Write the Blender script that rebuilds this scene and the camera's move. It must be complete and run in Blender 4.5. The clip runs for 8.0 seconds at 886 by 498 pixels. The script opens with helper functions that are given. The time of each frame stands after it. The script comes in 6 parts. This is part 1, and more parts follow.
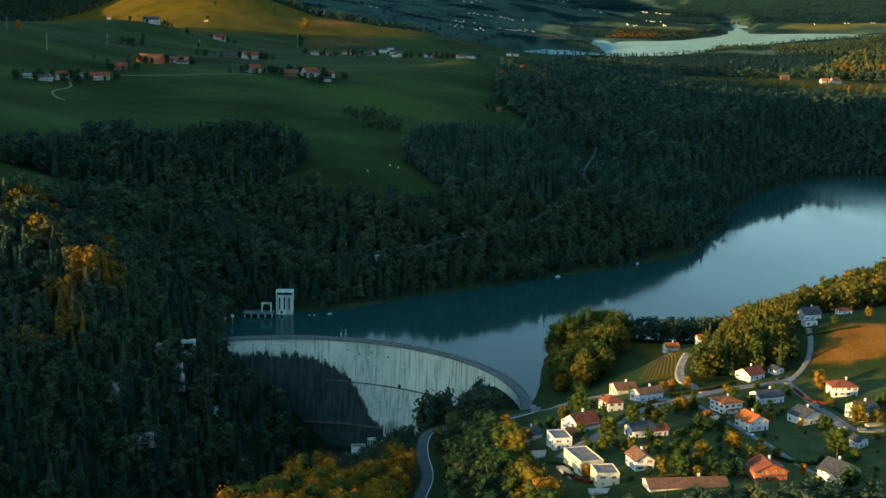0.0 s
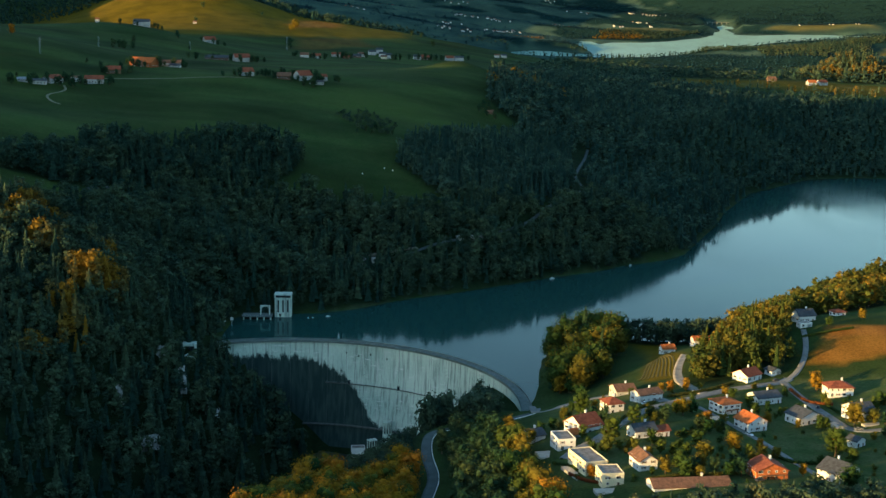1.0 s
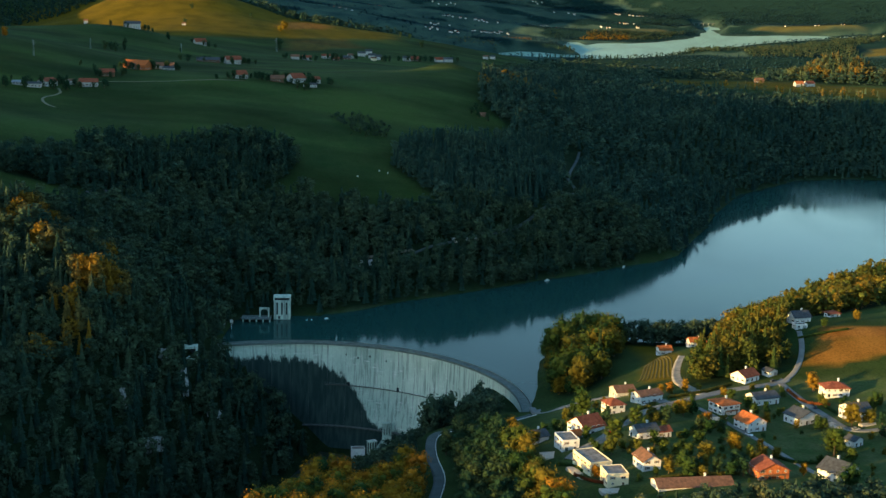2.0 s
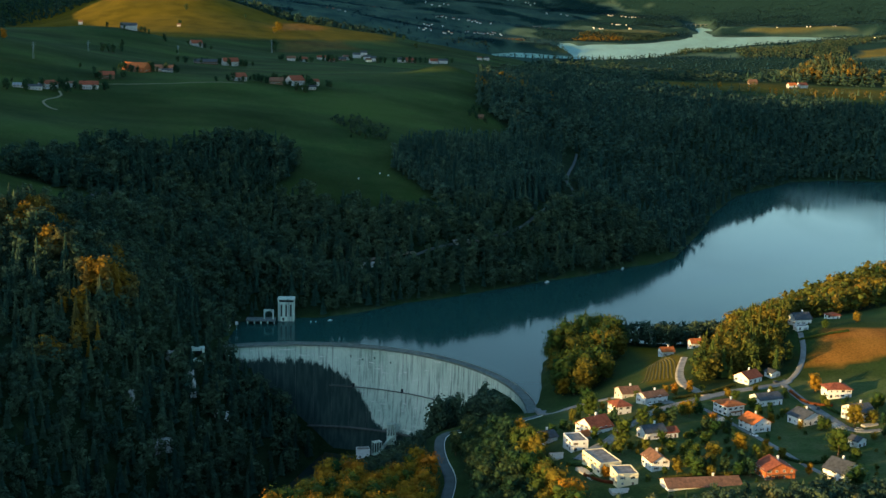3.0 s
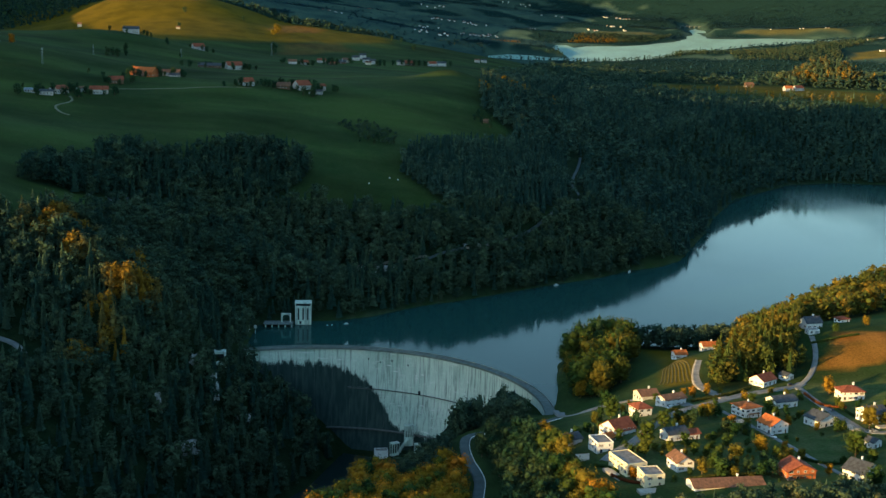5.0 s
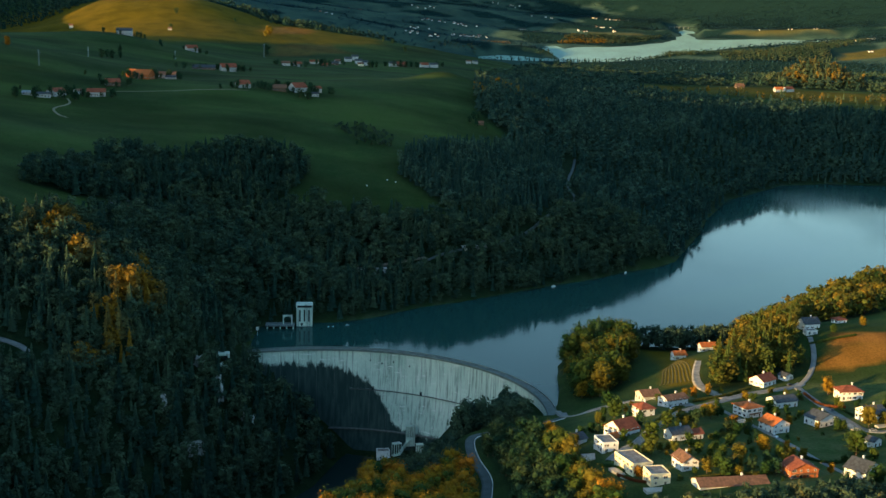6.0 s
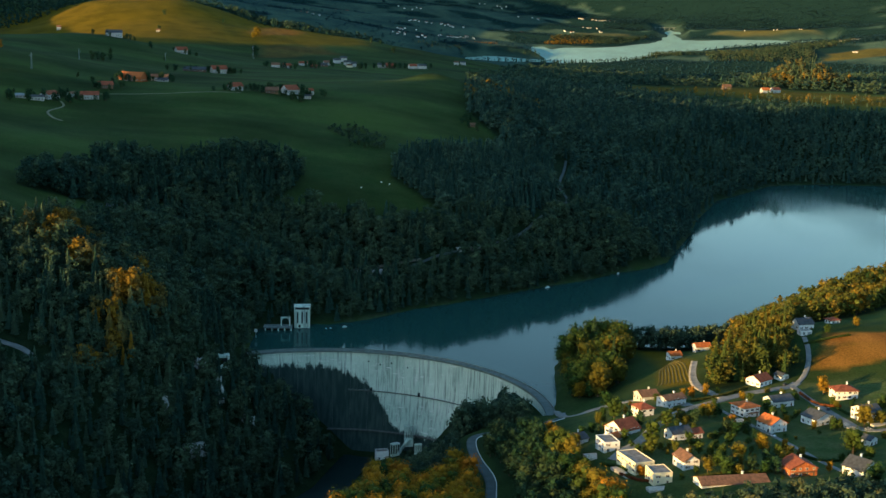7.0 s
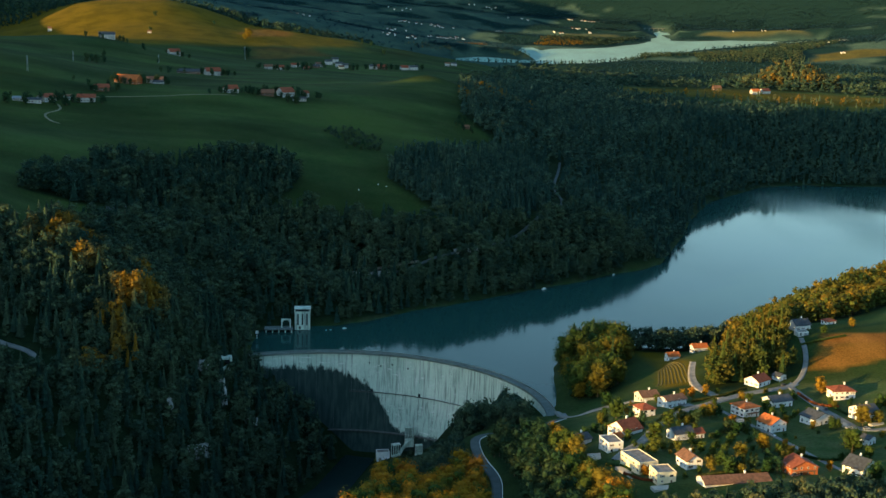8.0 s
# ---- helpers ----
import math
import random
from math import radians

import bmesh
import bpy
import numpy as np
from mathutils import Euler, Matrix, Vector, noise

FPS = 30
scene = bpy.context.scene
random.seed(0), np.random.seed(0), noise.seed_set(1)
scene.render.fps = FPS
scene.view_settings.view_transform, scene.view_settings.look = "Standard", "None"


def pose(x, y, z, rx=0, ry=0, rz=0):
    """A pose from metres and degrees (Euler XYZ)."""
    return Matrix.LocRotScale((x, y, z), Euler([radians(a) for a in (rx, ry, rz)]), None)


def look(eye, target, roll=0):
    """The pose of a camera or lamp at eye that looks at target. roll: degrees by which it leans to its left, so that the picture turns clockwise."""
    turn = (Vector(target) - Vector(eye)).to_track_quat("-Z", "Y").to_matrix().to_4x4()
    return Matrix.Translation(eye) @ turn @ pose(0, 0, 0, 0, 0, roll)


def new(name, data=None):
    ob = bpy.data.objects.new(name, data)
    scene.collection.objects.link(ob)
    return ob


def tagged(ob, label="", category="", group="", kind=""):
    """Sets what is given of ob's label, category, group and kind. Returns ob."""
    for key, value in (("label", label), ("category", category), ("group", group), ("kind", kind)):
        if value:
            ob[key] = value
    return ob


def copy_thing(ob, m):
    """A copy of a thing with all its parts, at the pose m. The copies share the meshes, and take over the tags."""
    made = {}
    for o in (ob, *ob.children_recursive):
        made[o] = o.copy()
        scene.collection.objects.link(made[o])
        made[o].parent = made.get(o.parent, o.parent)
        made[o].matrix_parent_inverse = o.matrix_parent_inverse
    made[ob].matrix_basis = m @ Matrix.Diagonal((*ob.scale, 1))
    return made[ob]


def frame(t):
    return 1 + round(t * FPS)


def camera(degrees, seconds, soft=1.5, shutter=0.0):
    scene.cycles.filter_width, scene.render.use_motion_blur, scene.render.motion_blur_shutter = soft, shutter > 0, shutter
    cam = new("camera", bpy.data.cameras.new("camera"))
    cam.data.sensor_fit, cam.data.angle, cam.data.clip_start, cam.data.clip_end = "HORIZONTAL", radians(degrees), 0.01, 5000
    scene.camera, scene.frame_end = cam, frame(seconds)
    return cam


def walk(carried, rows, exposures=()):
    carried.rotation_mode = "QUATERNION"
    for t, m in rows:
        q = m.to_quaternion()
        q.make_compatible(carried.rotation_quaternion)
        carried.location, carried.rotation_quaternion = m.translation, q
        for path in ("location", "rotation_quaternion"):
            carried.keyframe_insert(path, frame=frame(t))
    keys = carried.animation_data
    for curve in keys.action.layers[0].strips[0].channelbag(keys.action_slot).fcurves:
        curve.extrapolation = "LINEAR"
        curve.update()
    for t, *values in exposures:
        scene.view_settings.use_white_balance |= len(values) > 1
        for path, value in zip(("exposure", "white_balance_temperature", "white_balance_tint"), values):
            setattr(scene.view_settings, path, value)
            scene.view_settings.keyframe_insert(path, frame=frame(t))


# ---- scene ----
EXPOSURE, KELVIN, TINT = 1.88, 5400.0, -4.0
cam = camera(36.88, 8.0)
# seconds, x, y, z, tilt, lean, heading
PATH = [
    (0, 0.00, 0.00, 256.03, 79.416, 1.328, 0.000),
    (0.5, -4.83, -5.21, 258.03, 79.427, 1.312, -0.353),
    (1, -10.32, -10.48, 260.03, 79.437, 1.325, -0.673),
    (1.5, -15.45, -15.35, 262.02, 79.440, 1.319, -1.018),
    (3, -31.50, -30.25, 267.82, 79.444, 1.372, -1.748),
    (3.5, -36.78, -34.97, 269.66, 79.443, 1.387, -1.878),
    (4, -42.39, -39.94, 271.67, 79.438, 1.393, -1.959),
    (4.5, -47.68, -44.62, 273.53, 79.436, 1.407, -2.047),
    (6, -64.16, -59.28, 278.99, 79.439, 1.417, -2.738),
    (6.5, -69.54, -63.80, 280.67, 79.445, 1.404, -3.106),
    (7, -75.03, -68.62, 282.45, 79.448, 1.381, -3.416),
    (7.5, -80.22, -73.26, 284.25, 79.442, 1.380, -3.689),
    (8, -85.87, -78.28, 286.24, 79.453, 1.379, -3.970),
]
walk(cam, [(t, pose(x, y, z, tilt, 0, head) @ pose(0, 0, 0, 0, 0, lean)) for t, x, y, z, tilt, lean, head in PATH],
     [(0.0, EXPOSURE, KELVIN, TINT), (8.0, EXPOSURE, KELVIN, TINT)])

# ---- light ----
SUN_TO = Vector((-0.85, -0.53, 0.0)).normalized()
SUN_ELEVATION = radians(6.5)
world = bpy.data.worlds.new("evening_sky")
scene.world = world
world.use_nodes = True
sky = world.node_tree.nodes.new("ShaderNodeTexSky")
sky.sky_type = "NISHITA"
sky.sun_disc = False
sky.sun_elevation = SUN_ELEVATION
sky.sun_rotation = math.atan2(SUN_TO.x, SUN_TO.y)
sky.altitude = 700
world.node_tree.links.new(sky.outputs[0], world.node_tree.nodes["Background"].inputs[0])
world.node_tree.nodes["Background"].inputs[1].default_value = 0.115
sun_data = bpy.data.lights.new("sun", "SUN")
sun_data.energy, sun_data.angle, sun_data.color = 4.2, radians(0.5), (1.0, 0.54, 0.16)
sun = new("sun", sun_data)
sun.matrix_world = look(SUN_TO * math.cos(SUN_ELEVATION) + Vector((0, 0, math.sin(SUN_ELEVATION))), (0, 0, 0))

# ---- materials ----
def shade(name, colour, rough=0.8, metal=0.0, vary=0.25, size=1.0, bump=0.3, second=None, per_object=0.0, fine=8.0, bump_size=None, spec=0.15):
    """A surface with two scales of colour noise and a fine relief. size: metres of the broad patches."""
    m = bpy.data.materials.new(name)
    m.use_nodes = True
    nt = m.node_tree
    b = nt.nodes["Principled BSDF"]
    b.inputs["Roughness"].default_value, b.inputs["Metallic"].default_value = rough, metal
    b.inputs["Specular IOR Level"].default_value = spec
    co = nt.nodes.new("ShaderNodeTexCoord")
    wide, small = nt.nodes.new("ShaderNodeTexNoise"), nt.nodes.new("ShaderNodeTexNoise")
    for n, s, d in ((wide, 1.0 / size, 3.0), (small, fine / size, 4.0)):
        n.inputs["Scale"].default_value, n.inputs["Detail"].default_value = s, d
        nt.links.new(co.outputs["Object"], n.inputs["Vector"])
    mix = nt.nodes.new("ShaderNodeMixRGB")
    dark = tuple(c * (1 - vary) for c in colour)
    light = second or tuple(min(1, c * (1 + vary)) for c in colour)
    mix.inputs[1].default_value, mix.inputs[2].default_value = (*dark, 1), (*light, 1)
    nt.links.new(spread(nt, wide.outputs[0], 0.32, 0.68), mix.inputs[0])
    grain = nt.nodes.new("ShaderNodeMixRGB")
    grain.blend_type = "MULTIPLY"
    grain.inputs[0].default_value = 1.0
    nt.links.new(mix.outputs[0], grain.inputs[1])
    nt.links.new(spread(nt, small.outputs[0], 0.3, 0.7, 1 - vary, 1 + vary * 0.6), grain.inputs[2])
    out = grain.outputs[0]
    if per_object:
        info = nt.nodes.new("ShaderNodeObjectInfo")
        hue = nt.nodes.new("ShaderNodeHueSaturation")
        nt.links.new(spread(nt, info.outputs["Random"], 0, 1, 1 - per_object, 1 + per_object), hue.inputs["Value"])
        nt.links.new(out, hue.inputs["Color"])
        out = hue.outputs[0]
    nt.links.new(out, b.inputs["Base Color"])
    if bump:
        bn = nt.nodes.new("ShaderNodeBump")
        bn.inputs["Strength"].default_value = bump
        bn.inputs["Distance"].default_value = bump_size or size * 0.05
        nt.links.new(small.outputs[0], bn.inputs["Height"])
        nt.links.new(bn.outputs[0], b.inputs["Normal"])
    return m


def spread(nt, socket, a, b, c=0.0, d=1.0):
    r = nt.nodes.new("ShaderNodeMapRange")
    for k, v in zip((1, 2, 3, 4), (a, b, c, d)):
        r.inputs[k].default_value = v
    nt.links.new(socket, r.inputs[0])
    return r.outputs[0]


def blend(nt, fac, one, two, kind="MIX"):
    n = nt.nodes.new("ShaderNodeMixRGB")
    n.blend_type = kind
    for k, v in ((0, fac), (1, one), (2, two)):
        if isinstance(v, bpy.types.NodeSocket):
            nt.links.new(v, n.inputs[k])
        else:
            n.inputs[k].default_value = v if k == 0 else (*v, 1)
    return n.outputs[0]


def noise_at(nt, scale, detail=4.0, stretch=None, rough=0.5):
    co = nt.nodes.new("ShaderNodeTexCoord")
    n = nt.nodes.new("ShaderNodeTexNoise")
    n.inputs["Scale"].default_value, n.inputs["Detail"].default_value, n.inputs["Roughness"].default_value = scale, detail, rough
    if stretch:
        mp = nt.nodes.new("ShaderNodeMapping")
        mp.inputs["Scale"].default_value = stretch
        nt.links.new(co.outputs["Object"], mp.inputs[0])
        nt.links.new(mp.outputs[0], n.inputs["Vector"])
    else:
        nt.links.new(co.outputs["Object"], n.inputs["Vector"])
    return n.outputs[0]


def mask(nt, name):
    a = nt.nodes.new("ShaderNodeAttribute")
    a.attribute_name = name
    return a.outputs["Fac"]


def land_material():
    m = bpy.data.materials.new("land")
    m.use_nodes = True
    nt = m.node_tree
    b = nt.nodes["Principled BSDF"]
    b.inputs["Roughness"].default_value, b.inputs["Specular IOR Level"].default_value = 1.0, 0.03
    grass = blend(nt, spread(nt, noise_at(nt, 0.006, 5), 0.35, 0.65), (0.019, 0.038, 0.01), (0.032, 0.053, 0.012))
    grass = blend(nt, spread(nt, noise_at(nt, 0.05, 6, None, 0.65), 0.3, 0.7, 0.0, 0.6), grass, (0.042, 0.056, 0.018))
    # broad streaks stand in for grazing light on the rolling meadow
    grass = blend(nt, 1.0, grass, spread(nt, noise_at(nt, 0.012, 3, (0.35, 1, 1), 0.55), 0.3, 0.7, 0.55, 1.45), "MULTIPLY")
    # far grass turns bluish: haze of distance put into its colour
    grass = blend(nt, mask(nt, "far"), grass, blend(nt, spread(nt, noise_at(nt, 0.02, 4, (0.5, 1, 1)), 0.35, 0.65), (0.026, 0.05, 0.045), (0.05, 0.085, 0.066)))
    grass = blend(nt, mask(nt, "lawn"), grass, blend(nt, spread(nt, noise_at(nt, 0.08, 4), 0.35, 0.65), (0.045, 0.075, 0.022), (0.085, 0.1, 0.04)))
    dry = blend(nt, spread(nt, noise_at(nt, 0.02, 4), 0.35, 0.65), (0.072, 0.056, 0.003), (0.112, 0.082, 0.005))
    soil = blend(nt, spread(nt, noise_at(nt, 0.06, 5, (1, 0.25, 1)), 0.35, 0.65), (0.15, 0.065, 0.012), (0.24, 0.11, 0.02))
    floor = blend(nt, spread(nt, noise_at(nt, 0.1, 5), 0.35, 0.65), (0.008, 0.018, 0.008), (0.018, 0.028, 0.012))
    # the far wood floor takes a haze tone as well
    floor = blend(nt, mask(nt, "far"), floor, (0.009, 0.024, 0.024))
    rock = blend(nt, spread(nt, noise_at(nt, 0.3, 6), 0.35, 0.65), (0.2, 0.19, 0.17), (0.36, 0.34, 0.3))
    col = blend(nt, mask(nt, "dry"), grass, dry)
    col = blend(nt, mask(nt, "soil"), col, soil)
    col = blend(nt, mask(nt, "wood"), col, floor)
    col = blend(nt, mask(nt, "stone"), col, rock)
    col = blend(nt, 1.0, col, spread(nt, noise_at(nt, 0.7, 5, None, 0.7), 0.3, 0.7, 0.62, 1.35), "MULTIPLY")
    nt.links.new(col, b.inputs["Base Color"])
    bn = nt.nodes.new("ShaderNodeBump")
    bn.inputs["Strength"].default_value, bn.inputs["Distance"].default_value = 0.5, 0.5
    nt.links.new(noise_at(nt, 0.4, 6, None, 0.6), bn.inputs["Height"])
    nt.links.new(bn.outputs[0], b.inputs["Normal"])
    return m


def water_material():
    m = bpy.data.materials.new("lake_water")
    m.use_nodes = True
    nt = m.node_tree
    b = nt.nodes["Principled BSDF"]
    b.inputs["Base Color"].default_value = (0.017, 0.05, 0.044, 1)
    b.inputs["Roughness"].default_value, b.inputs["IOR"].default_value = 0.06, 1.33
    b.inputs["Specular IOR Level"].default_value = 0.095
    bn = nt.nodes.new("ShaderNodeBump")
    bn.inputs["Strength"].default_value, bn.inputs["Distance"].default_value = 0.2, 0.05
    nt.links.new(noise_at(nt, 0.25, 4, (1, 0.5, 1)), bn.inputs["Height"])
    nt.links.new(bn.outputs[0], b.inputs["Normal"])
    # wind roughens the open water in broad lanes
    nt.links.new(spread(nt, noise_at(nt, 0.006, 3, (1, 0.35, 1)), 0.4, 0.65, 0.05, 0.15), b.inputs["Roughness"])
    return m


def concrete_material():
    m = bpy.data.materials.new("dam_concrete")
    m.use_nodes = True
    nt = m.node_tree
    b = nt.nodes["Principled BSDF"]
    b.inputs["Roughness"].default_value, b.inputs["Specular IOR Level"].default_value = 0.85, 0.25
    col = blend(nt, spread(nt, noise_at(nt, 0.03, 4), 0.35, 0.65), (0.42, 0.52, 0.44), (0.58, 0.66, 0.56))
    streak = noise_at(nt, 0.5, 5, (1, 1, 0.05), 0.65)
    col = blend(nt, spread(nt, streak, 0.48, 0.68, 0, 0.85), col, (0.14, 0.17, 0.15))
    pale = noise_at(nt, 0.35, 4, (1, 1, 0.12), 0.6)
    col = blend(nt, spread(nt, pale, 0.6, 0.7, 0, 0.6), col, (0.66, 0.66, 0.62))
    lime = noise_at(nt, 1.0, 3, (0.12, 0.12, 0.9), 0.5)
    col = blend(nt, spread(nt, lime, 0.63, 0.7, 0, 0.8), col, (0.74, 0.74, 0.7))
    col = blend(nt, 1.0, col, spread(nt, noise_at(nt, 1.5, 5), 0.3, 0.7, 0.85, 1.1), "MULTIPLY")
    # darker area over the foot of the wall, with a ragged edge
    dark_area = mask(nt, "dark_area")
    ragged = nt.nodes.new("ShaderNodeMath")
    nt.links.new(dark_area, ragged.inputs[0])
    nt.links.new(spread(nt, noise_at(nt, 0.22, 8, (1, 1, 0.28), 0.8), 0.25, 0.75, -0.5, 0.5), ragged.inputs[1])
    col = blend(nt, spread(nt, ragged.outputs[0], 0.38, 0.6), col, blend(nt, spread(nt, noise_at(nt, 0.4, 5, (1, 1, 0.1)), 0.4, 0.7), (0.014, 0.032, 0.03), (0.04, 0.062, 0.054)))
    nt.links.new(col, b.inputs["Base Color"])
    bn = nt.nodes.new("ShaderNodeBump")
    bn.inputs["Strength"].default_value, bn.inputs["Distance"].default_value = 0.4, 0.08
    nt.links.new(noise_at(nt, 2.0, 5), bn.inputs["Height"])
    nt.links.new(bn.outputs[0], b.inputs["Normal"])
    return m


LAND, WATER, CONCRETE = land_material(), water_material(), concrete_material()
# pale sky reflection is put into the far water's base colour
FAR_WATER = shade("sky_pale_water", (0.26, 0.42, 0.37), 0.3, size=60, vary=0.15, bump=0.5, bump_size=0.4, spec=1.0)
CREST = shade("crest_concrete", (0.13, 0.155, 0.145), 0.85, size=4, vary=0.2, bump=0.3)
RIVER_WATER = shade("river_water", (0.008, 0.018, 0.018), 0.35, size=8, vary=0.2, bump=0.4, bump_size=0.1, spec=0.12)

# ---- land ----
# heights of the country, fitted to the camera's view or guessed, (x, y, height above the lake)
SPOTS_VILLAGE = [
    (109, 529, 54), (71, 542, 49), (28, 560, 36), (190, 572, 50), (94, 593, 49), (63, 617, 48), (20, 655, 27),
    (152, 657, 45), (237, 690, 49), (222, 702, 45), (-3, 698, 18), (-14, 770, 6), (227, 773, 50), (225, 793, 54),
    (67, 820, 4), (238, 835, 61), (271, 841, 60), (159, 894, 20), (184, 927, 16), (-37, 530, 38), (-25, 614, 24),
    (330, 1060, 30), (150, 960, 10), (205, 985, 6), (100, 930, 9), (88, 885, 9), (250, 960, 26), (500, 800, 85), (600, 1050, 60), (800, 1200, 60), (900, 700, 100), (400, 500, 70), (150, 300, 55),
    (0, 300, 50), (130, 760, 38), (100, 860, 10),
]
SPOTS_WEST = [
    (-277, 890, 45), (-251, 926, 62), (-324, 984, 92), (-312, 1182, 82), (-319, 1327, 112), (-125, 1284, 58),
    (-46, 1265, 52), (-95, 1226, 30), (-78, 1375, 81), (-23, 1423, 88), (72, 1509, 88), (167, 1440, 52),
    (188, 1646, 66), (63, 1719, 117), (-486, 1615, 156), (-247, 1728, 158), (-413, 1842, 166), (7, 1951, 162), (18, 2015, 164), (-60, 2030, 158), (30, 2150, 146),
    # western points of this row lie out of view, set to steer sun and shade
    (-500, 1000, 130), (-650, 720, 96), (-620, 500, 84), (-500, 600, 76), (-440, 770, 52), (-150, 300, 60), (-400, 200, 90), (0, -300, 80),
    (500, 0, 90), (-600, -300, 150), (-250, 1500, 128), (-100, 1600, 122), (-350, 1480, 130), (-900, 1600, 190),
]
SPOTS_FAR = [
    (-521, 2225, 170), (-567, 2579, 201), (-700, 2590, 203), (-560, 2480, 192), (-451, 2623, 173), (-321, 2235, 152), (-300, 2050, 158), (-135, 3077, 138), (-326, 3086, 146), (-850, 3420, 176), (-598, 3300, 190), (151, 2714, 118),
    (795, 2810, 108), (1057, 3557, 90), (-1000, 2600, 196), (300, 2300, 120), (-620, 2950, 172), (-800, 2960, 176),
    (550, 2350, 90), (900, 2300, 66), (1300, 2700, 100), (300, 3300, 104), (600, 3600, 72), 
    (1600, 3500, 100), (-1500, 2000, 220), (-1500, 800, 230), (1700, 1200, 110), (1700, 300, 120), (200, 2000, 118),
    (350, 2600, 112), (-200, 2400, 149), (-120, 2150, 157), (-75, 3300, 142), (120, 3250, 122), (-592, 1868, 198),
    (-878, 3484, 187), (-618, 3579, 231), (-365, 3484, 186), (-943, 3726, 217), (-868, 3742, 249), (-763, 3762, 264), (-594, 3788, 266), (-500, 3780, 243), (-385, 3700, 205),
    (-288, 3700, 193), (-190, 3720, 183), (-67, 3800, 165), (-600, 4200, 235), (-1000, 4200, 270), (-1400, 4200, 300), (-250, 4150, 130), (-1250, 3650, 168), (-1080, 3560, 168), (-1500, 3400, 190), (200, 4200, 100), (1000, 4300, 60),
]
# the open country beyond, down to the far arm of the lake and up to the hills behind it
SPOTS_BEYOND = [
    (-600, 4300, 235), (-1000, 4300, 275), (-1500, 4300, 300), (-900, 5000, 240), (-27, 4250, 140), (207, 3900, 104), (180, 4500, 70), (350, 4300, 62), (700, 4100, 62), (1300, 4300, 66), (-700, 5000, 170), (512, 7096, 74), (442, 8758, 66), (1156, 12077, 64), (203, 9964, 150),
    (-462, 8269, 196), (1582, 14518, 145), (2039, 13152, 84), (2900, 15500, 100), (3483, 19190, 186), (5362, 17604, 225), (4600, 15500, 80), (2043, 5830, 104), (2235, 6745, 126),
    (2537, 7100, 148), (1363, 6103, 66), (1650, 6250, 62), (2000, 6500, 90), (700, 6000, 30), (900, 5200, 34), (1300, 5100, 36), (3300, 12500, 60), (3750, 12900, 104), (4300, 13300, 112), (3450, 13000, 100), (1300, 9300, 30),
    (1900, 10400, 38), (1800, 8000, 20), (2500, 9500, 20), (3000, 11000, 20), (2200, 14500, 60), (0, 22500, 800), (4000, 22500, 800), (8000, 22500, 1000), (-3000, 9000, 420),
    (-3500, 16000, 500), (-6000, 22500, 700), (4500, 9000, 220), (6000, 13000, 330), (3200, 5600, 190), (250, 5500, 40), (-300, 6400, 130), (-900, 14000, 300), (300, 16000, 260),
]
SPOTS = np.array(SPOTS_VILLAGE + SPOTS_WEST + SPOTS_FAR, float)
BEYOND = np.array(SPOTS_BEYOND, float)


def plate(r2):
    return 0.5 * r2 * np.log(r2 + 1.0)


def plate_weights(spots, unit=100.0):
    n = len(spots)
    p = spots[:, :2] / unit
    k = plate(((p[:, None] - p[None]) ** 2).sum(2)) + np.eye(n) * 0.02
    q = np.c_[np.ones(n), p]
    a = np.block([[k, q], [q.T, np.zeros((3, 3))]])
    return np.linalg.solve(a, np.r_[spots[:, 2], 0, 0, 0])


SPOT_WEIGHTS = plate_weights(SPOTS)
BEYOND_WEIGHTS = plate_weights(BEYOND, 1000.0)


def relief(x, y, spots=SPOTS, weights=SPOT_WEIGHTS, unit=100.0):
    p = np.c_[x.ravel(), y.ravel()] / unit
    out = np.empty(len(p))
    for i in range(0, len(p), 20000):
        c = p[i:i + 20000]
        k = plate(((c[:, None] - spots[None, :, :2] / unit) ** 2).sum(2))
        out[i:i + 20000] = k @ weights[:-3] + weights[-3] + c @ weights[-2:]
    return out.reshape(x.shape)


def hash2(i, j):
    n = (i.astype(np.int64) * 374761393 + j.astype(np.int64) * 668265263) & 0x7FFFFFFF
    n = ((n ^ (n >> 13)) * 1274126177) & 0x7FFFFFFF
    return ((n ^ (n >> 16)) & 0xFFFF) / 65535.0


def bumps(x, y, size):
    """Smooth value noise, -1 to 1."""
    u, v = x / size, y / size
    i, j = np.floor(u), np.floor(v)
    f, g = u - i, v - j
    f, g = f * f * (3 - 2 * f), g * g * (3 - 2 * g)
    a = hash2(i, j) * (1 - f) + hash2(i + 1, j) * f
    b = hash2(i, j + 1) * (1 - f) + hash2(i + 1, j + 1) * f
    return (a * (1 - g) + b * g) * 2 - 1


def line_distance(x, y, line, closed=False):
    d = np.full(x.shape, 1e9)
    pts = list(line) + ([line[0]] if closed else [])
    for (ax, ay), (bx, by) in zip(pts, pts[1:]):
        ux, uy = bx - ax, by - ay
        s = np.clip(((x - ax) * ux + (y - ay) * uy) / (ux * ux + uy * uy), 0, 1)
        d = np.minimum(d, np.hypot(x - ax - s * ux, y - ay - s * uy))
    return d


def inside(x, y, ring):
    res = np.zeros(x.shape, bool)
    for (ax, ay), (bx, by) in zip(ring, list(ring[1:]) + [ring[0]]):
        cross = ((ay > y) != (by > y)) & (x < (bx - ax) * (y - ay) / ((by - ay) or 1e-9) + ax)
        res ^= cross
    return res


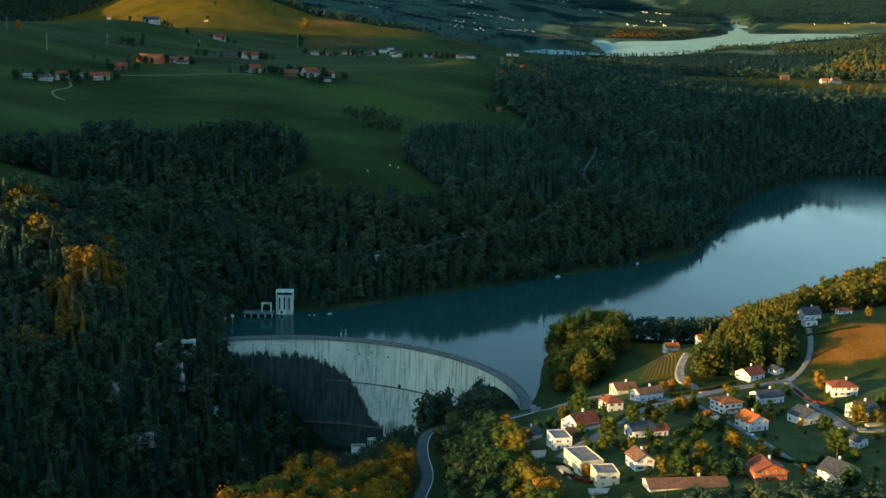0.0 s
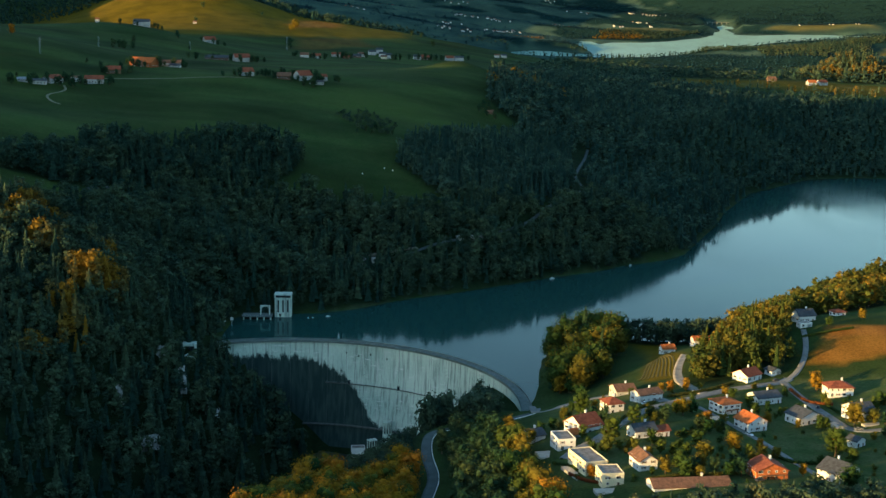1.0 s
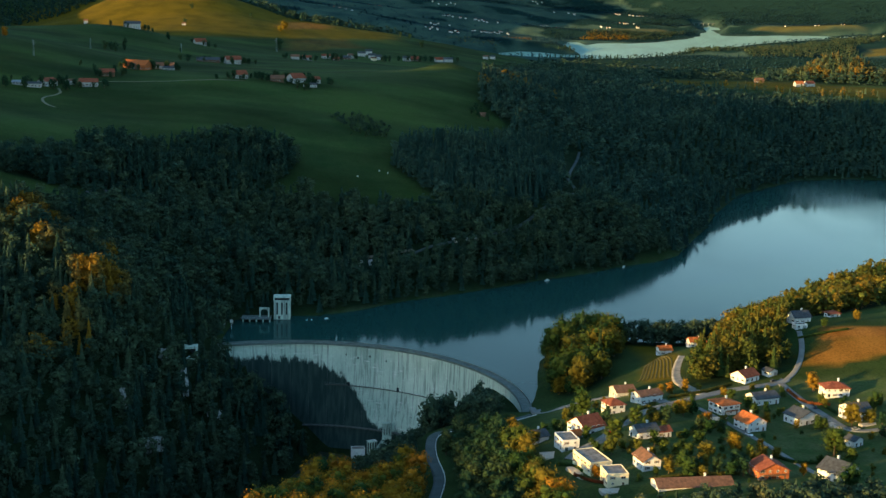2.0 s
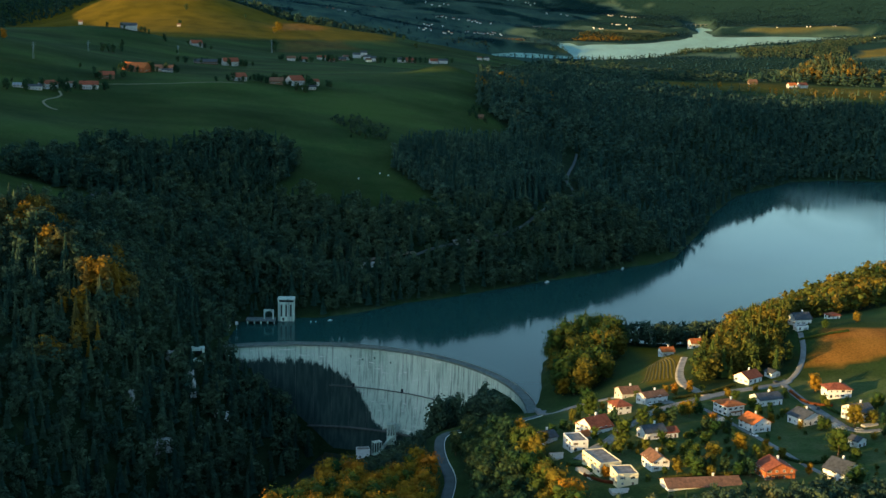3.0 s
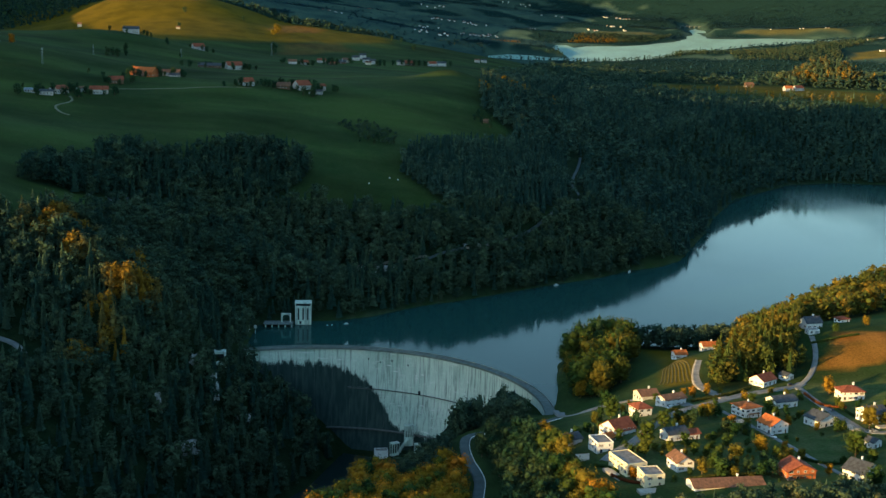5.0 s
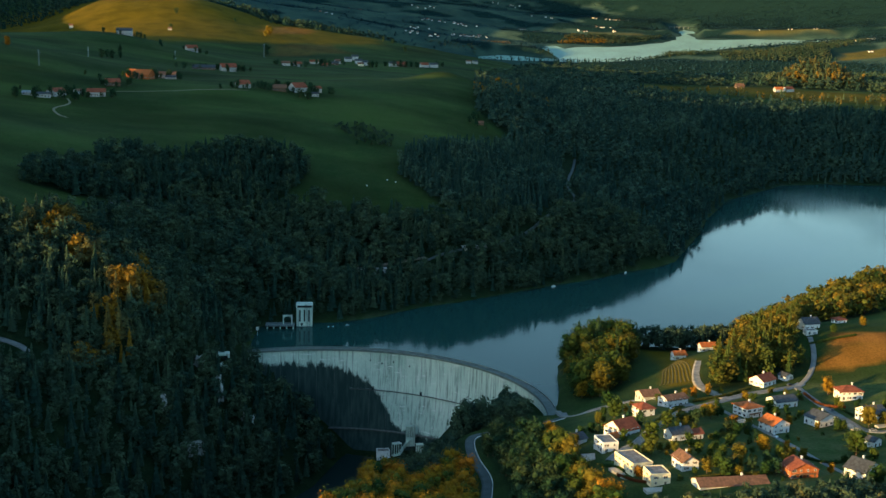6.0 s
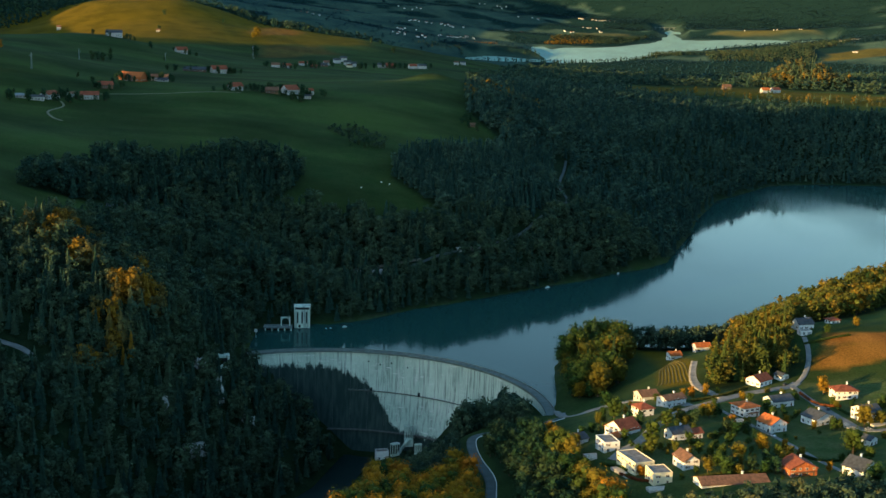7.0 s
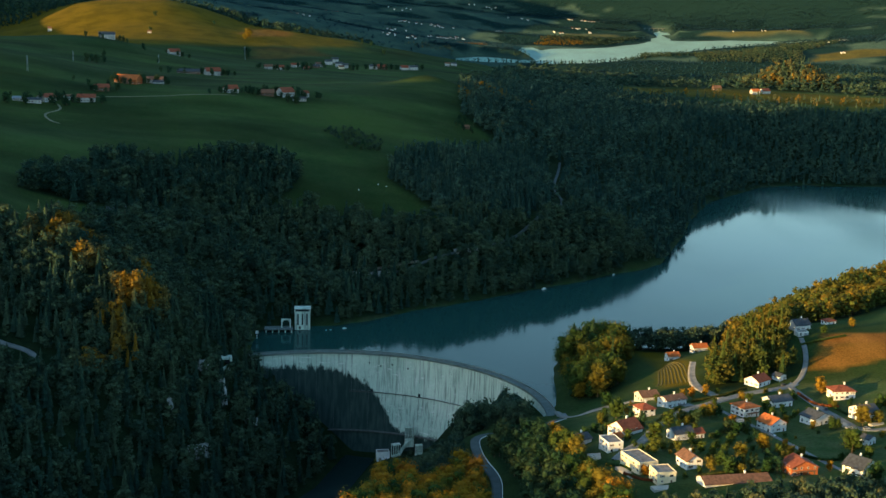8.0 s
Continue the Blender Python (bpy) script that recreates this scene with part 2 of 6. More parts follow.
def area(x, y, ring, soft=6.0):
    """1 inside the ring, 0 outside, with a soft edge."""
    d = line_distance(x, y, ring, True) * np.where(inside(x, y, ring), 1, -1)
    return np.clip(d / soft + 0.5, 0, 1)


def soft_min(a, b, k):
    h = np.clip(0.5 + 0.5 * (b - a) / k, 0, 1)
    return b * (1 - h) + a * h - k * h * (1 - h)


# the arch dam: centre, radius, first and last angle of its crest
DAM_X, DAM_Y, DAM_R = -103.5, 823.5, 159.0
DAM_FROM, DAM_TO = radians(-5), radians(114)


def dam_point(angle, r):
    return (DAM_X + r * math.cos(angle), DAM_Y + r * math.sin(angle))


SHORE = [(-170, 1005), (-168, 1056), (-142, 1075), (-105, 1076), (-73, 1094), (-29, 1138), (8, 1163), (41, 1189), (110, 1246), (156, 1278), (192, 1316),
         (232, 1343), (263, 1380), (334, 1566), (370, 1679), (447, 1867), (580, 2039), (663, 2071), (741, 2063),
         (1100, 2110), (1700, 2350), (1750, 1980), (1000, 1690), (700, 1480), (530, 1330), (420, 1210), (345, 1145),
         (285, 1085), (237, 1015), (186, 1000), (128, 1000), (92, 985), (76, 940), (68, 870)]
DAM_LINE = [dam_point(DAM_FROM + (DAM_TO - DAM_FROM) * i / 12, DAM_R + 2) for i in range(13)]
LAKE = SHORE + DAM_LINE
RIVER = [(-60, 985), (-78, 955), (-100, 880), (-127, 830), (-165, 760), (-215, 680), (-265, 560), (-320, 420), (-430, 250), (-600, 50), (-900, -200)]


# crest heights of unseen ridges, tuned to block or admit sunlight
SHADE_RIDGE = 128.0
SHADE_CHAIN_Y = [-330, -300, -180, -100, -78, -26, 21, 62, 75, 100, 145, 250, 838, 846, 860, 866, 892, 898, 928, 934, 962, 970, 1450, 1500, 2000, 2325, 2374, 2429, 2557, 2650, 2815, 3200, 3220, 3800, 4300]
SHADE_CHAIN_Z = [0, 274, 274, 250, 250, 268, 284, 301, 304, 310, 324, 520, 520, 400, 400, 392, 392, 465, 465, 345, 345, 445, 445, 470, 470, 470, 368, 345, 322, 305, 310, 325, 600, 640, 560]
FAR_LEVEL = 20.0


# beyond DEEP the country is built as a shallow relief, drawn in along the lines of sight: it keeps its planes and outlines but ends at 4.9 km
EYE = (-42.0, -40.0, 271.0)
DEEP, END, LAST = 3950.0, 4890.0, 23000.0
DRAWN = (1 / END - 1 / DEEP) / (1 / LAST - 1 / DEEP)


def map_scale(y):
    """How many times farther a place of the relief lies on the map."""
    d = y - EYE[1]
    return np.where(d > DEEP, 1 / (d * (1 / DEEP + (1 / np.maximum(d, DEEP) - 1 / DEEP) / DRAWN)), 1.0)


def drawn_in(ring):
    """Places of the map, as places of the relief."""
    res = []
    for x, y in ring:
        d = y - EYE[1]
        k = 1 / (d * (1 / DEEP + (1 / d - 1 / DEEP) * DRAWN)) if d > DEEP else 1.0
        res.append((EYE[0] + (x - EYE[0]) * k, EYE[1] + d * k))
    return res


FAR_LAKE = drawn_in([(380, 6560), (510, 6850), (620, 6760), (690, 6560), (775, 6520), (770, 6680), (760, 7400), (950, 8490), (1030, 8550), (1010, 8020), (1140, 8410), (1340, 8550),
            (1590, 8950), (2000, 10020), (2380, 11260), (2860, 13540), (3220, 15530), (3450, 16960), (3870, 18030), (3900, 17310), (3320, 14500), (2650, 11500), (2850, 11550), (3200, 12000),
            (3700, 12350), (3850, 12300), (4550, 13100), (3860, 11150), (3130, 10180), (2400, 8940), (1930, 7690), (1630, 7280), (1230, 6190), (1060, 5890), (910, 5710), (770, 5740),
            (570, 5750), (340, 5970)])


def terrain(x, y):
    z = relief(x, y)
    # the open country beyond falls to the far lake and climbs to the hills that close the view
    far = np.clip((y - 3850) / 250, 0, 1)
    far = far * far * (3 - 2 * far)
    calm = 1 - area(x, y, FAR_LAKE, 60)
    k = map_scale(y)
    mx, my = EYE[0] + (x - EYE[0]) * k, EYE[1] + (y - EYE[1]) * k
    rise = relief(mx, np.maximum(my, 3000), BEYOND, BEYOND_WEIGHTS, 1000.0)
    rise = rise + calm * (12 * bumps(mx, my, 700) + 6 * bumps(mx, my, 260)) * np.clip((my - 4200) / 1200, 0, 1)
    rise = np.maximum(rise, FAR_LEVEL + 5)
    rise = rise + (FAR_LEVEL - 6 - rise) * area(x, y, FAR_LAKE, 22)
    rise = EYE[2] + (rise - EYE[2]) / k
    z = z * (1 - far) + rise * far
    z += 10 * np.exp(-((x - 32) / 42) ** 2 - ((y - 2025) / 32) ** 2)
    z += 44 * np.exp(-((x - 945) / 75) ** 2 - ((y - 3030) / 70) ** 2)
    # unseen ridges west of the valley, added to shade it
    t = np.clip((y - 540) / 150, 0, 1) * np.clip((1330 - y) / 230, 0, 1)
    z += SHADE_RIDGE * (1 + 0.2 * np.clip((1150 - y) / 90, 0, 1)) * np.exp(-((x + 1190) / 210) ** 2) * t * t * (3 - 2 * t)
    t = np.clip((y - 1470) / 120, 0, 1) * np.clip((2520 - y) / 260, 0, 1)
    z += 112 * np.exp(-((x + 1240) / 190) ** 2) * t * t * (3 - 2 * t)
    # unseen mountain chain, added with notches that block or admit the evening sun
    crest = np.interp(y - (x + 1800) * 0.6235, SHADE_CHAIN_Y, SHADE_CHAIN_Z)
    z += np.maximum(crest - z, 0) * np.exp(-((x + 1800) / 170) ** 2)
    # the gorge below the dam
    d = line_distance(x, y, RIVER)
    west = x < np.interp(y, [p[1] for p in RIVER[::-1]], [p[0] for p in RIVER[::-1]])
    side = np.where(west, 0.95, 0.62) * np.clip(1 - (d - 150) / 500 * (y < 700), 0.5, 1)
    # ground flattened at the dam's foot to keep the valve houses in view
    bench = np.clip((y - 800) / 60, 0, 1) * np.where(west, 0, 1) * np.clip((-6 - x) / 18, 0, 1)
    side = side - 0.36 * bench
    gorge = -80 + side * np.maximum(d - 14, 0) + 0.6 * np.maximum(d - 120, 0) * (x > -200) + 3 * bumps(x, y, 30) * np.clip(d / 40, 0, 1)
    up = np.hypot(x - DAM_X, y - DAM_Y) > DAM_R + 8
    gorge = np.where(up & (y > 860), 3000, gorge)
    z = soft_min(z, gorge, 14)
    # the banks of the lake
    d = line_distance(x, y, LAKE, True)
    wet = inside(x, y, LAKE)
    bank = np.where(wet, -0.4 * d, (0.62 - 0.38 * np.clip((x - 480) / 160, 0, 1) * np.clip((y - 1850) / 150, 0, 1)) * d + 0.4)
    dry = up | (y < 800)
    z = np.where(wet, np.maximum(bank, -16), np.where(dry, soft_min(z, bank, 6), z))
    z = z + np.clip(d / 60, 0, 1) * np.where(wet, 0, 1) * (2.2 * bumps(x, y, 90) + 0.7 * bumps(x, y, 34)) * np.clip((y - 1000) / 200, 0.25, 1)
    # bank cut down below the dam's eastern end to keep its crest in view
    r = np.hypot(x - DAM_X, y - DAM_Y)
    fall = -7 + 0.55 * np.maximum(DAM_R - 10 - r, 0) + 0.4 * np.maximum(832 - y, 0)
    z = np.where((r < DAM_R + 5) & (r > DAM_R - 40) & (x > 5) & (y > 780), np.minimum(z, fall), z)
    return z


GRID_X = np.r_[np.arange(-3000, -1960, 70.0), np.arange(-1960, -1640, 10.0), np.arange(-1640, -760, 70.0), np.arange(-760, -340, 14.0), np.arange(-340, 330, 6.0), np.arange(330, 760, 12.0),
               np.arange(760, 2000, 26.0), np.arange(2000, 3201, 80.0)]
GRID_Y = np.r_[np.arange(-1500, 300, 75.0), np.arange(300, 480, 15.0), np.arange(480, 1120, 6.0), np.arange(1120, 2100, 10.0),
               np.arange(2100, 3880, 20.0), np.arange(3880, 4861, 4.0)]


LAND_X, LAND_Y = np.meshgrid(GRID_X, GRID_Y)
LAND_Z = terrain(LAND_X, LAND_Y)


def ground(x, y):
    """Height of the ground sheet."""
    x, y = np.asarray(x, float), np.asarray(y, float)
    i = np.clip(np.searchsorted(GRID_X, x) - 1, 0, len(GRID_X) - 2)
    j = np.clip(np.searchsorted(GRID_Y, y) - 1, 0, len(GRID_Y) - 2)
    u = np.clip((x - GRID_X[i]) / (GRID_X[i + 1] - GRID_X[i]), 0, 1)
    v = np.clip((y - GRID_Y[j]) / (GRID_Y[j + 1] - GRID_Y[j]), 0, 1)
    return (LAND_Z[j, i] * (1 - u) + LAND_Z[j, i + 1] * u) * (1 - v) + (LAND_Z[j + 1, i] * (1 - u) + LAND_Z[j + 1, i + 1] * u) * v


# ---- what grows where ----
WOOD_WEST = [(-172, 1300), (-126, 1301), (-74, 1288), (-46, 1294), (0, 1292), (30, 1330), (97, 1345), (140, 1390), (170, 1450),
             (252, 1400), (190, 1338), (150, 1296), (105, 1264), (35, 1207), (0, 1180), (-35, 1157), (-80, 1107), (-98, 1087),
             (-112, 1080), (-145, 1078), (-170, 1060), (-172, 1030), (-174, 1000), (-172, 975), (-158, 966), (-104, 956), (-92, 925), (-108, 885), (-118, 858), (-138, 822), (-176, 758),
             (-228, 690), (-285, 580), (-430, 500), (-430, 990), (-351, 988), (-323, 1046), (-304, 1184), (-290, 1215), (-260, 1260)]
WOOD_BAND = [(-304, 1210), (-331, 1176), (-378, 1146), (-392, 1140), (-387, 1217), (-357, 1292), (-323, 1349), (-285, 1331),
             (-259, 1368), (-212, 1400), (-153, 1422), (-144, 1377), (-152, 1338), (-172, 1300), (-260, 1260), (-290, 1215)]
WOOD_LAKE = [(6, 1304), (-22, 1364), (-47, 1407), (-35, 1432), (74, 1544), (106, 1694), (67, 1789), (73, 1980), (110, 2250),
             (180, 2600), (420, 2660), (560, 2540), (750, 2510), (930, 2470), (1200, 2460), (1500, 2560), (1500, 2280), (1100, 2128),
             (741, 2082), (663, 2092), (580, 2057), (447, 1887), (358, 1690), (318, 1570), (252, 1400), (170, 1450), (140, 1390), (97, 1345), (30, 1330)]
WOOD_FARWEST = [(-430, 500), (-430, 1000), (-560, 1150), (-760, 1150), (-900, 800), (-760, 440), (-500, 560)]
PENINSULA = [(75, 850), (81, 938), (95, 982), (125, 996), (140, 965), (131, 930), (120, 885), (108, 842), (90, 820), (80, 824)]
SHORE_ROW = [(125, 998), (186, 998), (237, 1012), (262, 1055), (285, 1060), (240, 985), (212, 966), (190, 952), (165, 962), (140, 965)]
VILLAGE_WOOD = [(148, 742), (158, 790), (168, 815), (192, 850), (205, 900), (222, 950), (245, 985), (285, 1060), (262, 960), (240, 870),
                (220, 815), (214, 775), (203, 754), (194, 766), (178, 752), (165, 746)]
HEADLAND = [(250, 960), (290, 1070), (345, 1128), (420, 1195), (530, 1312), (640, 1410), (620, 1250), (480, 1090), (380, 980),
            (335, 930), (295, 900), (268, 880), (252, 900)]
FRONT_WOOD = [(-90, 540), (-72, 620), (-66, 640), (-54, 628), (-44, 618), (-30, 640), (-17, 665), (-14, 640), (-15, 600), (-17, 560), (-18, 500), (-60, 480), (-95, 480)]
SLOPE_WOOD = [(-1, 728), (16, 728), (28, 716), (36, 700), (40, 680), (40, 655), (38, 632), (42, 617), (44, 585), (50, 545), (50, 505), (2, 505), (2, 560), (6, 600), (0, 640), (-2, 690)]
DARK_WOOD = [(14, 862), (20, 850), (36, 842), (38, 800), (34, 764), (20, 765), (14, 760)]
GORGE_WOOD = [(-34, 850), (-20, 850), (-14, 756), (-16, 690), (-24, 680), (-40, 720), (-66, 750), (-50, 800)]
SOUTH_WOOD = [(58, 490), (60, 512), (130, 514), (165, 526), (200, 528), (260, 545), (330, 570), (330, 480), (58, 470)]
STUBBLE = [(240, 796), (246, 816), (330, 824), (330, 806), (278, 801)]
MOWN = [(222, 764), (228, 780), (240, 796), (278, 801), (330, 806), (330, 784), (267, 769), (242, 762)]
HAY = [(146, 960), (146, 900), (140, 860), (128, 800), (124, 770), (141, 762), (150, 800), (160, 850), (164, 900), (166, 960)]
GORGE_SHRUBS = [(-70, 655), (-40, 720), (-24, 690), (-16, 690), (-17, 665), (-30, 640), (-44, 618), (-54, 628), (-66, 640)]
FOOT_WOOD = [(-9, 880), (6, 860), (8, 775), (-13, 765)]
SPRUCES = [(-47, 1417), (-35, 1502), (56, 1584), (135, 1678), (169, 1646), (137, 1375), (47, 1313), (-11, 1350)]
SCRUB = [(-125, 1595), (-92, 1644), (-48, 1580), (-54, 1512), (-88, 1521)]
HILL_DRY = [(-1100, 3250), (-620, 3080), (-470, 3190), (-340, 3290), (-200, 3420), (-80, 3540), (-60, 3700), (-190, 3760), (-400, 3800), (-600, 3860), (-1100, 3860)]
RED_STRIP = [(-385, 3480), (-355, 3466), (-272, 3577), (-248, 3681), (-328, 3715), (-369, 3649)]
DULL_STRIP = [(-335, 3256), (-204, 3403), (-142, 3285), (-318, 3058)]
FAR_FIELD = drawn_in([(3085, 12500), (3350, 12900), (4300, 13250), (4350, 12900), (3900, 12520), (3300, 12250)])
SIDE_FIELD = drawn_in([(1850, 5500), (1990, 5900), (2250, 6050), (2350, 5900), (2200, 5450)])
SPIT_FIELD = drawn_in([(1650, 11600), (1800, 12300), (2350, 12500), (2300, 11900)])
ORANGE_FIELD = drawn_in([(470, 7300), (500, 8000), (680, 8200), (650, 7500)])
FARM_FIELD = [(511, 2900), (613, 2840), (800, 2840), (976, 2760), (1300, 2700), (1100, 2600), (923, 2600), (751, 2660), (573, 2650), (480, 2720)]
VILLAGE = [(58, 560), (50, 640), (62, 750), (100, 745), (140, 735), (190, 745), (250, 740), (300, 700), (300, 560), (230, 545), (150, 530), (100, 545)]


def to_shore(ring):
    """The ring with its lakeside points drawn out to the water's edge."""
    res = []
    for x, y in ring:
        best = (28.0, x, y)
        for (ax, ay), (bx, by) in zip(SHORE, SHORE[1:]):
            ux, uy = bx - ax, by - ay
            s = min(1.0, max(0.0, ((x - ax) * ux + (y - ay) * uy) / (ux * ux + uy * uy)))
            qx, qy = ax + s * ux, ay + s * uy
            best = min(best, (math.hypot(x - qx, y - qy), qx, qy))
        res.append(best[1:])
    return res


WOOD_WEST, WOOD_LAKE, HEADLAND = [to_shore(r) for r in (WOOD_WEST, WOOD_LAKE, HEADLAND)]


FRONT_HILLS = drawn_in([(120, 2700), (330, 2700), (470, 2760), (500, 2960), (640, 2880), (820, 2880), (1000, 2800), (1350, 2760), (1700, 3200), (1900, 4200), (1300, 4250),
               (830, 4400), (780, 4900), (900, 5650), (760, 5660), (600, 5640), (520, 5000), (460, 4300), (330, 3600), (200, 3000)])
TIP_WOOD = drawn_in([(610, 6500), (640, 6640), (760, 6660), (790, 6520), (700, 6440)])
HILLOCK_WOOD = drawn_in([(1050, 5800), (1120, 5960), (1180, 6080), (1300, 6220), (1450, 6260), (1560, 6180), (1520, 6020), (1350, 5940)])
RIDGE_WOOD = drawn_in([(1400, 5650), (1450, 5950), (1560, 6260), (1750, 6600), (2000, 6900), (2350, 7050), (2500, 6900), (2300, 6500), (2100, 6250), (1950, 6000), (1830, 5500), (1600, 5450)])
DARK_SLOPE = drawn_in([(700, 4150), (760, 5000), (900, 5640), (1150, 5760), (1500, 5600), (1800, 5500), (1900, 4900), (1800, 4300), (1300, 4150)])
SPIT_WOOD = drawn_in([(1080, 8950), (1400, 9050), (1650, 9250), (1980, 10250), (2300, 11350), (2420, 12000), (2150, 11700), (1750, 11200), (1500, 10600), (1250, 9800)])
BACK_HILL = drawn_in([(3000, 14200), (3550, 13400), (4500, 13700), (5200, 14500), (6800, 18000), (7500, 21500), (3800, 21500), (3300, 17500), (3400, 15600)])
BRIDGE_WOOD = drawn_in([(2450, 12700), (2700, 13500), (3000, 15200), (3300, 17000), (3000, 18000), (2600, 15500), (2250, 13500)])


def hill_wood(x, y):
    """Above 0 where the far valley sides are wooded: long strips and blocks between open fields."""
    k = map_scale(y)
    x, y = EYE[0] + (x - EYE[0]) * k, EYE[1] + (y - EYE[1]) * k
    return bumps(x + 0.3 * y, y * 0.55, 420) + 0.55 * bumps(x, y * 0.6, 170) - 0.12 + 0.8 * np.clip((x - 1500) / 900, 0, 1)


def land_cover(x, y):
    zero = np.zeros(x.shape)
    wood = zero
    for ring in (WOOD_WEST, WOOD_BAND, WOOD_LAKE, WOOD_FARWEST, PENINSULA, SHORE_ROW, VILLAGE_WOOD, HEADLAND, FRONT_WOOD, SLOPE_WOOD,
                 DARK_WOOD, GORGE_WOOD, GORGE_SHRUBS, SOUTH_WOOD):
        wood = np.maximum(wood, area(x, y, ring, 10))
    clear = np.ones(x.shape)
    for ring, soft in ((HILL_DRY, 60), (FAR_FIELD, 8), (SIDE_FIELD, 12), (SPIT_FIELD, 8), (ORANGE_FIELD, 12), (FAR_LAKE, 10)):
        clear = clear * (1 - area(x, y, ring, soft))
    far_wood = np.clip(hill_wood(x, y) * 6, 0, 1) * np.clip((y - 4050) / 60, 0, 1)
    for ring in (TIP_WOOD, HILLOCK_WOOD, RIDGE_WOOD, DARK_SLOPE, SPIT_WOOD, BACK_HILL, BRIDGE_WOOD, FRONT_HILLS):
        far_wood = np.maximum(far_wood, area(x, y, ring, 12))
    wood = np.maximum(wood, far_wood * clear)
    # the dark floor colour also covers the low gorge ground, wooded or bare
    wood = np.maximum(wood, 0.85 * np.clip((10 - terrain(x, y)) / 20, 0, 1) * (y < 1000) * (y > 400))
    dry = np.maximum(np.maximum(area(x, y, HAY, 6), area(x, y, MOWN, 3)), np.maximum(area(x, y, HILL_DRY, 50), 0.7 * area(x, y, FARM_FIELD, 20)))
    for ring, amount in ((FAR_FIELD, 0.55), (SIDE_FIELD, 0.7), (SPIT_FIELD, 0.4)):
        dry = np.maximum(dry, amount * area(x, y, ring, 10))
    soil = np.maximum(np.maximum(area(x, y, STUBBLE, 4), 0.8 * area(x, y, MOWN, 3)), np.maximum(0.8 * area(x, y, RED_STRIP, 30), np.maximum(0.28 * area(x, y, DULL_STRIP, 30), area(x, y, ORANGE_FIELD, 12))))
    shore = line_distance(x, y, LAKE, True)
    stone = 0.08 * np.clip(1.0 - shore / 2.0, 0, 1) * (y > 870)
    # share of distance haze mixed into the land colours
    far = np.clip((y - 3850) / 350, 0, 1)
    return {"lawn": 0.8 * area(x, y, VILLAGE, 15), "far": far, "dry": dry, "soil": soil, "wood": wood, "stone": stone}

# ---- building helpers ----
def quads(name, pos, quad_index, material, smooth=True):
    """A mesh from numpy arrays of places and four-sided faces."""
    me = bpy.data.meshes.new(name)
    me.vertices.add(len(pos))
    me.vertices.foreach_set("co", np.ascontiguousarray(pos, np.float32).ravel())
    k = quad_index.shape[1]
    me.loops.add(quad_index.size)
    me.loops.foreach_set("vertex_index", np.ascontiguousarray(quad_index, np.int32).ravel())
    me.polygons.add(len(quad_index))
    me.polygons.foreach_set("loop_start", np.arange(0, quad_index.size, k, dtype=np.int32))
    me.materials.append(material)
    me.update(calc_edges=True)
    me.polygons.foreach_set("use_smooth", np.full(len(quad_index), smooth))
    me.validate()
    return me


# ---- ground and water ----
gx, gy = LAND_X, LAND_Y
nx, ny = len(GRID_X), len(GRID_Y)
at = np.arange(nx * ny).reshape(ny, nx)
ground_mesh = quads("ground", np.c_[gx.ravel(), gy.ravel(), LAND_Z.ravel()],
                    np.c_[at[:-1, :-1].ravel(), at[:-1, 1:].ravel(), at[1:, 1:].ravel(), at[1:, :-1].ravel()], LAND)
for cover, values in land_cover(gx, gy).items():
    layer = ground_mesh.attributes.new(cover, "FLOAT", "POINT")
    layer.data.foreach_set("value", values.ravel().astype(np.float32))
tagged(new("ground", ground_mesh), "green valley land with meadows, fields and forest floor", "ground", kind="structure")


def outward(ring, metres):
    """The ring, moved out."""
    res = []
    for i, (x, y) in enumerate(ring):
        (ax, ay), (bx, by) = ring[i - 1], ring[(i + 1) % len(ring)]
        ux, uy = bx - ax, by - ay
        n = math.hypot(ux, uy)
        res.append((x - uy / n * metres, y + ux / n * metres))
    return res


bm = bmesh.new()
ring = outward(LAKE, 9.0)[:len(SHORE)] + DAM_LINE
bm.faces.new([bm.verts.new((x, y, 0.0)) for x, y in ring])
bmesh.ops.recalc_face_normals(bm, faces=bm.faces)
bmesh.ops.triangulate(bm, faces=bm.faces)
lake_mesh = bpy.data.meshes.new("lake")
bm.to_mesh(lake_mesh)
lake_mesh.materials.append(WATER)
tagged(new("lake", lake_mesh), "calm reservoir lake reflecting the evening sky", "water", kind="structure")

far_ring = [(x, y, EYE[2] + (FAR_LEVEL - EYE[2]) / float(map_scale(np.float64(y)))) for x, y in FAR_LAKE]
bm = bmesh.new()
bm.faces.new([bm.verts.new(p) for p in far_ring])
bmesh.ops.triangulate(bm, faces=bm.faces)
bmesh.ops.recalc_face_normals(bm, faces=bm.faces)
for f in bm.faces:
    if f.normal.z < 0:
        f.normal_flip()
far_mesh = bpy.data.meshes.new("far_lake")
bm.to_mesh(far_mesh)
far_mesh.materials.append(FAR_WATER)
tagged(new("far_lake", far_mesh), "distant pale arm of the lake between wooded hills", "water", kind="structure")
bm = bmesh.new()
left, right = [], []
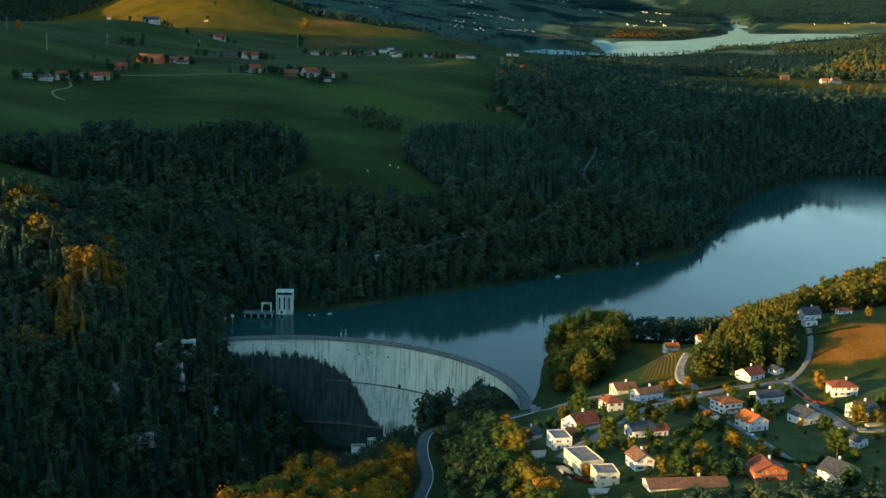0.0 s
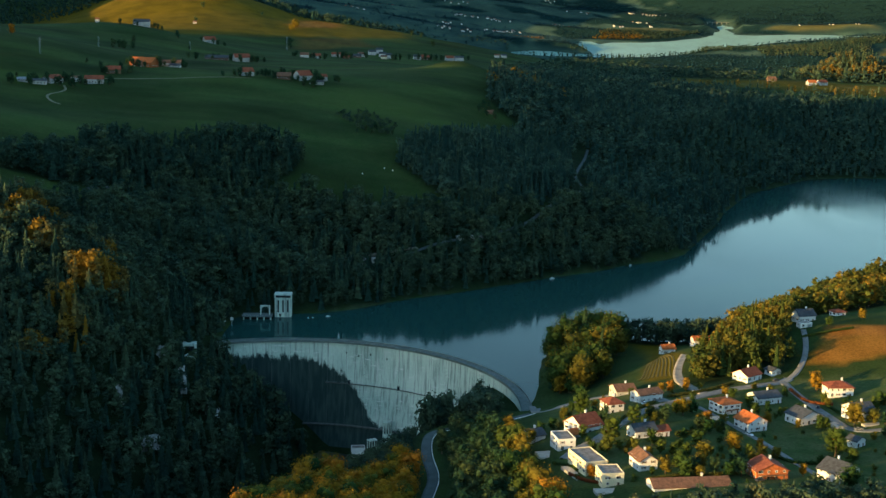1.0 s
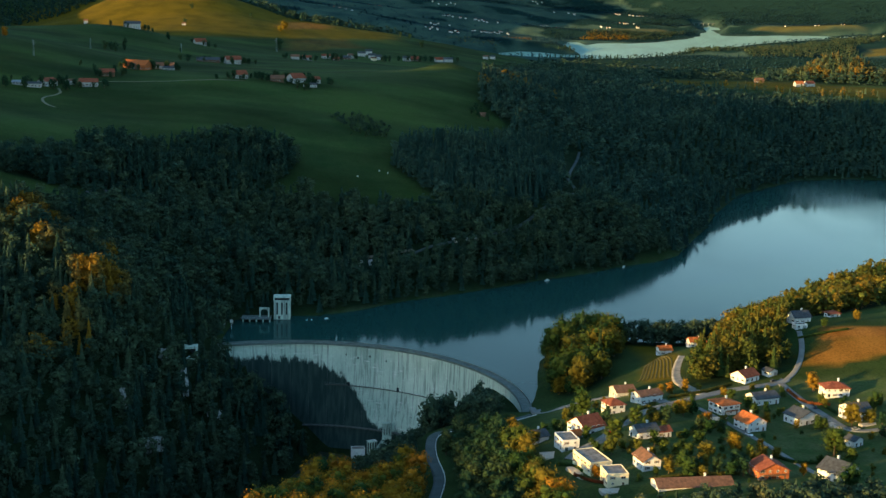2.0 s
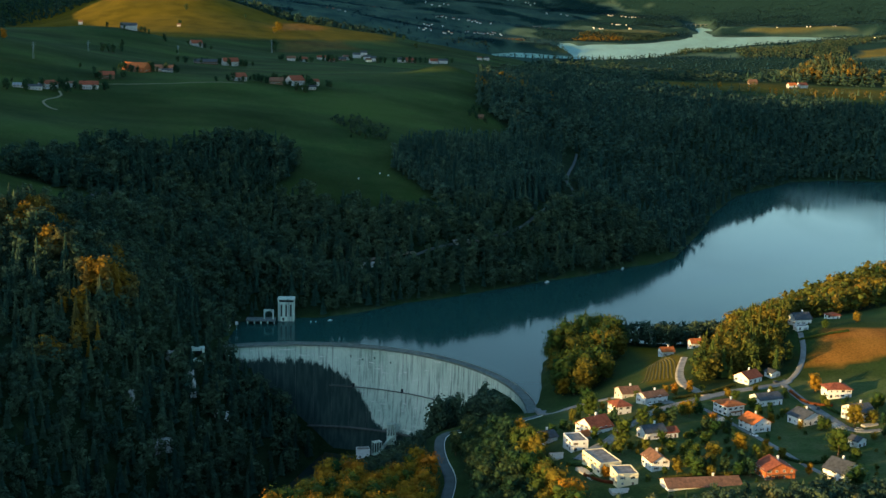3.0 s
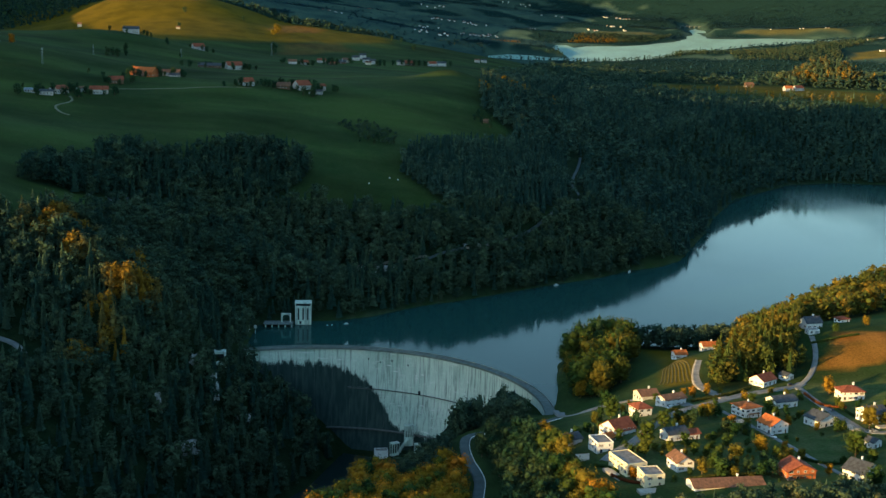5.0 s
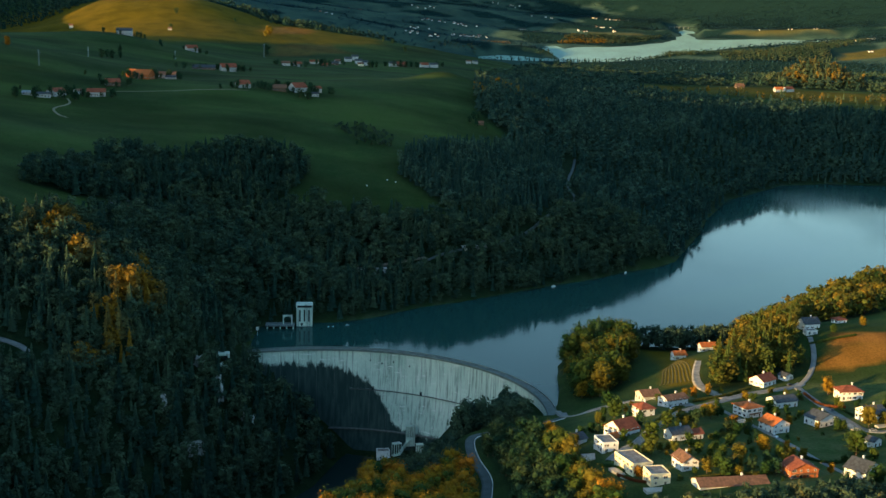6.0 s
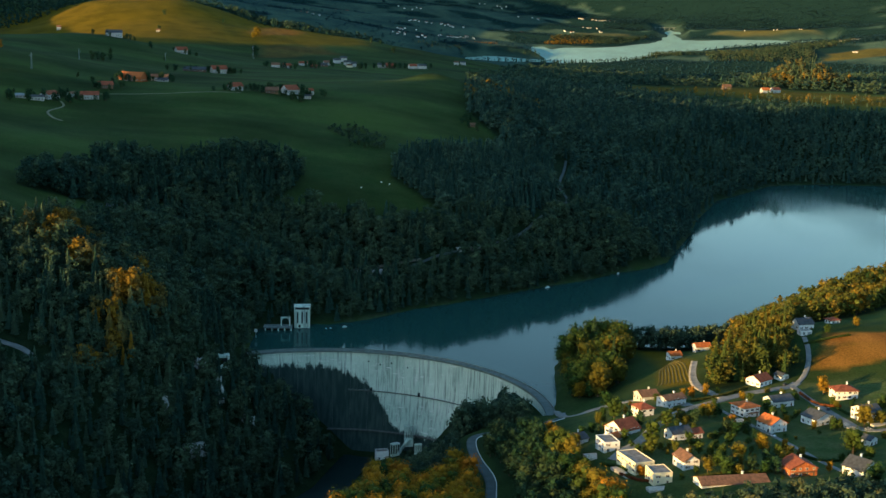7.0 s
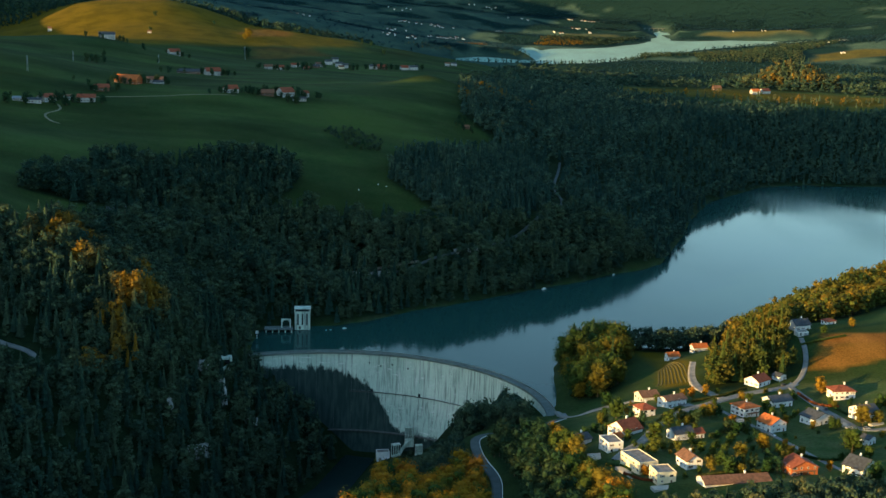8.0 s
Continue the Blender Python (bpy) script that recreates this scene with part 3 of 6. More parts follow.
for i, (x, y) in enumerate(RIVER[:7]):
    (ax, ay), (bx, by) = RIVER[max(i - 1, 0)], RIVER[i + 1]
    ux, uy = bx - ax, by - ay
    n = math.hypot(ux, uy) / 13.0
    left.append(bm.verts.new((x - uy / n, y + ux / n, -79.2)))
    right.append(bm.verts.new((x + uy / n, y - ux / n, -79.2)))
for i in range(1, 6):
    bm.faces.new((left[i], right[i], right[i + 1], left[i + 1]))
bmesh.ops.recalc_face_normals(bm, faces=bm.faces)
river_mesh = bpy.data.meshes.new("river")
bm.to_mesh(river_mesh)
river_mesh.materials.append(RIVER_WATER)
tagged(new("river", river_mesh), "dark narrow river in the gorge below the dam", "water", kind="structure")


# ---- the dam ----
def part(name, bm, material, parent=None, label=""):
    """Links a bmesh as one mesh object under a thing or a part."""
    me = bpy.data.meshes.new(name)
    bm.to_mesh(me)
    bm.free()
    me.materials.append(material)
    ob = new(name, me)
    ob.parent = parent
    if label:
        ob["label"] = label
    return ob


def sweep(section, a0, a1, n):
    """Sweeps a closed section of (radius, z) round the dam's centre."""
    bm = bmesh.new()
    rings = []
    for i in range(n + 1):
        a = a0 + (a1 - a0) * i / n
        rings.append([bm.verts.new((*dam_point(a, r), z)) for r, z in section])
    m = len(section)
    for p, q in zip(rings, rings[1:]):
        for k in range(m):
            bm.faces.new((p[k], q[k], q[(k + 1) % m], p[(k + 1) % m]))
    bm.faces.new(rings[0])
    bm.faces.new(rings[-1][::-1])
    bmesh.ops.recalc_face_normals(bm, faces=bm.faces)
    return bm


def dam():
    thing = tagged(new("arch_dam"), "tall curved pale concrete arch dam with streaked face", "dam")
    wall = [(DAM_R - 1.5 - 0.0014 * z * z, z) for z in range(0, -91, -3)]
    wall = [(DAM_R - 1.5, 0.5)] + wall + [(DAM_R + 9, -90), (DAM_R + 4.5, -40), (DAM_R + 3.5, 0.5)]
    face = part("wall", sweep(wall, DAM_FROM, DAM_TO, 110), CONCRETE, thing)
    # darker area: its upper edge is set by angle along the wall
    dark_area = face.data.attributes.new("dark_area", "FLOAT", "POINT")
    for v, g in zip(face.data.vertices, dark_area.data):
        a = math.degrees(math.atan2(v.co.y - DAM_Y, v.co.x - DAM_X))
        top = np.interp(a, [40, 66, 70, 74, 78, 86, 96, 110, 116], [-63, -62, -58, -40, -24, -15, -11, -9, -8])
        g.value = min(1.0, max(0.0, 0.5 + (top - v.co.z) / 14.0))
    part("crest_slab", sweep([(DAM_R - 3.0, 0.5), (DAM_R - 3.0, 1.2), (DAM_R + 4.2, 1.2), (DAM_R + 4.2, 0.5)], DAM_FROM, DAM_TO, 72), CREST, thing, "grey crest road slab")
    for name, r in (("parapet", DAM_R - 3.0), ("parapet", DAM_R + 3.8)):
        part(name, sweep([(r, 1.2), (r, 2.2), (r + 0.4, 2.2), (r + 0.4, 1.2)], DAM_FROM, DAM_TO, 72), CREST, thing)
    return thing


dam()


# ---- roads ----
MAIN_ROAD = [(58, 600), (66, 611), (76, 619), (89, 646), (105, 677), (121, 694), (145, 712), (166, 728), (189, 736), (201, 741), (206, 747)]
HILL_DRIVE = [(204, 744), (213, 756), (222, 775), (228, 795), (232, 818)]
DAM_ROAD = [(61, 815), (60, 790), (58, 763), (66, 752), (77, 754), (90, 755), (112, 740), (125, 700)]
LOW_ROAD = [(200, 738), (203, 705), (207, 674), (210, 645), (225, 640), (250, 645)]
LANE = [(140, 690), (150, 660), (156, 640), (162, 619), (167, 584), (172, 560)]
GORGE_ROAD = [(-14, 520), (-8, 586), (-4, 619), (-9, 675), (-8, 722), (-2, 738), (10, 742), (27, 744), (43, 748), (56, 758)]
DRIVE = [(160, 830), (150, 797), (143, 766), (141, 742), (150, 716)]
FOREST_ROAD = [(195, 1710), (186, 1660), (170, 1587), (158, 1523), (165, 1473), (150, 1430), (132, 1395)]
SHORE_ROAD = [(132, 1395), (97, 1320), (62, 1284), (28, 1254), (4, 1234), (-26, 1200), (-60, 1192), (-95, 1187)]
CLEARINGS = [([(-165, 1054), (-120, 1064)], 9), (MAIN_ROAD, 5.5), (HILL_DRIVE, 4.0), (DAM_ROAD, 6), (LOW_ROAD, 5), (LANE, 5), (GORGE_ROAD, 5.2), (DRIVE, 5), (FOREST_ROAD, 8), (SHORE_ROAD, 4.6),
             ([(-372, 872), (-350, 862), (-334, 856), (-322, 855), (-312, 852), (-304, 842)], 7), ([(-350, 846), (-322, 842), (-306, 834)], 9)]
ASPHALT = shade("asphalt", (0.06, 0.075, 0.075), 0.85, size=6, bump=0.3, vary=0.18)
GRAVEL = shade("gravel", (0.3, 0.27, 0.22), 0.95, size=4, bump=0.4)
LINE = shade("road_line", (0.7, 0.7, 0.66), 0.7, size=2, vary=0.15)


def smooth_line(line, step=3.0):
    """Points every few metres along a rounded line."""
    p = np.array(line, float)
    for _ in range(3):
        q = np.empty((2 * len(p), 2))
        q[0::2], q[1::2] = p * 0.75 + np.roll(p, -1, 0) * 0.25, p * 0.25 + np.roll(p, -1, 0) * 0.75
        p = np.r_[p[:1], q[:-2], p[-1:]]
    d = np.r_[0, np.cumsum(np.hypot(*np.diff(p, axis=0).T))]
    s = np.arange(0, d[-1], step)
    return np.c_[np.interp(s, d, p[:, 0]), np.interp(s, d, p[:, 1])]


def ribbon(name, line, half, material, label, lift=0.25, shift=0.0):
    c = smooth_line(line)
    u = np.gradient(c, axis=0)
    u /= np.linalg.norm(u, axis=1)[:, None]
    nrm = np.c_[-u[:, 1], u[:, 0]]
    offs = np.array([-1.0, -0.5, 0, 0.5, 1.0]) * half + shift
    pts = c[:, None] + nrm[:, None] * offs[None, :, None]
    z = ground(pts[..., 0], pts[..., 1])
    z = np.maximum(z, z[:, 2:3]) * 0.5 + z[:, 2:3] * 0.5 + lift
    n, k = len(c), len(offs)
    pos = np.concatenate([pts, z[..., None]], 2).reshape(-1, 3)
    skirt = pos.reshape(n, k, 3)[:, [0, -1]].copy()
    skirt[..., 2] -= 1.2
    pos = np.r_[pos, skirt.reshape(-1, 3)]
    idx = np.arange(n * k).reshape(n, k)
    f = [np.c_[idx[:-1, j], idx[1:, j], idx[1:, j + 1], idx[:-1, j + 1]] for j in range(k - 1)]
    sk = n * k + np.arange(2 * n).reshape(n, 2)
    f.append(np.c_[idx[:-1, 0], sk[:-1, 0], sk[1:, 0], idx[1:, 0]])
    f.append(np.c_[idx[:-1, -1], idx[1:, -1], sk[1:, 1], sk[:-1, 1]])
    me = quads(name, pos, np.concatenate(f), material)
    return tagged(new(name, me), label, "road", kind="structure")


BANK = shade("stony_bank", (0.13, 0.12, 0.095), 0.95, size=3, vary=0.35, bump=0.5)
PALE_ASPHALT = shade("worn_asphalt", (0.17, 0.175, 0.17), 0.85, size=6, bump=0.3, vary=0.2)
ribbon("road_main", MAIN_ROAD, 3.0, PALE_ASPHALT, "grey asphalt village road")
ribbon("road_hill", HILL_DRIVE, 1.7, PALE_ASPHALT, "narrow grey drive up to the hilltop house")
ribbon("road_dam", DAM_ROAD, 3.4, PALE_ASPHALT, "grey road leading onto the dam")
ribbon("road_low", LOW_ROAD, 2.5, PALE_ASPHALT, "grey asphalt side road")
ribbon("road_lane", LANE, 1.6, PALE_ASPHALT, "narrow grey lane between gardens")
ribbon("road_gorge", GORGE_ROAD, 3.0, ASPHALT, "winding asphalt road down into the gorge")
for shift in (-2.8, 2.8):
    ribbon("road_line", GORGE_ROAD, 0.12, LINE, "worn white edge line of the gorge road", 0.3, shift)
ribbon("road_drive", DRIVE, 3.4, GRAVEL, "pale gravel drive beside the hay field")
ribbon("road_forest", FOREST_ROAD, 1.6, ASPHALT, "pale forest track along the slope", 0.5)

ribbon("road_shore", SHORE_ROAD, 1.6, ASPHALT, "grey forest road above the lake shore", 0.5)
ribbon("road_bank", [(-20, 1210), (-50, 1205), (-78, 1199), (-96, 1197)], 2.6, BANK, "pale stony cut bank above the forest road", 2.2)
ribbon("road_ridge", [(-372, 872), (-350, 862), (-334, 856), (-322, 855), (-312, 852), (-304, 842)], 2.4, PALE_ASPHALT, "grey road bending through the dark gorge forest", 0.6)
PATH_SOIL = shade("path_soil", (0.15, 0.15, 0.1), 0.95, size=4, bump=0.4)
TRACK = [(-452, 1600), (-440, 1570), (-455, 1530), (-440, 1500), (-425, 1490)]
LONG_TRACK = [(-470, 1640), (-420, 1660), (-330, 1690), (-270, 1700), (-240, 1715)]
ribbon("farm_track", TRACK, 1.4, PATH_SOIL, "pale curved farm track in the meadow", 0.4)
ribbon("meadow_track", LONG_TRACK, 0.9, PATH_SOIL, "narrow pale track across the meadow", 0.4)


# ---- trees ----
def foliage(name, dark, mid, warm, by_object):
    m = bpy.data.materials.new(name)
    m.use_nodes = True
    nt = m.node_tree
    b = nt.nodes["Principled BSDF"]
    b.inputs["Roughness"].default_value, b.inputs["Specular IOR Level"].default_value = 0.8, 0.08
    tint = nt.nodes.new("ShaderNodeObjectInfo").outputs["Random"] if by_object else mask(nt, "tint")
    ramp = nt.nodes.new("ShaderNodeValToRGB")
    e = ramp.color_ramp.elements
    e[0].position, e[0].color = 0.0, (*dark, 1)
    e[1].position, e[1].color = 1.0, (*warm, 1)
    k = e.new(0.55)
    k.color = (*mid, 1)
    nt.links.new(tint, ramp.inputs[0])
    geo = nt.nodes.new("ShaderNodeNewGeometry")
    col = blend(nt, 1.0, ramp.outputs[0], spread(nt, geo.outputs["Random Per Island"], 0, 1, 0.7, 1.3), "MULTIPLY")
    nt.links.new(col, b.inputs["Base Color"])
    thin = nt.nodes.new("ShaderNodeBsdfTranslucent")
    nt.links.new(col, thin.inputs[0])
    mix = nt.nodes.new("ShaderNodeMixShader")
    mix.inputs[0].default_value = 0.22
    nt.links.new(b.outputs[0], mix.inputs[1])
    nt.links.new(thin.outputs[0], mix.inputs[2])
    nt.links.new(mix.outputs[0], nt.nodes["Material Output"].inputs[0])
    return m


GREEN_DARK, GREEN_MID, GREEN_WARM = (0.02, 0.044, 0.032), (0.062, 0.088, 0.047), (0.16, 0.098, 0.01)
FOREST_LEAF = foliage("forest_leaf", GREEN_DARK, GREEN_MID, GREEN_WARM, False)
LAKE_LEAF = foliage("lake_forest_leaf", (0.021, 0.048, 0.04), (0.06, 0.094, 0.062), GREEN_WARM, False)
# far leaves: haze and shade of distance put into a bluish colour
HAZE_LEAF = foliage("haze_leaf", (0.013, 0.04, 0.054), (0.021, 0.05, 0.062), (0.032, 0.056, 0.058), False)
# leaf colour warmed for evening sun on the village and headland woods
SUNNY_LEAF = foliage("sunny_leaf", (0.022, 0.045, 0.012), (0.062, 0.074, 0.013), (0.135, 0.094, 0.01), False)
TREE_LEAF = foliage("tree_leaf", (0.018, 0.045, 0.011), (0.052, 0.07, 0.01), (0.12, 0.092, 0.009), True)
GOLDEN_LEAF = foliage("golden_leaf", (0.12, 0.09, 0.007), (0.19, 0.115, 0.007), (0.23, 0.1, 0.007), True)
NEEDLE = foliage("needle", (0.014, 0.038, 0.018), (0.026, 0.052, 0.022), (0.042, 0.06, 0.022), True)
BARK = shade("bark", (0.09, 0.065, 0.045), 0.9, size=0.5, bump=0.6)

PHI = (1 + 5 ** 0.5) / 2
ICO_V = np.array([(-1, PHI, 0), (1, PHI, 0), (-1, -PHI, 0), (1, -PHI, 0), (0, -1, PHI), (0, 1, PHI), (0, -1, -PHI), (0, 1, -PHI),
                  (PHI, 0, -1), (PHI, 0, 1), (-PHI, 0, -1), (-PHI, 0, 1)]) / math.hypot(1, PHI)
ICO_F = np.array([(0, 11, 5), (0, 5, 1), (0, 1, 7), (0, 7, 10), (0, 10, 11), (1, 5, 9), (5, 11, 4), (11, 10, 2), (10, 7, 6), (7, 1, 8),
                  (3, 9, 4), (3, 4, 2), (3, 2, 6), (3, 6, 8), (3, 8, 9), (4, 9, 5), (2, 4, 11), (6, 2, 10), (8, 6, 7), (9, 8, 1)])


def leaves(rng, centres, out, size):
    """A loose triangle at each centre, more or less across its outward direction."""
    n = len(centres)
    nrm = out + rng.normal(0, 0.55, (n, 3))
    nrm /= np.linalg.norm(nrm, axis=1)[:, None]
    u = np.cross(nrm, rng.normal(0, 1, (n, 3)))
    u /= np.linalg.norm(u, axis=1)[:, None]
    v = np.cross(nrm, u)
    s = size * rng.uniform(0.6, 1.3, (n, 1))
    pos = np.stack([centres - u * s - v * s * 0.6, centres + u * s - v * s * 0.6, centres + v * s * 1.1], 1).reshape(-1, 3)
    return pos, np.arange(3 * n).reshape(n, 3)


def joined(pieces):
    pos, faces, k = [], [], 0
    for p, f in pieces:
        pos.append(p)
        faces.append(f + k)
        k += len(p)
    return np.concatenate(pos), np.concatenate(faces)


def broad_crown(seed, lumps, per_lump, leaf, width=0.3, low=0.22):
    """A crown of height 1: uneven lumps of twigs, and leaves round them."""
    rng = np.random.default_rng(seed)
    pieces = []
    for i in range(lumps):
        h = low + 0.12 + (0.98 - low - 0.24) * (i + rng.uniform(0, 0.6)) / lumps
        span = width * (1 - ((h - 0.5) / 0.62) ** 2) ** 0.5 * 0.62
        a = i * 2.4 + rng.uniform(-0.5, 0.5)
        d = span * rng.uniform(0.35, 1.0)
        c = np.array([d * math.cos(a), d * math.sin(a), h])
        r = rng.uniform(0.13, 0.2) * np.array([1.0, 1.0, rng.uniform(0.75, 1.05)]) * (width / 0.3)
        pieces.append((c + ICO_V * r * rng.uniform(0.42, 0.74, (12, 1)), ICO_F))
        way = rng.normal(0, 1, (per_lump, 3))
        way[:, 2] += 0.35
        way /= np.linalg.norm(way, axis=1)[:, None]
        pieces.append(leaves(rng, c + way * r * rng.uniform(0.8, 1.22, (per_lump, 1)), way, leaf))
    return joined(pieces)


def needle_crown(seed, tiers, per_tier, leaf, width=0.17):
    rng = np.random.default_rng(seed)
    pieces = []
    n = 9
    for i in range(tiers):
        z0 = 0.1 + 0.82 * i / tiers
        r = width * (1 - (z0 - 0.1) / 0.95) * rng.uniform(0.85, 1.1)
        a = np.arange(n) * 2 * np.pi / n + rng.uniform(0, 1)
        rr = r * np.where(np.arange(n) % 2, 0.62, 1.0) * rng.uniform(0.85, 1.15, n)
        rim = np.c_[rr * np.cos(a), rr * np.sin(a), z0 - 0.03 + rng.uniform(-0.012, 0.012, n)]
        top = np.array([[0, 0, min(1.0, z0 + 0.98 / tiers * 1.5)]])
        pieces.append((np.r_[rim, top], np.array([(k, (k + 1) % n, n) for k in range(n)])))
        if per_tier:
            t = rng.uniform(0, 2 * np.pi, per_tier)
            q = r * rng.uniform(0.5, 1.05, per_tier)
            way = np.c_[np.cos(t), np.sin(t), np.full(per_tier, 0.4)]
            pieces.append(leaves(rng, np.c_[q * np.cos(t), q * np.sin(t), z0 + (r - q) / max(r, 1e-3) * 0.1], way, leaf))
    return joined(pieces)


def scatter(rng, ring, gap):
    """Places on a shaken grid inside a ring."""
    xs, ys = [p[0] for p in ring], [p[1] for p in ring]
    x, y = np.meshgrid(np.arange(min(xs), max(xs), gap), np.arange(min(ys), max(ys), gap))
    x, y = x.ravel() + rng.uniform(-0.48, 0.48, x.size) * gap, y.ravel() + rng.uniform(-0.48, 0.48, x.size) * gap
    ok = inside(x, y, ring)
    ok &= ground(x, y) > np.where((y > 860) & (np.hypot(x - DAM_X, y - DAM_Y) > DAM_R), 0.5, -77)
    for road, half in CLEARINGS:
        ok &= line_distance(x, y, road) > half
    return x[ok], y[ok]


def forest(name, label, places, templates, heights, seed, spread_xy=(0.9, 1.25), warm=0.0, leaf=None, sun_gold=()):
    """Many trees as one mesh; the tint of each tree is an attribute."""
    rng = np.random.default_rng(seed)
    x, y = places
    n = len(x)
    z = ground(x, y) - 0.6
    kind = np.digitize(rng.uniform(0, 1, n) + 0.3 * bumps(x, y, 70), np.cumsum([t[1] for t in templates])[:-1])
    pos_all, face_all, tint_all, k = [], [], [], 0
    for i, ((pos, face), _, tone) in enumerate(templates):
        pick = np.flatnonzero(kind == i)
        if not len(pick):
            continue
        h = rng.uniform(*heights, len(pick)) * (1 + 0.18 * bumps(x[pick], y[pick], 45)) / map_scale(y[pick])
        a = rng.uniform(0, 2 * np.pi, len(pick))
        w = h * rng.uniform(*spread_xy, len(pick))
        c, s = np.cos(a)[:, None] * w[:, None], np.sin(a)[:, None] * w[:, None]
        px = pos[None, :, 0] * c - pos[None, :, 1] * s + x[pick][:, None]
        py = pos[None, :, 0] * s + pos[None, :, 1] * c + y[pick][:, None]
        pz = pos[None, :, 2] * h[:, None] + z[pick][:, None]
        pos_all.append(np.stack([px, py, pz], 2).reshape(-1, 3))
        face_all.append((face[None] + (np.arange(len(pick)) * len(pos))[:, None, None] + k).reshape(-1, 3))
        t = np.clip(tone + warm + rng.normal(0, 0.17, len(pick)) + 0.14 * bumps(x[pick], y[pick], 40), 0, max(0.5, 0.5 + warm * 1.6))
        # sunlight on chosen trees is added to their leaf tint
        for qx, qy, r in sun_gold:
            t = np.clip(t + 0.8 * np.exp(-((x[pick] - qx) ** 2 + (y[pick] - qy) ** 2) / r ** 2), 0, 1)
        tint_all.append(np.repeat(t, len(pos)))
        k += len(pick) * len(pos)
    me = quads(name, np.concatenate(pos_all), np.concatenate(face_all), leaf or FOREST_LEAF, smooth=False)
    layer = me.attributes.new("tint", "FLOAT", "POINT")
    layer.data.foreach_set("value", np.concatenate(tint_all).astype(np.float32))
    return tagged(new(name, me), label, "forest", kind="stuff")


def both(a, b):
    return np.r_[a[0], b[0]], np.r_[a[1], b[1]]


rng = np.random.default_rng(5)
FOOT_SHRUBS = [(-92, 955), (-70, 962), (-42, 958), (-27, 950), (-22, 925), (-25, 870), (-55, 862), (-80, 885), (-92, 920)]
MID = [(broad_crown(11, 6, 30, 0.042, 0.26, 0.06), 0.28, 0.3), (broad_crown(12, 6, 30, 0.044, 0.3, 0.06), 0.2, 0.42), (broad_crown(13, 6, 26, 0.038, 0.19, 0.06), 0.2, 0.22),
       (needle_crown(14, 7, 7, 0.035), 0.32, 0.05)]
FAR = [(broad_crown(21, 4, 10, 0.07, 0.3, 0.08), 0.35, 0.32), (broad_crown(22, 4, 10, 0.07, 0.24, 0.08), 0.3, 0.2), (needle_crown(23, 4, 3, 0.05), 0.35, 0.0)]
VERY_FAR = [(broad_crown(24, 3, 4, 0.09, 0.3, 0.0), 0.5, 0.3), (broad_crown(25, 2, 4, 0.09, 0.24, 0.0), 0.3, 0.25), (needle_crown(26, 3, 0, 0.05), 0.2, 0.0)]
FIR = [(needle_crown(31, 7, 7, 0.035), 0.7, 0.05), (broad_crown(32, 6, 14, 0.05, 0.25, 0.06), 0.3, 0.25)]
# trees that catch the evening sun, given it by tint
SUN_GOLD_TREES = [(x, y, 8.5) for x, y in ((-296, 950), (-288, 956), (-254, 921), (-256, 908), (-253, 868), (-246, 872), (-269, 891), (-240, 923), (-236, 930), (-308, 1004), (-320, 1000), (-297, 1010),
                                      (-312, 1016), (-260, 998), (-250, 990), (-224, 977), (-329, 984), (-336, 975), (-322, 970), (-350, 1000), (-362, 1004), (-266, 938), (-262, 928), (-256, 884), (-268, 842))]
forest("west_forest", "dense dark mixed forest on the steep gorge side", both(scatter(rng, WOOD_WEST, 7.8), scatter(rng, [(-264, 932), (-226, 932), (-220, 886), (-258, 880)], 7.0)), MID, (12, 25), 1, sun_gold=SUN_GOLD_TREES)
# tint lowered to put the wood's shadow side into its colour
forest("wood_band", "dark wood of firs and beeches in the meadow", scatter(rng, WOOD_BAND, 7.6), MID, (17, 29), 2, (0.75, 1.05), warm=-0.22)
x, y = scatter(rng, WOOD_LAKE, 11.6)
other = ~inside(x, y, SPRUCES)
forest("spruce_stand", "dense dark stand of narrow spruces", scatter(rng, SPRUCES, 7.2), FIR, (17, 24), 25, (0.7, 0.95), leaf=LAKE_LEAF)
forest("meadow_scrub", "low dark scrub in a meadow hollow", scatter(rng, SCRUB, 8.0), MID[:3], (3, 7), 26, (1.5, 2.2))
forest("lake_forest", "dark forest along the far lake shore", (x[other], y[other]), FAR, (13, 24), 3, (1.0, 1.35), leaf=LAKE_LEAF, sun_gold=((190, 1490, 9), (152, 1449, 7), (124, 2054, 26), (150, 2030, 22), (185, 1995, 18), (80, 1915, 16), (122, 1735, 9), (482, 2285, 22), (416, 2400, 14)))
# out of view; these trees are added to shade the valley
forest("ridge_forest", "unseen forest west of the gorge, added to cast shade", scatter(rng, WOOD_FARWEST, 20), VERY_FAR, (16, 24), 4, (1.1, 1.5))
# the warm tint of the next two woods adds sunlight to their colour
forest("village_wood", "tall sunlit mixed wood beside the village", scatter(rng, VILLAGE_WOOD, 6.4), MID, (14, 24), 6, warm=0.38, leaf=SUNNY_LEAF)
forest("headland_wood", "sunlit broadleaf wood on the lake headland", scatter(rng, HEADLAND, 8.0), FAR[:2], (14, 22), 7, (1.0, 1.35), warm=0.35, leaf=SUNNY_LEAF)
forest("gorge_wood", "shaded trees on the gorge flank below the road", scatter(rng, GORGE_WOOD, 6.0), MID, (7, 11), 8)
forest("shore_row", "row of dark trees along the village lake shore", scatter(rng, SHORE_ROW, 6.8), MID, (14, 21), 21, warm=0.05)
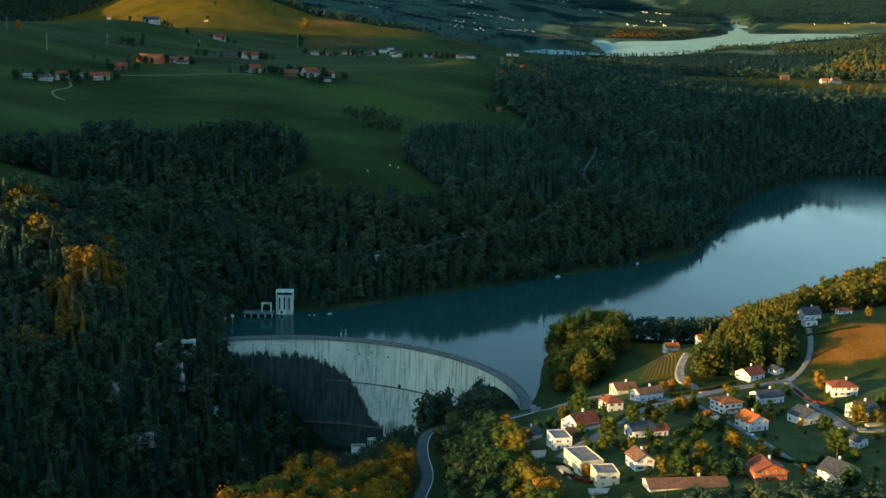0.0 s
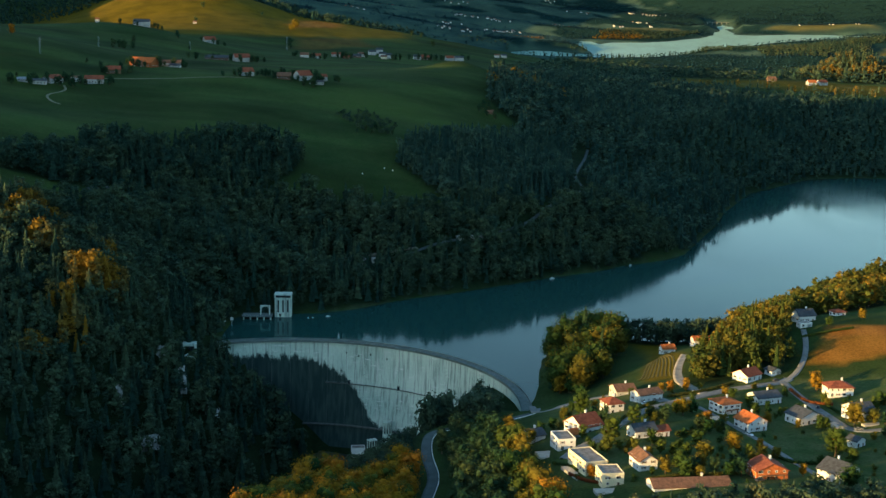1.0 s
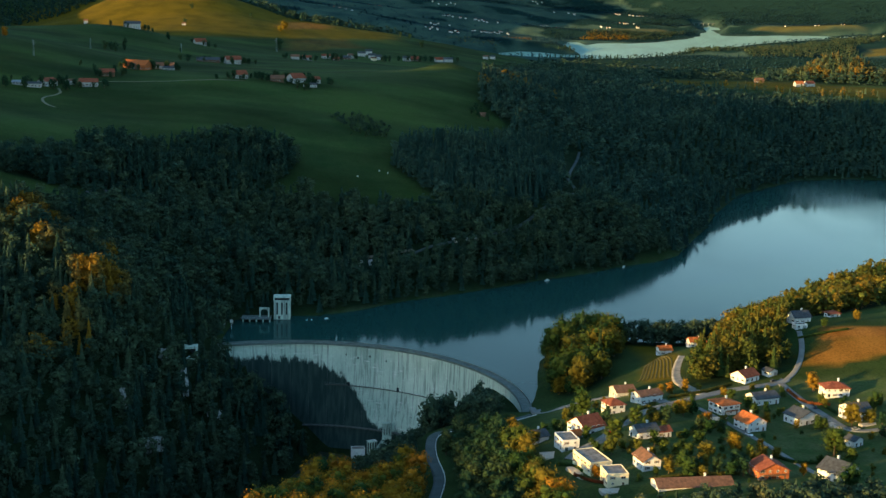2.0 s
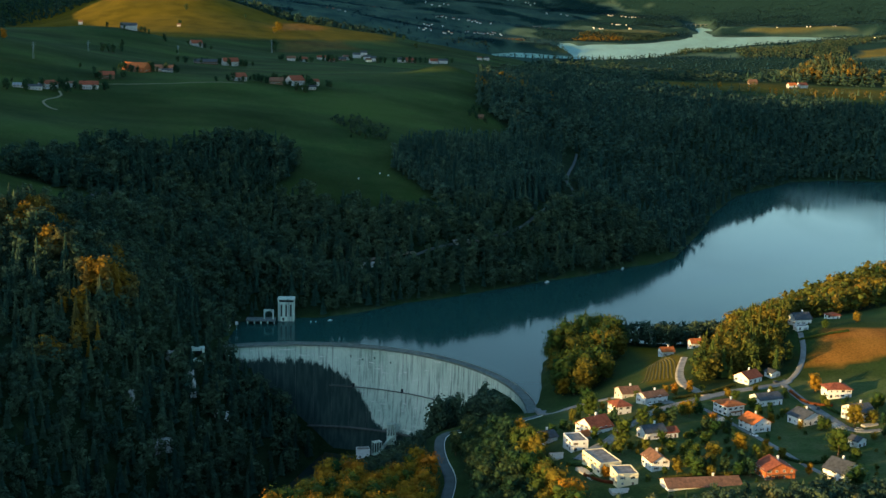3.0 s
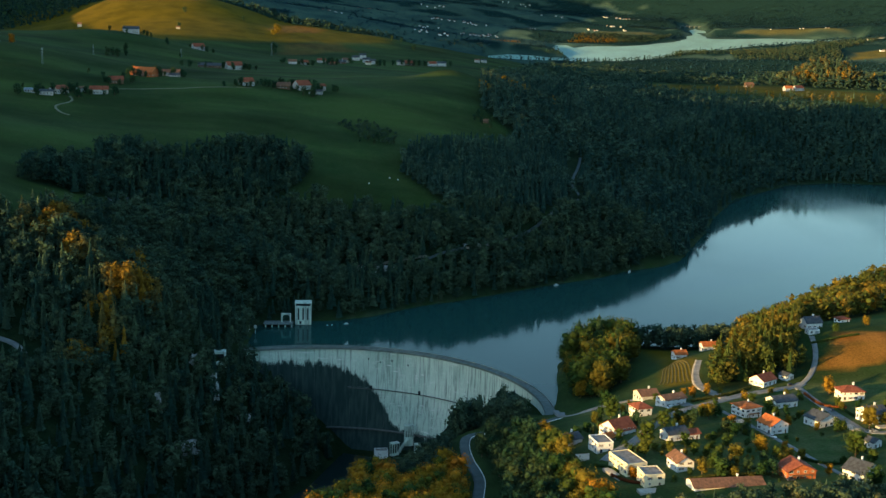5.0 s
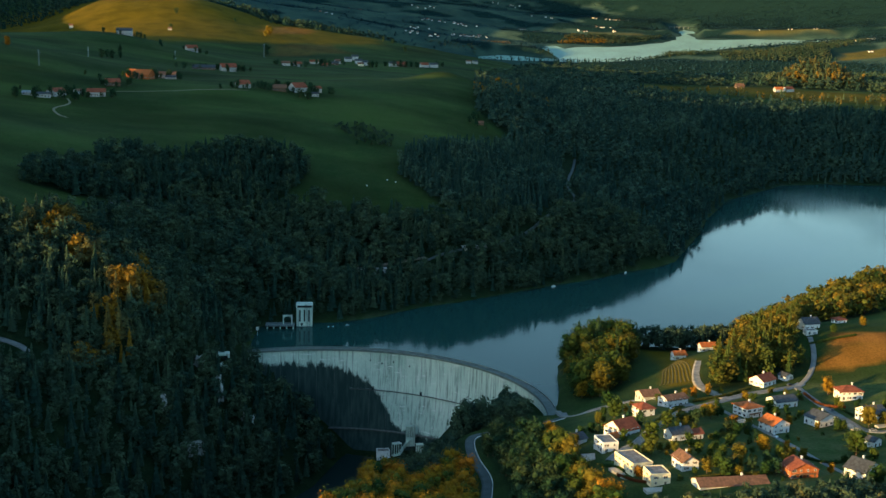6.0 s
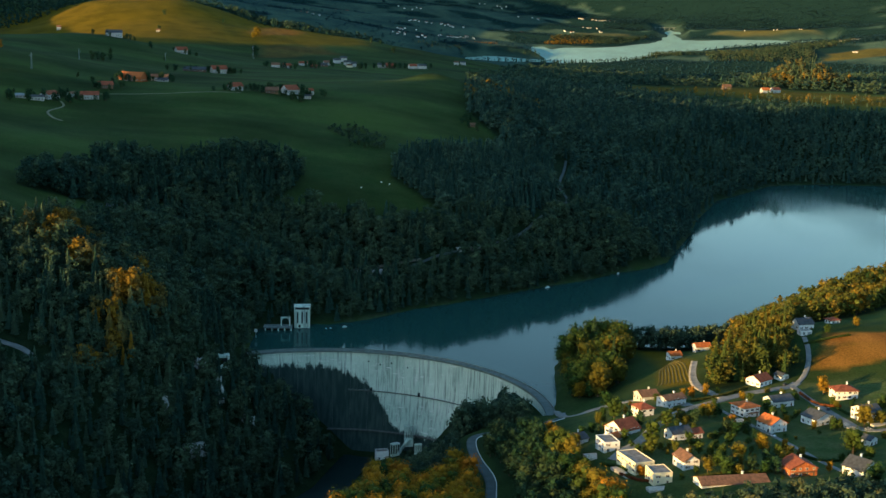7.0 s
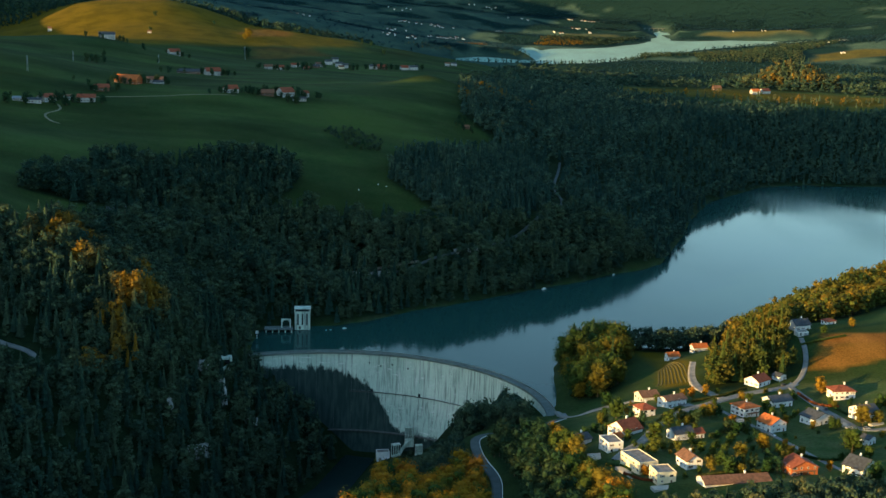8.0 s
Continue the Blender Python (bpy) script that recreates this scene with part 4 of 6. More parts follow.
forest("dark_wood", "shaded trees in front of the dam end", scatter(rng, DARK_WOOD, 6.4), MID, (14, 21), 22)
forest("dam_foot_wood", "tall shaded trees at the foot of the dam", scatter(rng, FOOT_WOOD, 7.0), MID[:3], (21, 30), 23, (0.7, 1.0))
forest("gorge_shrubs", "low dark scrub on the gorge edge", scatter(rng, GORGE_SHRUBS, 5.0), MID[:3], (4, 8), 24, (1.1, 1.5))
x, y = scatter(rng, FOOT_SHRUBS, 4.6)
free = (np.hypot(x + 59, y - 943) > 8) & (np.hypot(x + 49, y - 944) > 7) & (np.hypot(x + 31, y - 935) > 5) & (line_distance(x, y, [(-38, 960), (-62, 925)]) > 4)
forest("foot_shrubs", "dark low shrubs on the bench at the dam foot", (x[free], y[free]), MID[:3], (2, 5), 27, (1.2, 1.7))
forest("south_wood", "dark green trees at the village edge", scatter(rng, SOUTH_WOOD, 6.6), MID, (10, 15), 9, warm=0.1)


# ---- houses ----
PLASTER_WHITE = shade("white_plaster", (0.66, 0.655, 0.63), 0.9, size=3, vary=0.08, bump=0.2)
PLASTER_CREAM = shade("cream_plaster", (0.72, 0.64, 0.42), 0.9, size=3, vary=0.08, bump=0.2)
PLASTER_GREY = shade("grey_plaster", (0.4, 0.4, 0.38), 0.9, size=3, vary=0.12, bump=0.2)
TILE_ORANGE = shade("orange_tiles", (0.36, 0.11, 0.028), 0.85, size=1.6, vary=0.28, bump=0.7, fine=6)
TILE_BROWN = shade("brown_tiles", (0.15, 0.082, 0.05), 0.85, size=1.6, vary=0.3, bump=0.7, fine=6)
TILE_RED = shade("red_tiles", (0.2, 0.062, 0.032), 0.85, size=1.6, vary=0.3, bump=0.7, fine=6)
SLATE = shade("dark_slates", (0.055, 0.06, 0.068), 0.6, size=1.6, vary=0.3, bump=0.6, fine=6)
GRAVEL_ROOF = shade("gravel_roof", (0.22, 0.2, 0.18), 0.95, size=2.5, vary=0.35, bump=0.5)
LARCH = shade("red_timber", (0.34, 0.11, 0.035), 0.8, size=1.2, vary=0.3, bump=0.5)
OLD_WOOD = shade("brown_timber", (0.13, 0.085, 0.055), 0.85, size=1.5, vary=0.35, bump=0.5)
FRAME_WHITE = shade("window_frame", (0.7, 0.7, 0.68), 0.6, size=1, vary=0.1, bump=0.0)
GLASS = shade("dark_glass", (0.02, 0.025, 0.03), 0.08, size=2, vary=0.2, bump=0.0, spec=0.6)
METAL = shade("zinc", (0.32, 0.34, 0.36), 0.45, 0.8, size=1.5, vary=0.2, bump=0.1)


def box(bm, x0, y0, z0, x1, y1, z1):
    v = [bm.verts.new((x, y, z)) for x, y, z in ((x0, y0, z0), (x1, y0, z0), (x1, y1, z0), (x0, y1, z0), (x0, y0, z1), (x1, y0, z1), (x1, y1, z1), (x0, y1, z1))]
    for f in ((3, 2, 1, 0), (4, 5, 6, 7), (0, 1, 5, 4), (1, 2, 6, 5), (2, 3, 7, 6), (3, 0, 4, 7)):
        bm.faces.new([v[i] for i in f])
    return bm


def boxed(*args):
    return box(bmesh.new(), *args)


def shared(name, bm, material):
    me = bpy.data.meshes.new(name)
    bm.to_mesh(me)
    bm.free()
    me.materials.append(material)
    return me


def frame_bars(w, h, t=0.1, d=0.07):
    bm = bmesh.new()
    box(bm, -w / 2, -d, 0, -w / 2 + t, 0, h)
    box(bm, w / 2 - t, -d, 0, w / 2, 0, h)
    box(bm, -w / 2 + t, -d, 0, w / 2 - t, 0, t)
    box(bm, -w / 2 + t, -d, h - t, w / 2 - t, 0, h)
    box(bm, -t / 3, -d * 0.8, t, t / 3, 0, h - t)
    return bm


WINDOW_SIZES = {"small": (1.1, 1.2), "wide": (2.2, 1.4), "tall": (1.6, 2.1)}
WINDOW_FRAMES = {k: shared("window_frame", frame_bars(*v), FRAME_WHITE) for k, v in WINDOW_SIZES.items()}
WINDOW_PANES = {k: shared("pane", boxed(-v[0] / 2 + 0.1, -0.035, 0.1, v[0] / 2 - 0.1, 0, v[1] - 0.1), GLASS) for k, v in WINDOW_SIZES.items()}
SHUTTER_MESH = shared("shutter", boxed(-0.28, -0.05, 0, 0.28, 0, 1.2), OLD_WOOD)
DOOR_MESH = shared("door", boxed(-0.5, -0.06, 0, 0.5, 0, 2.05), OLD_WOOD)
GARAGE_MESH = shared("garage_door", boxed(-1.25, -0.06, 0, 1.25, 0, 2.1), METAL)


def fix(name, me, parent, m):
    ob = new(name, me)
    ob.parent, ob.matrix_basis = parent, m
    return ob


def window(house, m, size):
    w = fix("window", WINDOW_FRAMES[size], house, m)
    fix("pane", WINDOW_PANES[size], w, Matrix.Identity(4))


def prism(a, b, eave, rise, along_x, base):
    """Walls of a gabled house: a by b, ridge along x or y."""
    bm = bmesh.new()
    lo = [bm.verts.new((sx * a / 2, sy * b / 2, base)) for sx, sy in ((-1, -1), (1, -1), (1, 1), (-1, 1))]
    hi = [bm.verts.new((v.co.x, v.co.y, eave)) for v in lo]
    bm.faces.new(lo[::-1])
    if along_x:
        p, q = bm.verts.new((-a / 2, 0, eave + rise)), bm.verts.new((a / 2, 0, eave + rise))
        bm.faces.new((lo[0], lo[1], hi[1], hi[0]))
        bm.faces.new((lo[2], lo[3], hi[3], hi[2]))
        bm.faces.new((lo[1], lo[2], hi[2], q, hi[1]))
        bm.faces.new((lo[3], lo[0], hi[0], p, hi[3]))
        bm.faces.new((hi[0], hi[1], q, p))
        bm.faces.new((hi[2], hi[3], p, q))
    else:
        p, q = bm.verts.new((0, -b / 2, eave + rise)), bm.verts.new((0, b / 2, eave + rise))
        bm.faces.new((lo[1], lo[2], hi[2], hi[1]))
        bm.faces.new((lo[3], lo[0], hi[0], hi[3]))
        bm.faces.new((lo[0], lo[1], hi[1], p, hi[0]))
        bm.faces.new((lo[2], lo[3], hi[3], q, hi[2]))
        bm.faces.new((hi[1], hi[2], q, p))
        bm.faces.new((hi[3], hi[0], p, q))
    return bm


def roof_slab(a, b, eave, rise, along_x, side, over=0.7, thick=0.22):
    """One pitch of a gable roof, with thickness and eaves."""
    length, half = (a, b / 2) if along_x else (b, a / 2)
    drop = rise / half * over
    prof = [(0, eave + rise + 0.02), (half + over, eave - drop + 0.02), (half + over, eave - drop + thick + 0.02), (0, eave + rise + thick + 0.06)]
    bm = bmesh.new()
    ends = []
    for e in (-length / 2 - over, length / 2 + over):
        ends.append([bm.verts.new((e, side * d, z) if along_x else (side * d, e, z)) for d, z in prof])
    for k in range(4):
        bm.faces.new((ends[0][k], ends[1][k], ends[1][(k + 1) % 4], ends[0][(k + 1) % 4]))
    bm.faces.new(ends[0])
    bm.faces.new(ends[1])
    bmesh.ops.recalc_face_normals(bm, faces=bm.faces)
    return bm


def hip_roof(a, b, eave, rise, over=0.8):
    x, y = a / 2 + over, b / 2 + over
    r = max(abs(x) - abs(y), 0.2)
    bm = bmesh.new()
    lo = [bm.verts.new((sx * x, sy * y, eave - 0.15)) for sx, sy in ((-1, -1), (1, -1), (1, 1), (-1, 1))]
    mid = [bm.verts.new((v.co.x, v.co.y, eave + 0.08)) for v in lo]
    p, q = bm.verts.new((-r, 0, eave + rise)), bm.verts.new((r, 0, eave + rise))
    bm.faces.new(lo[::-1])
    for i in range(4):
        bm.faces.new((lo[i], lo[(i + 1) % 4], mid[(i + 1) % 4], mid[i]))
    bm.faces.new((mid[0], mid[1], q, p))
    bm.faces.new((mid[2], mid[3], p, q))
    bm.faces.new((mid[1], mid[2], q))
    bm.faces.new((mid[3], mid[0], p))
    return bm


FOOTPRINTS = []


def house(name, label, corner, turn, a, b, eave=5.2, rise=2.6, kind="x", wall=PLASTER_WHITE, roof=TILE_ORANGE, chimney=True, windows=2, balcony=False,
          garage=False, category="house"):
    """corner: the corner nearest the south-west road; a runs along the turn, b across it.
    kind: ridge along x, along y, hip or flat. windows: storeys of them, 0 for none."""
    th = radians(turn)
    FOOTPRINTS.append((corner, turn, a, b))
    cx = corner[0] + a / 2 * math.cos(th) - b / 2 * math.sin(th)
    cy = corner[1] + a / 2 * math.sin(th) + b / 2 * math.cos(th)
    spots = [(cx + u * a / 2 * math.cos(th) - v * b / 2 * math.sin(th), cy + u * a / 2 * math.sin(th) + v * b / 2 * math.cos(th)) for u in (-1, 0, 1) for v in (-1, 0, 1)]
    hs = [float(ground(x, y)) for x, y in spots]
    z = sum(hs) / len(hs)
    thing = tagged(new(name), label, category, "village houses" if category == "house" else "farm buildings")
    thing.matrix_basis = pose(cx, cy, z, 0, 0, turn)
    base = min(hs) - z - 0.6
    if kind in "xy":
        part("wall", prism(a, b, eave, rise, kind == "x", base), wall, thing)
        for side in (-1, 1):
            part("roof", roof_slab(a, b, eave, rise, kind == "x", side), roof, thing)
    else:
        part("wall", boxed(-a / 2, -b / 2, base, a / 2, b / 2, eave), wall, thing)
        if kind == "hip":
            part("roof", hip_roof(a, b, eave, rise), roof, thing)
        else:
            bm = boxed(-a / 2 + 0.35, -b / 2 + 0.35, eave - 0.1, a / 2 - 0.35, b / 2 - 0.35, eave + 0.12)
            part("roof", bm, roof, thing)
            bm = bmesh.new()
            box(bm, -a / 2 - 0.06, -b / 2 - 0.06, eave - 0.05, a / 2 + 0.06, -b / 2 + 0.34, eave + 0.42)
            box(bm, -a / 2 - 0.06, b / 2 - 0.34, eave - 0.05, a / 2 + 0.06, b / 2 + 0.06, eave + 0.42)
            box(bm, -a / 2 - 0.06, -b / 2 + 0.34, eave - 0.05, -a / 2 + 0.34, b / 2 - 0.34, eave + 0.42)
            box(bm, a / 2 - 0.34, -b / 2 + 0.34, eave - 0.05, a / 2 + 0.06, b / 2 - 0.34, eave + 0.42)
            part("parapet", bm, wall, thing)
    dice = random.Random(int(cx * 7 + cy * 13))
    for storey in range(windows):
        zz = 0.95 + storey * 2.7
        if zz + 1.3 > eave + (rise * 0.4 if kind in "xy" else 0):
            continue
        for length, face in ((a, 0), (b, 90), (b, -90)):
            off = (b if face == 0 else a) / 2 + 0.003
            n = max(1, int(length / 3.4))
            for i in range(n):
                u = (i + 0.5) / n * length - length / 2
                size = dice.choice(("small", "small", "wide", "tall" if storey == 0 else "small"))
                if storey == 0 and face == 0 and i == n - 1:
                    if garage:
                        fix("garage_door", GARAGE_MESH, thing, Matrix.Translation((u, -off, 0.02)))
                    else:
                        fix("door", DOOR_MESH, thing, Matrix.Translation((u, -off, 0.02)))
                    continue
                m = Matrix.Rotation(radians(face), 4, "Z") @ Matrix.Translation((u, -off, zz - (0.7 if size == "tall" else 0)))
                window(thing, m, size)
                if size == "small" and dice.random() < 0.5 and wall is not LARCH:
                    for s in (-0.88, 0.88):
                        fix("shutter", SHUTTER_MESH, thing, m @ Matrix.Translation((s, 0, 0)))
    if chimney and kind != "flat":
        cz = eave + rise * 0.45
        bm = boxed(-0.4, -0.4, 0, 0.4, 0.4, rise * 0.55 + 1.1)
        box(bm, -0.5, -0.5, rise * 0.55 + 1.1, 0.5, 0.5, rise * 0.55 + 1.25)
        c = part("chimney", bm, PLASTER_WHITE, thing)
        c.matrix_basis = Matrix.Translation((a * 0.18 if kind != "y" else a * 0.12, b * 0.12, cz))
    if balcony:
        bm = boxed(-a * 0.35, -b / 2 - 1.5, 2.55, a * 0.35, -b / 2 - 0.004, 2.75)
        for i in range(12):
            u = -a * 0.35 + a * 0.7 * i / 11
            box(bm, u - 0.12, -b / 2 - 1.5, 2.752, u + 0.12, -b / 2 - 1.42, 3.6)
        part("balcony", bm, OLD_WOOD, thing, "wooden balcony")
    return thing


W, C = PLASTER_WHITE, PLASTER_CREAM
house("apartment_house", "long cream flat-roofed two-storey house above the street", (64.8, 573.3), 18, 11, 20, 6.0, 0, "flat", C, GRAVEL_ROOF, windows=2)
house("apartment_house", "small cream flat-roofed two-storey house beside a lawn", (70.0, 554.5), 8, 10, 12, 6.0, 0, "flat", C, GRAVEL_ROOF, windows=2)
house("terrace_house", "white flat-roofed modern house with grey roof", (55.8, 613), 12, 9, 13, 5.6, 0, "flat", W, GRAVEL_ROOF, windows=2)
house("detached_house", "white house with steep orange tile roof", (70.2, 636), 35, 14, 14, 4.2, 4.6, "x", W, TILE_RED, windows=2)
house("garage_annex", "low white annex with bright orange tile roof", (63.0, 628), 35, 7, 7, 2.9, 1.8, "x", W, TILE_ORANGE, False, 1, garage=True)
house("detached_house", "white house with dark slate roof near the dam road", (44.5, 640), 28, 9, 10, 4.4, 2.2, "x", W, SLATE, windows=1)
house("detached_house", "white two-storey house with red hipped roof", (90.2, 683), 20, 9, 11, 5.6, 2.6, "hip", W, TILE_RED, windows=2)
house("detached_house", "white house with flat-pitched grey-brown roof", (110.4, 703), 27, 15, 10, 4.6, 2.0, "x", W, TILE_BROWN, windows=2)
house("detached_house", "shaded brown house under the lakeside trees", (102.1, 736), 15, 12, 12, 3.6, 2.6, "x", PLASTER_GREY, TILE_BROWN, windows=1)
house("detached_house", "long white house with dark slate roof and garden trees", (94.6, 618.5), 21, 12, 9, 4.2, 2.6, "x", W, SLATE, windows=1)
house("side_wing", "low white wing with red tile roof", (106.2, 623), 21, 7, 7, 3.2, 1.8, "x", W, TILE_RED, False, 1)
house("detached_house", "white house with worn brown tile roof among trees", (88.9, 570), 14, 9, 12, 4.8, 2.8, "y", W, TILE_BROWN, windows=2)
house("row_building", "long low building with red-brown tile roof", (91, 540), 8, 35, 12, 1.2, 2.3, "x", W, TILE_BROWN, windows=1)
house("chalet", "red timber chalet with broad tile roof and balcony", (139.2, 555), 10, 15, 12, 4.6, 3.4, "y", LARCH, TILE_RED, windows=2, balcony=True)
house("detached_house", "white gabled house with dark roof and orange dormer side", (175.6, 552), 38, 15, 12, 5.0, 3.8, "y", W, SLATE, windows=2)
house("detached_house", "white gabled house with orange tile roof", (157.1, 645), 25, 12, 12, 5.0, 3.2, "y", W, TILE_ORANGE, windows=2)
house("detached_house", "pale two-storey house with timber bay and low orange roof", (150.3, 675), 26, 12, 12, 6.0, 1.6, "hip", W, TILE_ORANGE, windows=2, balcony=True)
house("detached_house", "white bungalow with dark roof and front wing", (174.8, 697), 20, 15, 11, 3.8, 2.4, "x", W, SLATE, windows=1)
house("detached_house", "white gabled house with dark slate roof", (187.6, 658), 26, 15, 12, 4.2, 3.0, "y", W, SLATE, windows=1)
house("detached_house", "white villa with red hipped roof beside the fields", (217.4, 708), 5, 14, 11, 5.4, 2.8, "hip", W, TILE_RED, windows=2)
house("detached_house", "white gabled house with dark brown roof behind a tall tree", (217, 659), 15, 12, 14, 5.2, 3.2, "x", W, SLATE, windows=2)
house("garden_house", "small white house with grey roof", (203.3, 615), 35, 7, 6, 3.6, 1.6, "y", W, SLATE, False, 1)
house("detached_house", "white house with broad red-brown roof at the wood edge", (178.5, 739), 38, 13, 11, 3.6, 3.0, "x", W, TILE_RED, windows=1)
house("garage", "small white garage with grey gable front", (195.5, 750), 30, 7, 6, 2.8, 1.4, "y", W, SLATE, False, 1, garage=True)
house("detached_house", "small white house with orange roof above the hay field", (156, 890), 10, 9, 8, 4.0, 2.2, "x", W, TILE_ORANGE, windows=1)
house("detached_house", "white house with orange roof among lakeside trees", (186, 930), 10, 12, 8, 4.4, 2.4, "x", W, TILE_ORANGE, windows=1)
house("detached_house", "white house with large grey slate roof on the hilltop", (233.8, 834), 15, 12, 10, 4.4, 3.4, "x", W, SLATE, windows=1)
house("garage", "white flat-roofed double garage at the drive end", (230.5, 819), 10, 8, 6, 2.7, 0, "flat", W, GRAVEL_ROOF, False, 1, garage=True)
house("pavilion", "small pavilion with red tile roof and long white wall", (262.5, 850), 20, 8, 7, 2.8, 1.8, "hip", W, TILE_RED, False, 1)

FARM_WALL = shade("farm_plaster", (0.42, 0.42, 0.4), 0.9, size=3, vary=0.2, bump=0.3)
# farms on the western meadows
for label, x, y, turn, a, b, eave, rise, wall, roof in (
        ("grey barn with low roof and pale yard", -486, 1588, 10, 16, 10, 4, 2, PLASTER_GREY, SLATE),
        ("farmhouse with red tile roof and pale walls", -468, 1603, 60, 20, 14, 5, 4, PLASTER_GREY, TILE_RED),
        ("white farmhouse with red tile roof", -433, 1624, 10, 22, 13, 5, 4, FARM_WALL, TILE_RED),
        ("old brown farm barn with red roof", -424, 1697, 20, 18, 12, 5, 4, OLD_WOOD, TILE_RED),
        ("large farm barn with bright orange roof", -418, 1802, -20, 34, 18, 6, 6, LARCH, TILE_ORANGE),
        ("white farm shed with brown roof", -383, 1843, 5, 26, 14, 5, 4, FARM_WALL, TILE_BROWN),
        ("long dark timber barn with slate roof", -386, 2215, 0, 38, 12, 4, 4, OLD_WOOD, SLATE),
        ("white farmhouse with orange-red roof", -336, 2215, 25, 26, 16, 7, 6, FARM_WALL, TILE_RED),
        ("pale farmhouse with red roof among trees", -255, 1726, 35, 17, 12, 5, 5, FARM_WALL, TILE_RED),
        ("broad farmhouse with red roof", -182, 1742, 40, 20, 16, 5, 6, FARM_WALL, TILE_RED),
        ("low white shed with grey roof", -168, 1728, 5, 18, 9, 3, 2, FARM_WALL, SLATE),
        ("red-roofed farm with dark barn", -446, 2575, 30, 22, 14, 6, 6, FARM_WALL, TILE_RED),
        ("white farm hall with dark roof", -580, 2560, 5, 30, 16, 8, 5, FARM_WALL, SLATE),
        ("tall white hut on the sunlit hill", -882, 3480, 10, 10, 8, 7, 4, FARM_WALL, TILE_BROWN),
        ("small hillside hut with red roof", -603, 3330, 10, 9, 7, 4, 3, FARM_WALL, TILE_BROWN),
        ("white house with brown roof", -262, 2560, 5, 16, 11, 5, 4, FARM_WALL, TILE_BROWN),
        ("pale house with red roof", -240, 2590, 20, 16, 11, 5, 4, FARM_WALL, TILE_RED),
        ("red-brown barn in the hamlet", -196, 2790, 0, 14, 10, 4, 3, OLD_WOOD, TILE_RED),
        ("white two-storey hamlet house", -152, 3020, 12, 16, 12, 7, 4, FARM_WALL, SLATE),
        ("white hamlet house with grey roof", -128, 2990, 5, 16, 12, 7, 4, FARM_WALL, SLATE),
        ("white hamlet house with grey gable", -112, 2960, 15, 14, 12, 7, 4, FARM_WALL, SLATE),
        ("tall white hamlet house with grey roof", -138, 3080, 5, 15, 12, 9, 4, FARM_WALL, SLATE),
        ("white hamlet house beside dark trees", -172, 2960, 15, 14, 12, 6, 4, FARM_WALL, TILE_BROWN),
        ("cream hamlet house with brown roof", -120, 2925, 10, 12, 10, 5, 3, C, TILE_BROWN),
        ("white roadside house with dark roof", -50, 2990, 10, 16, 12, 7, 4, FARM_WALL, SLATE),
        ("white roadside house with red roof", 24, 3050, 20, 18, 12, 6, 5, FARM_WALL, TILE_RED),
        ("brown roadside barn with red roof", -32, 3010, 10, 22, 14, 6, 5, OLD_WOOD, TILE_RED),
        ("white house at the wood edge", 44, 3060, 15, 20, 13, 7, 4, FARM_WALL, SLATE),
        ("white house with orange roof in the sunlit clearing", 770, 2745, 15, 18, 12, 6, 5, FARM_WALL, TILE_ORANGE),
        ("white farm with red roof in the sunlit clearing", 798, 2760, 30, 22, 14, 6, 5, FARM_WALL, TILE_RED),
        ("brown barn at the sunlit clearing", 700, 2800, 10, 18, 12, 5, 5, OLD_WOOD, TILE_BROWN),
        ("pale low shed in the farmyard", -505, 1592, 5, 12, 7, 3, 2, PLASTER_GREY, METAL),
        ("white farm shed beside the lane", -446, 1632, 60, 10, 8, 4, 2, FARM_WALL, TILE_BROWN),
        ("dark timber barn beside the farm", -402, 1790, 30, 16, 10, 4, 4, OLD_WOOD, TILE_BROWN),
        ("grey shed near the orange barn", -368, 1822, 0, 14, 8, 3, 2, PLASTER_GREY, SLATE),
        ("dark barn with brown roof among trees", -212, 1738, 5, 18, 12, 4, 4, OLD_WOOD, TILE_BROWN),
        ("small white house beside the red-roofed farm", -156, 1752, 30, 10, 9, 5, 3, FARM_WALL, TILE_RED),
        ("white barn in the hamlet row", -222, 2840, 10, 18, 11, 5, 4, FARM_WALL, TILE_RED),
        ("dark roofed hamlet barn", -180, 2860, 0, 18, 12, 4, 4, OLD_WOOD, SLATE),
        ("white house in the roadside row", 150, 3400, 5, 12, 10, 6, 3, FARM_WALL, TILE_BROWN),
        ("white house above the roadside row", 170, 3440, 10, 13, 10, 6, 3, FARM_WALL, SLATE),
        ("small weathered hut with brown roof on the meadow", 63, 1723, 10, 9, 6, 2.6, 2, OLD_WOOD, TILE_BROWN),
        ("low barn with slate roof at the meadow edge", -318, 1180, 5, 18, 9, 3, 3, OLD_WOOD, SLATE)):
    house("farm_building", label, (x, y), turn, a, b, eave, rise, "x", wall, roof, False, 1, category="farm building")


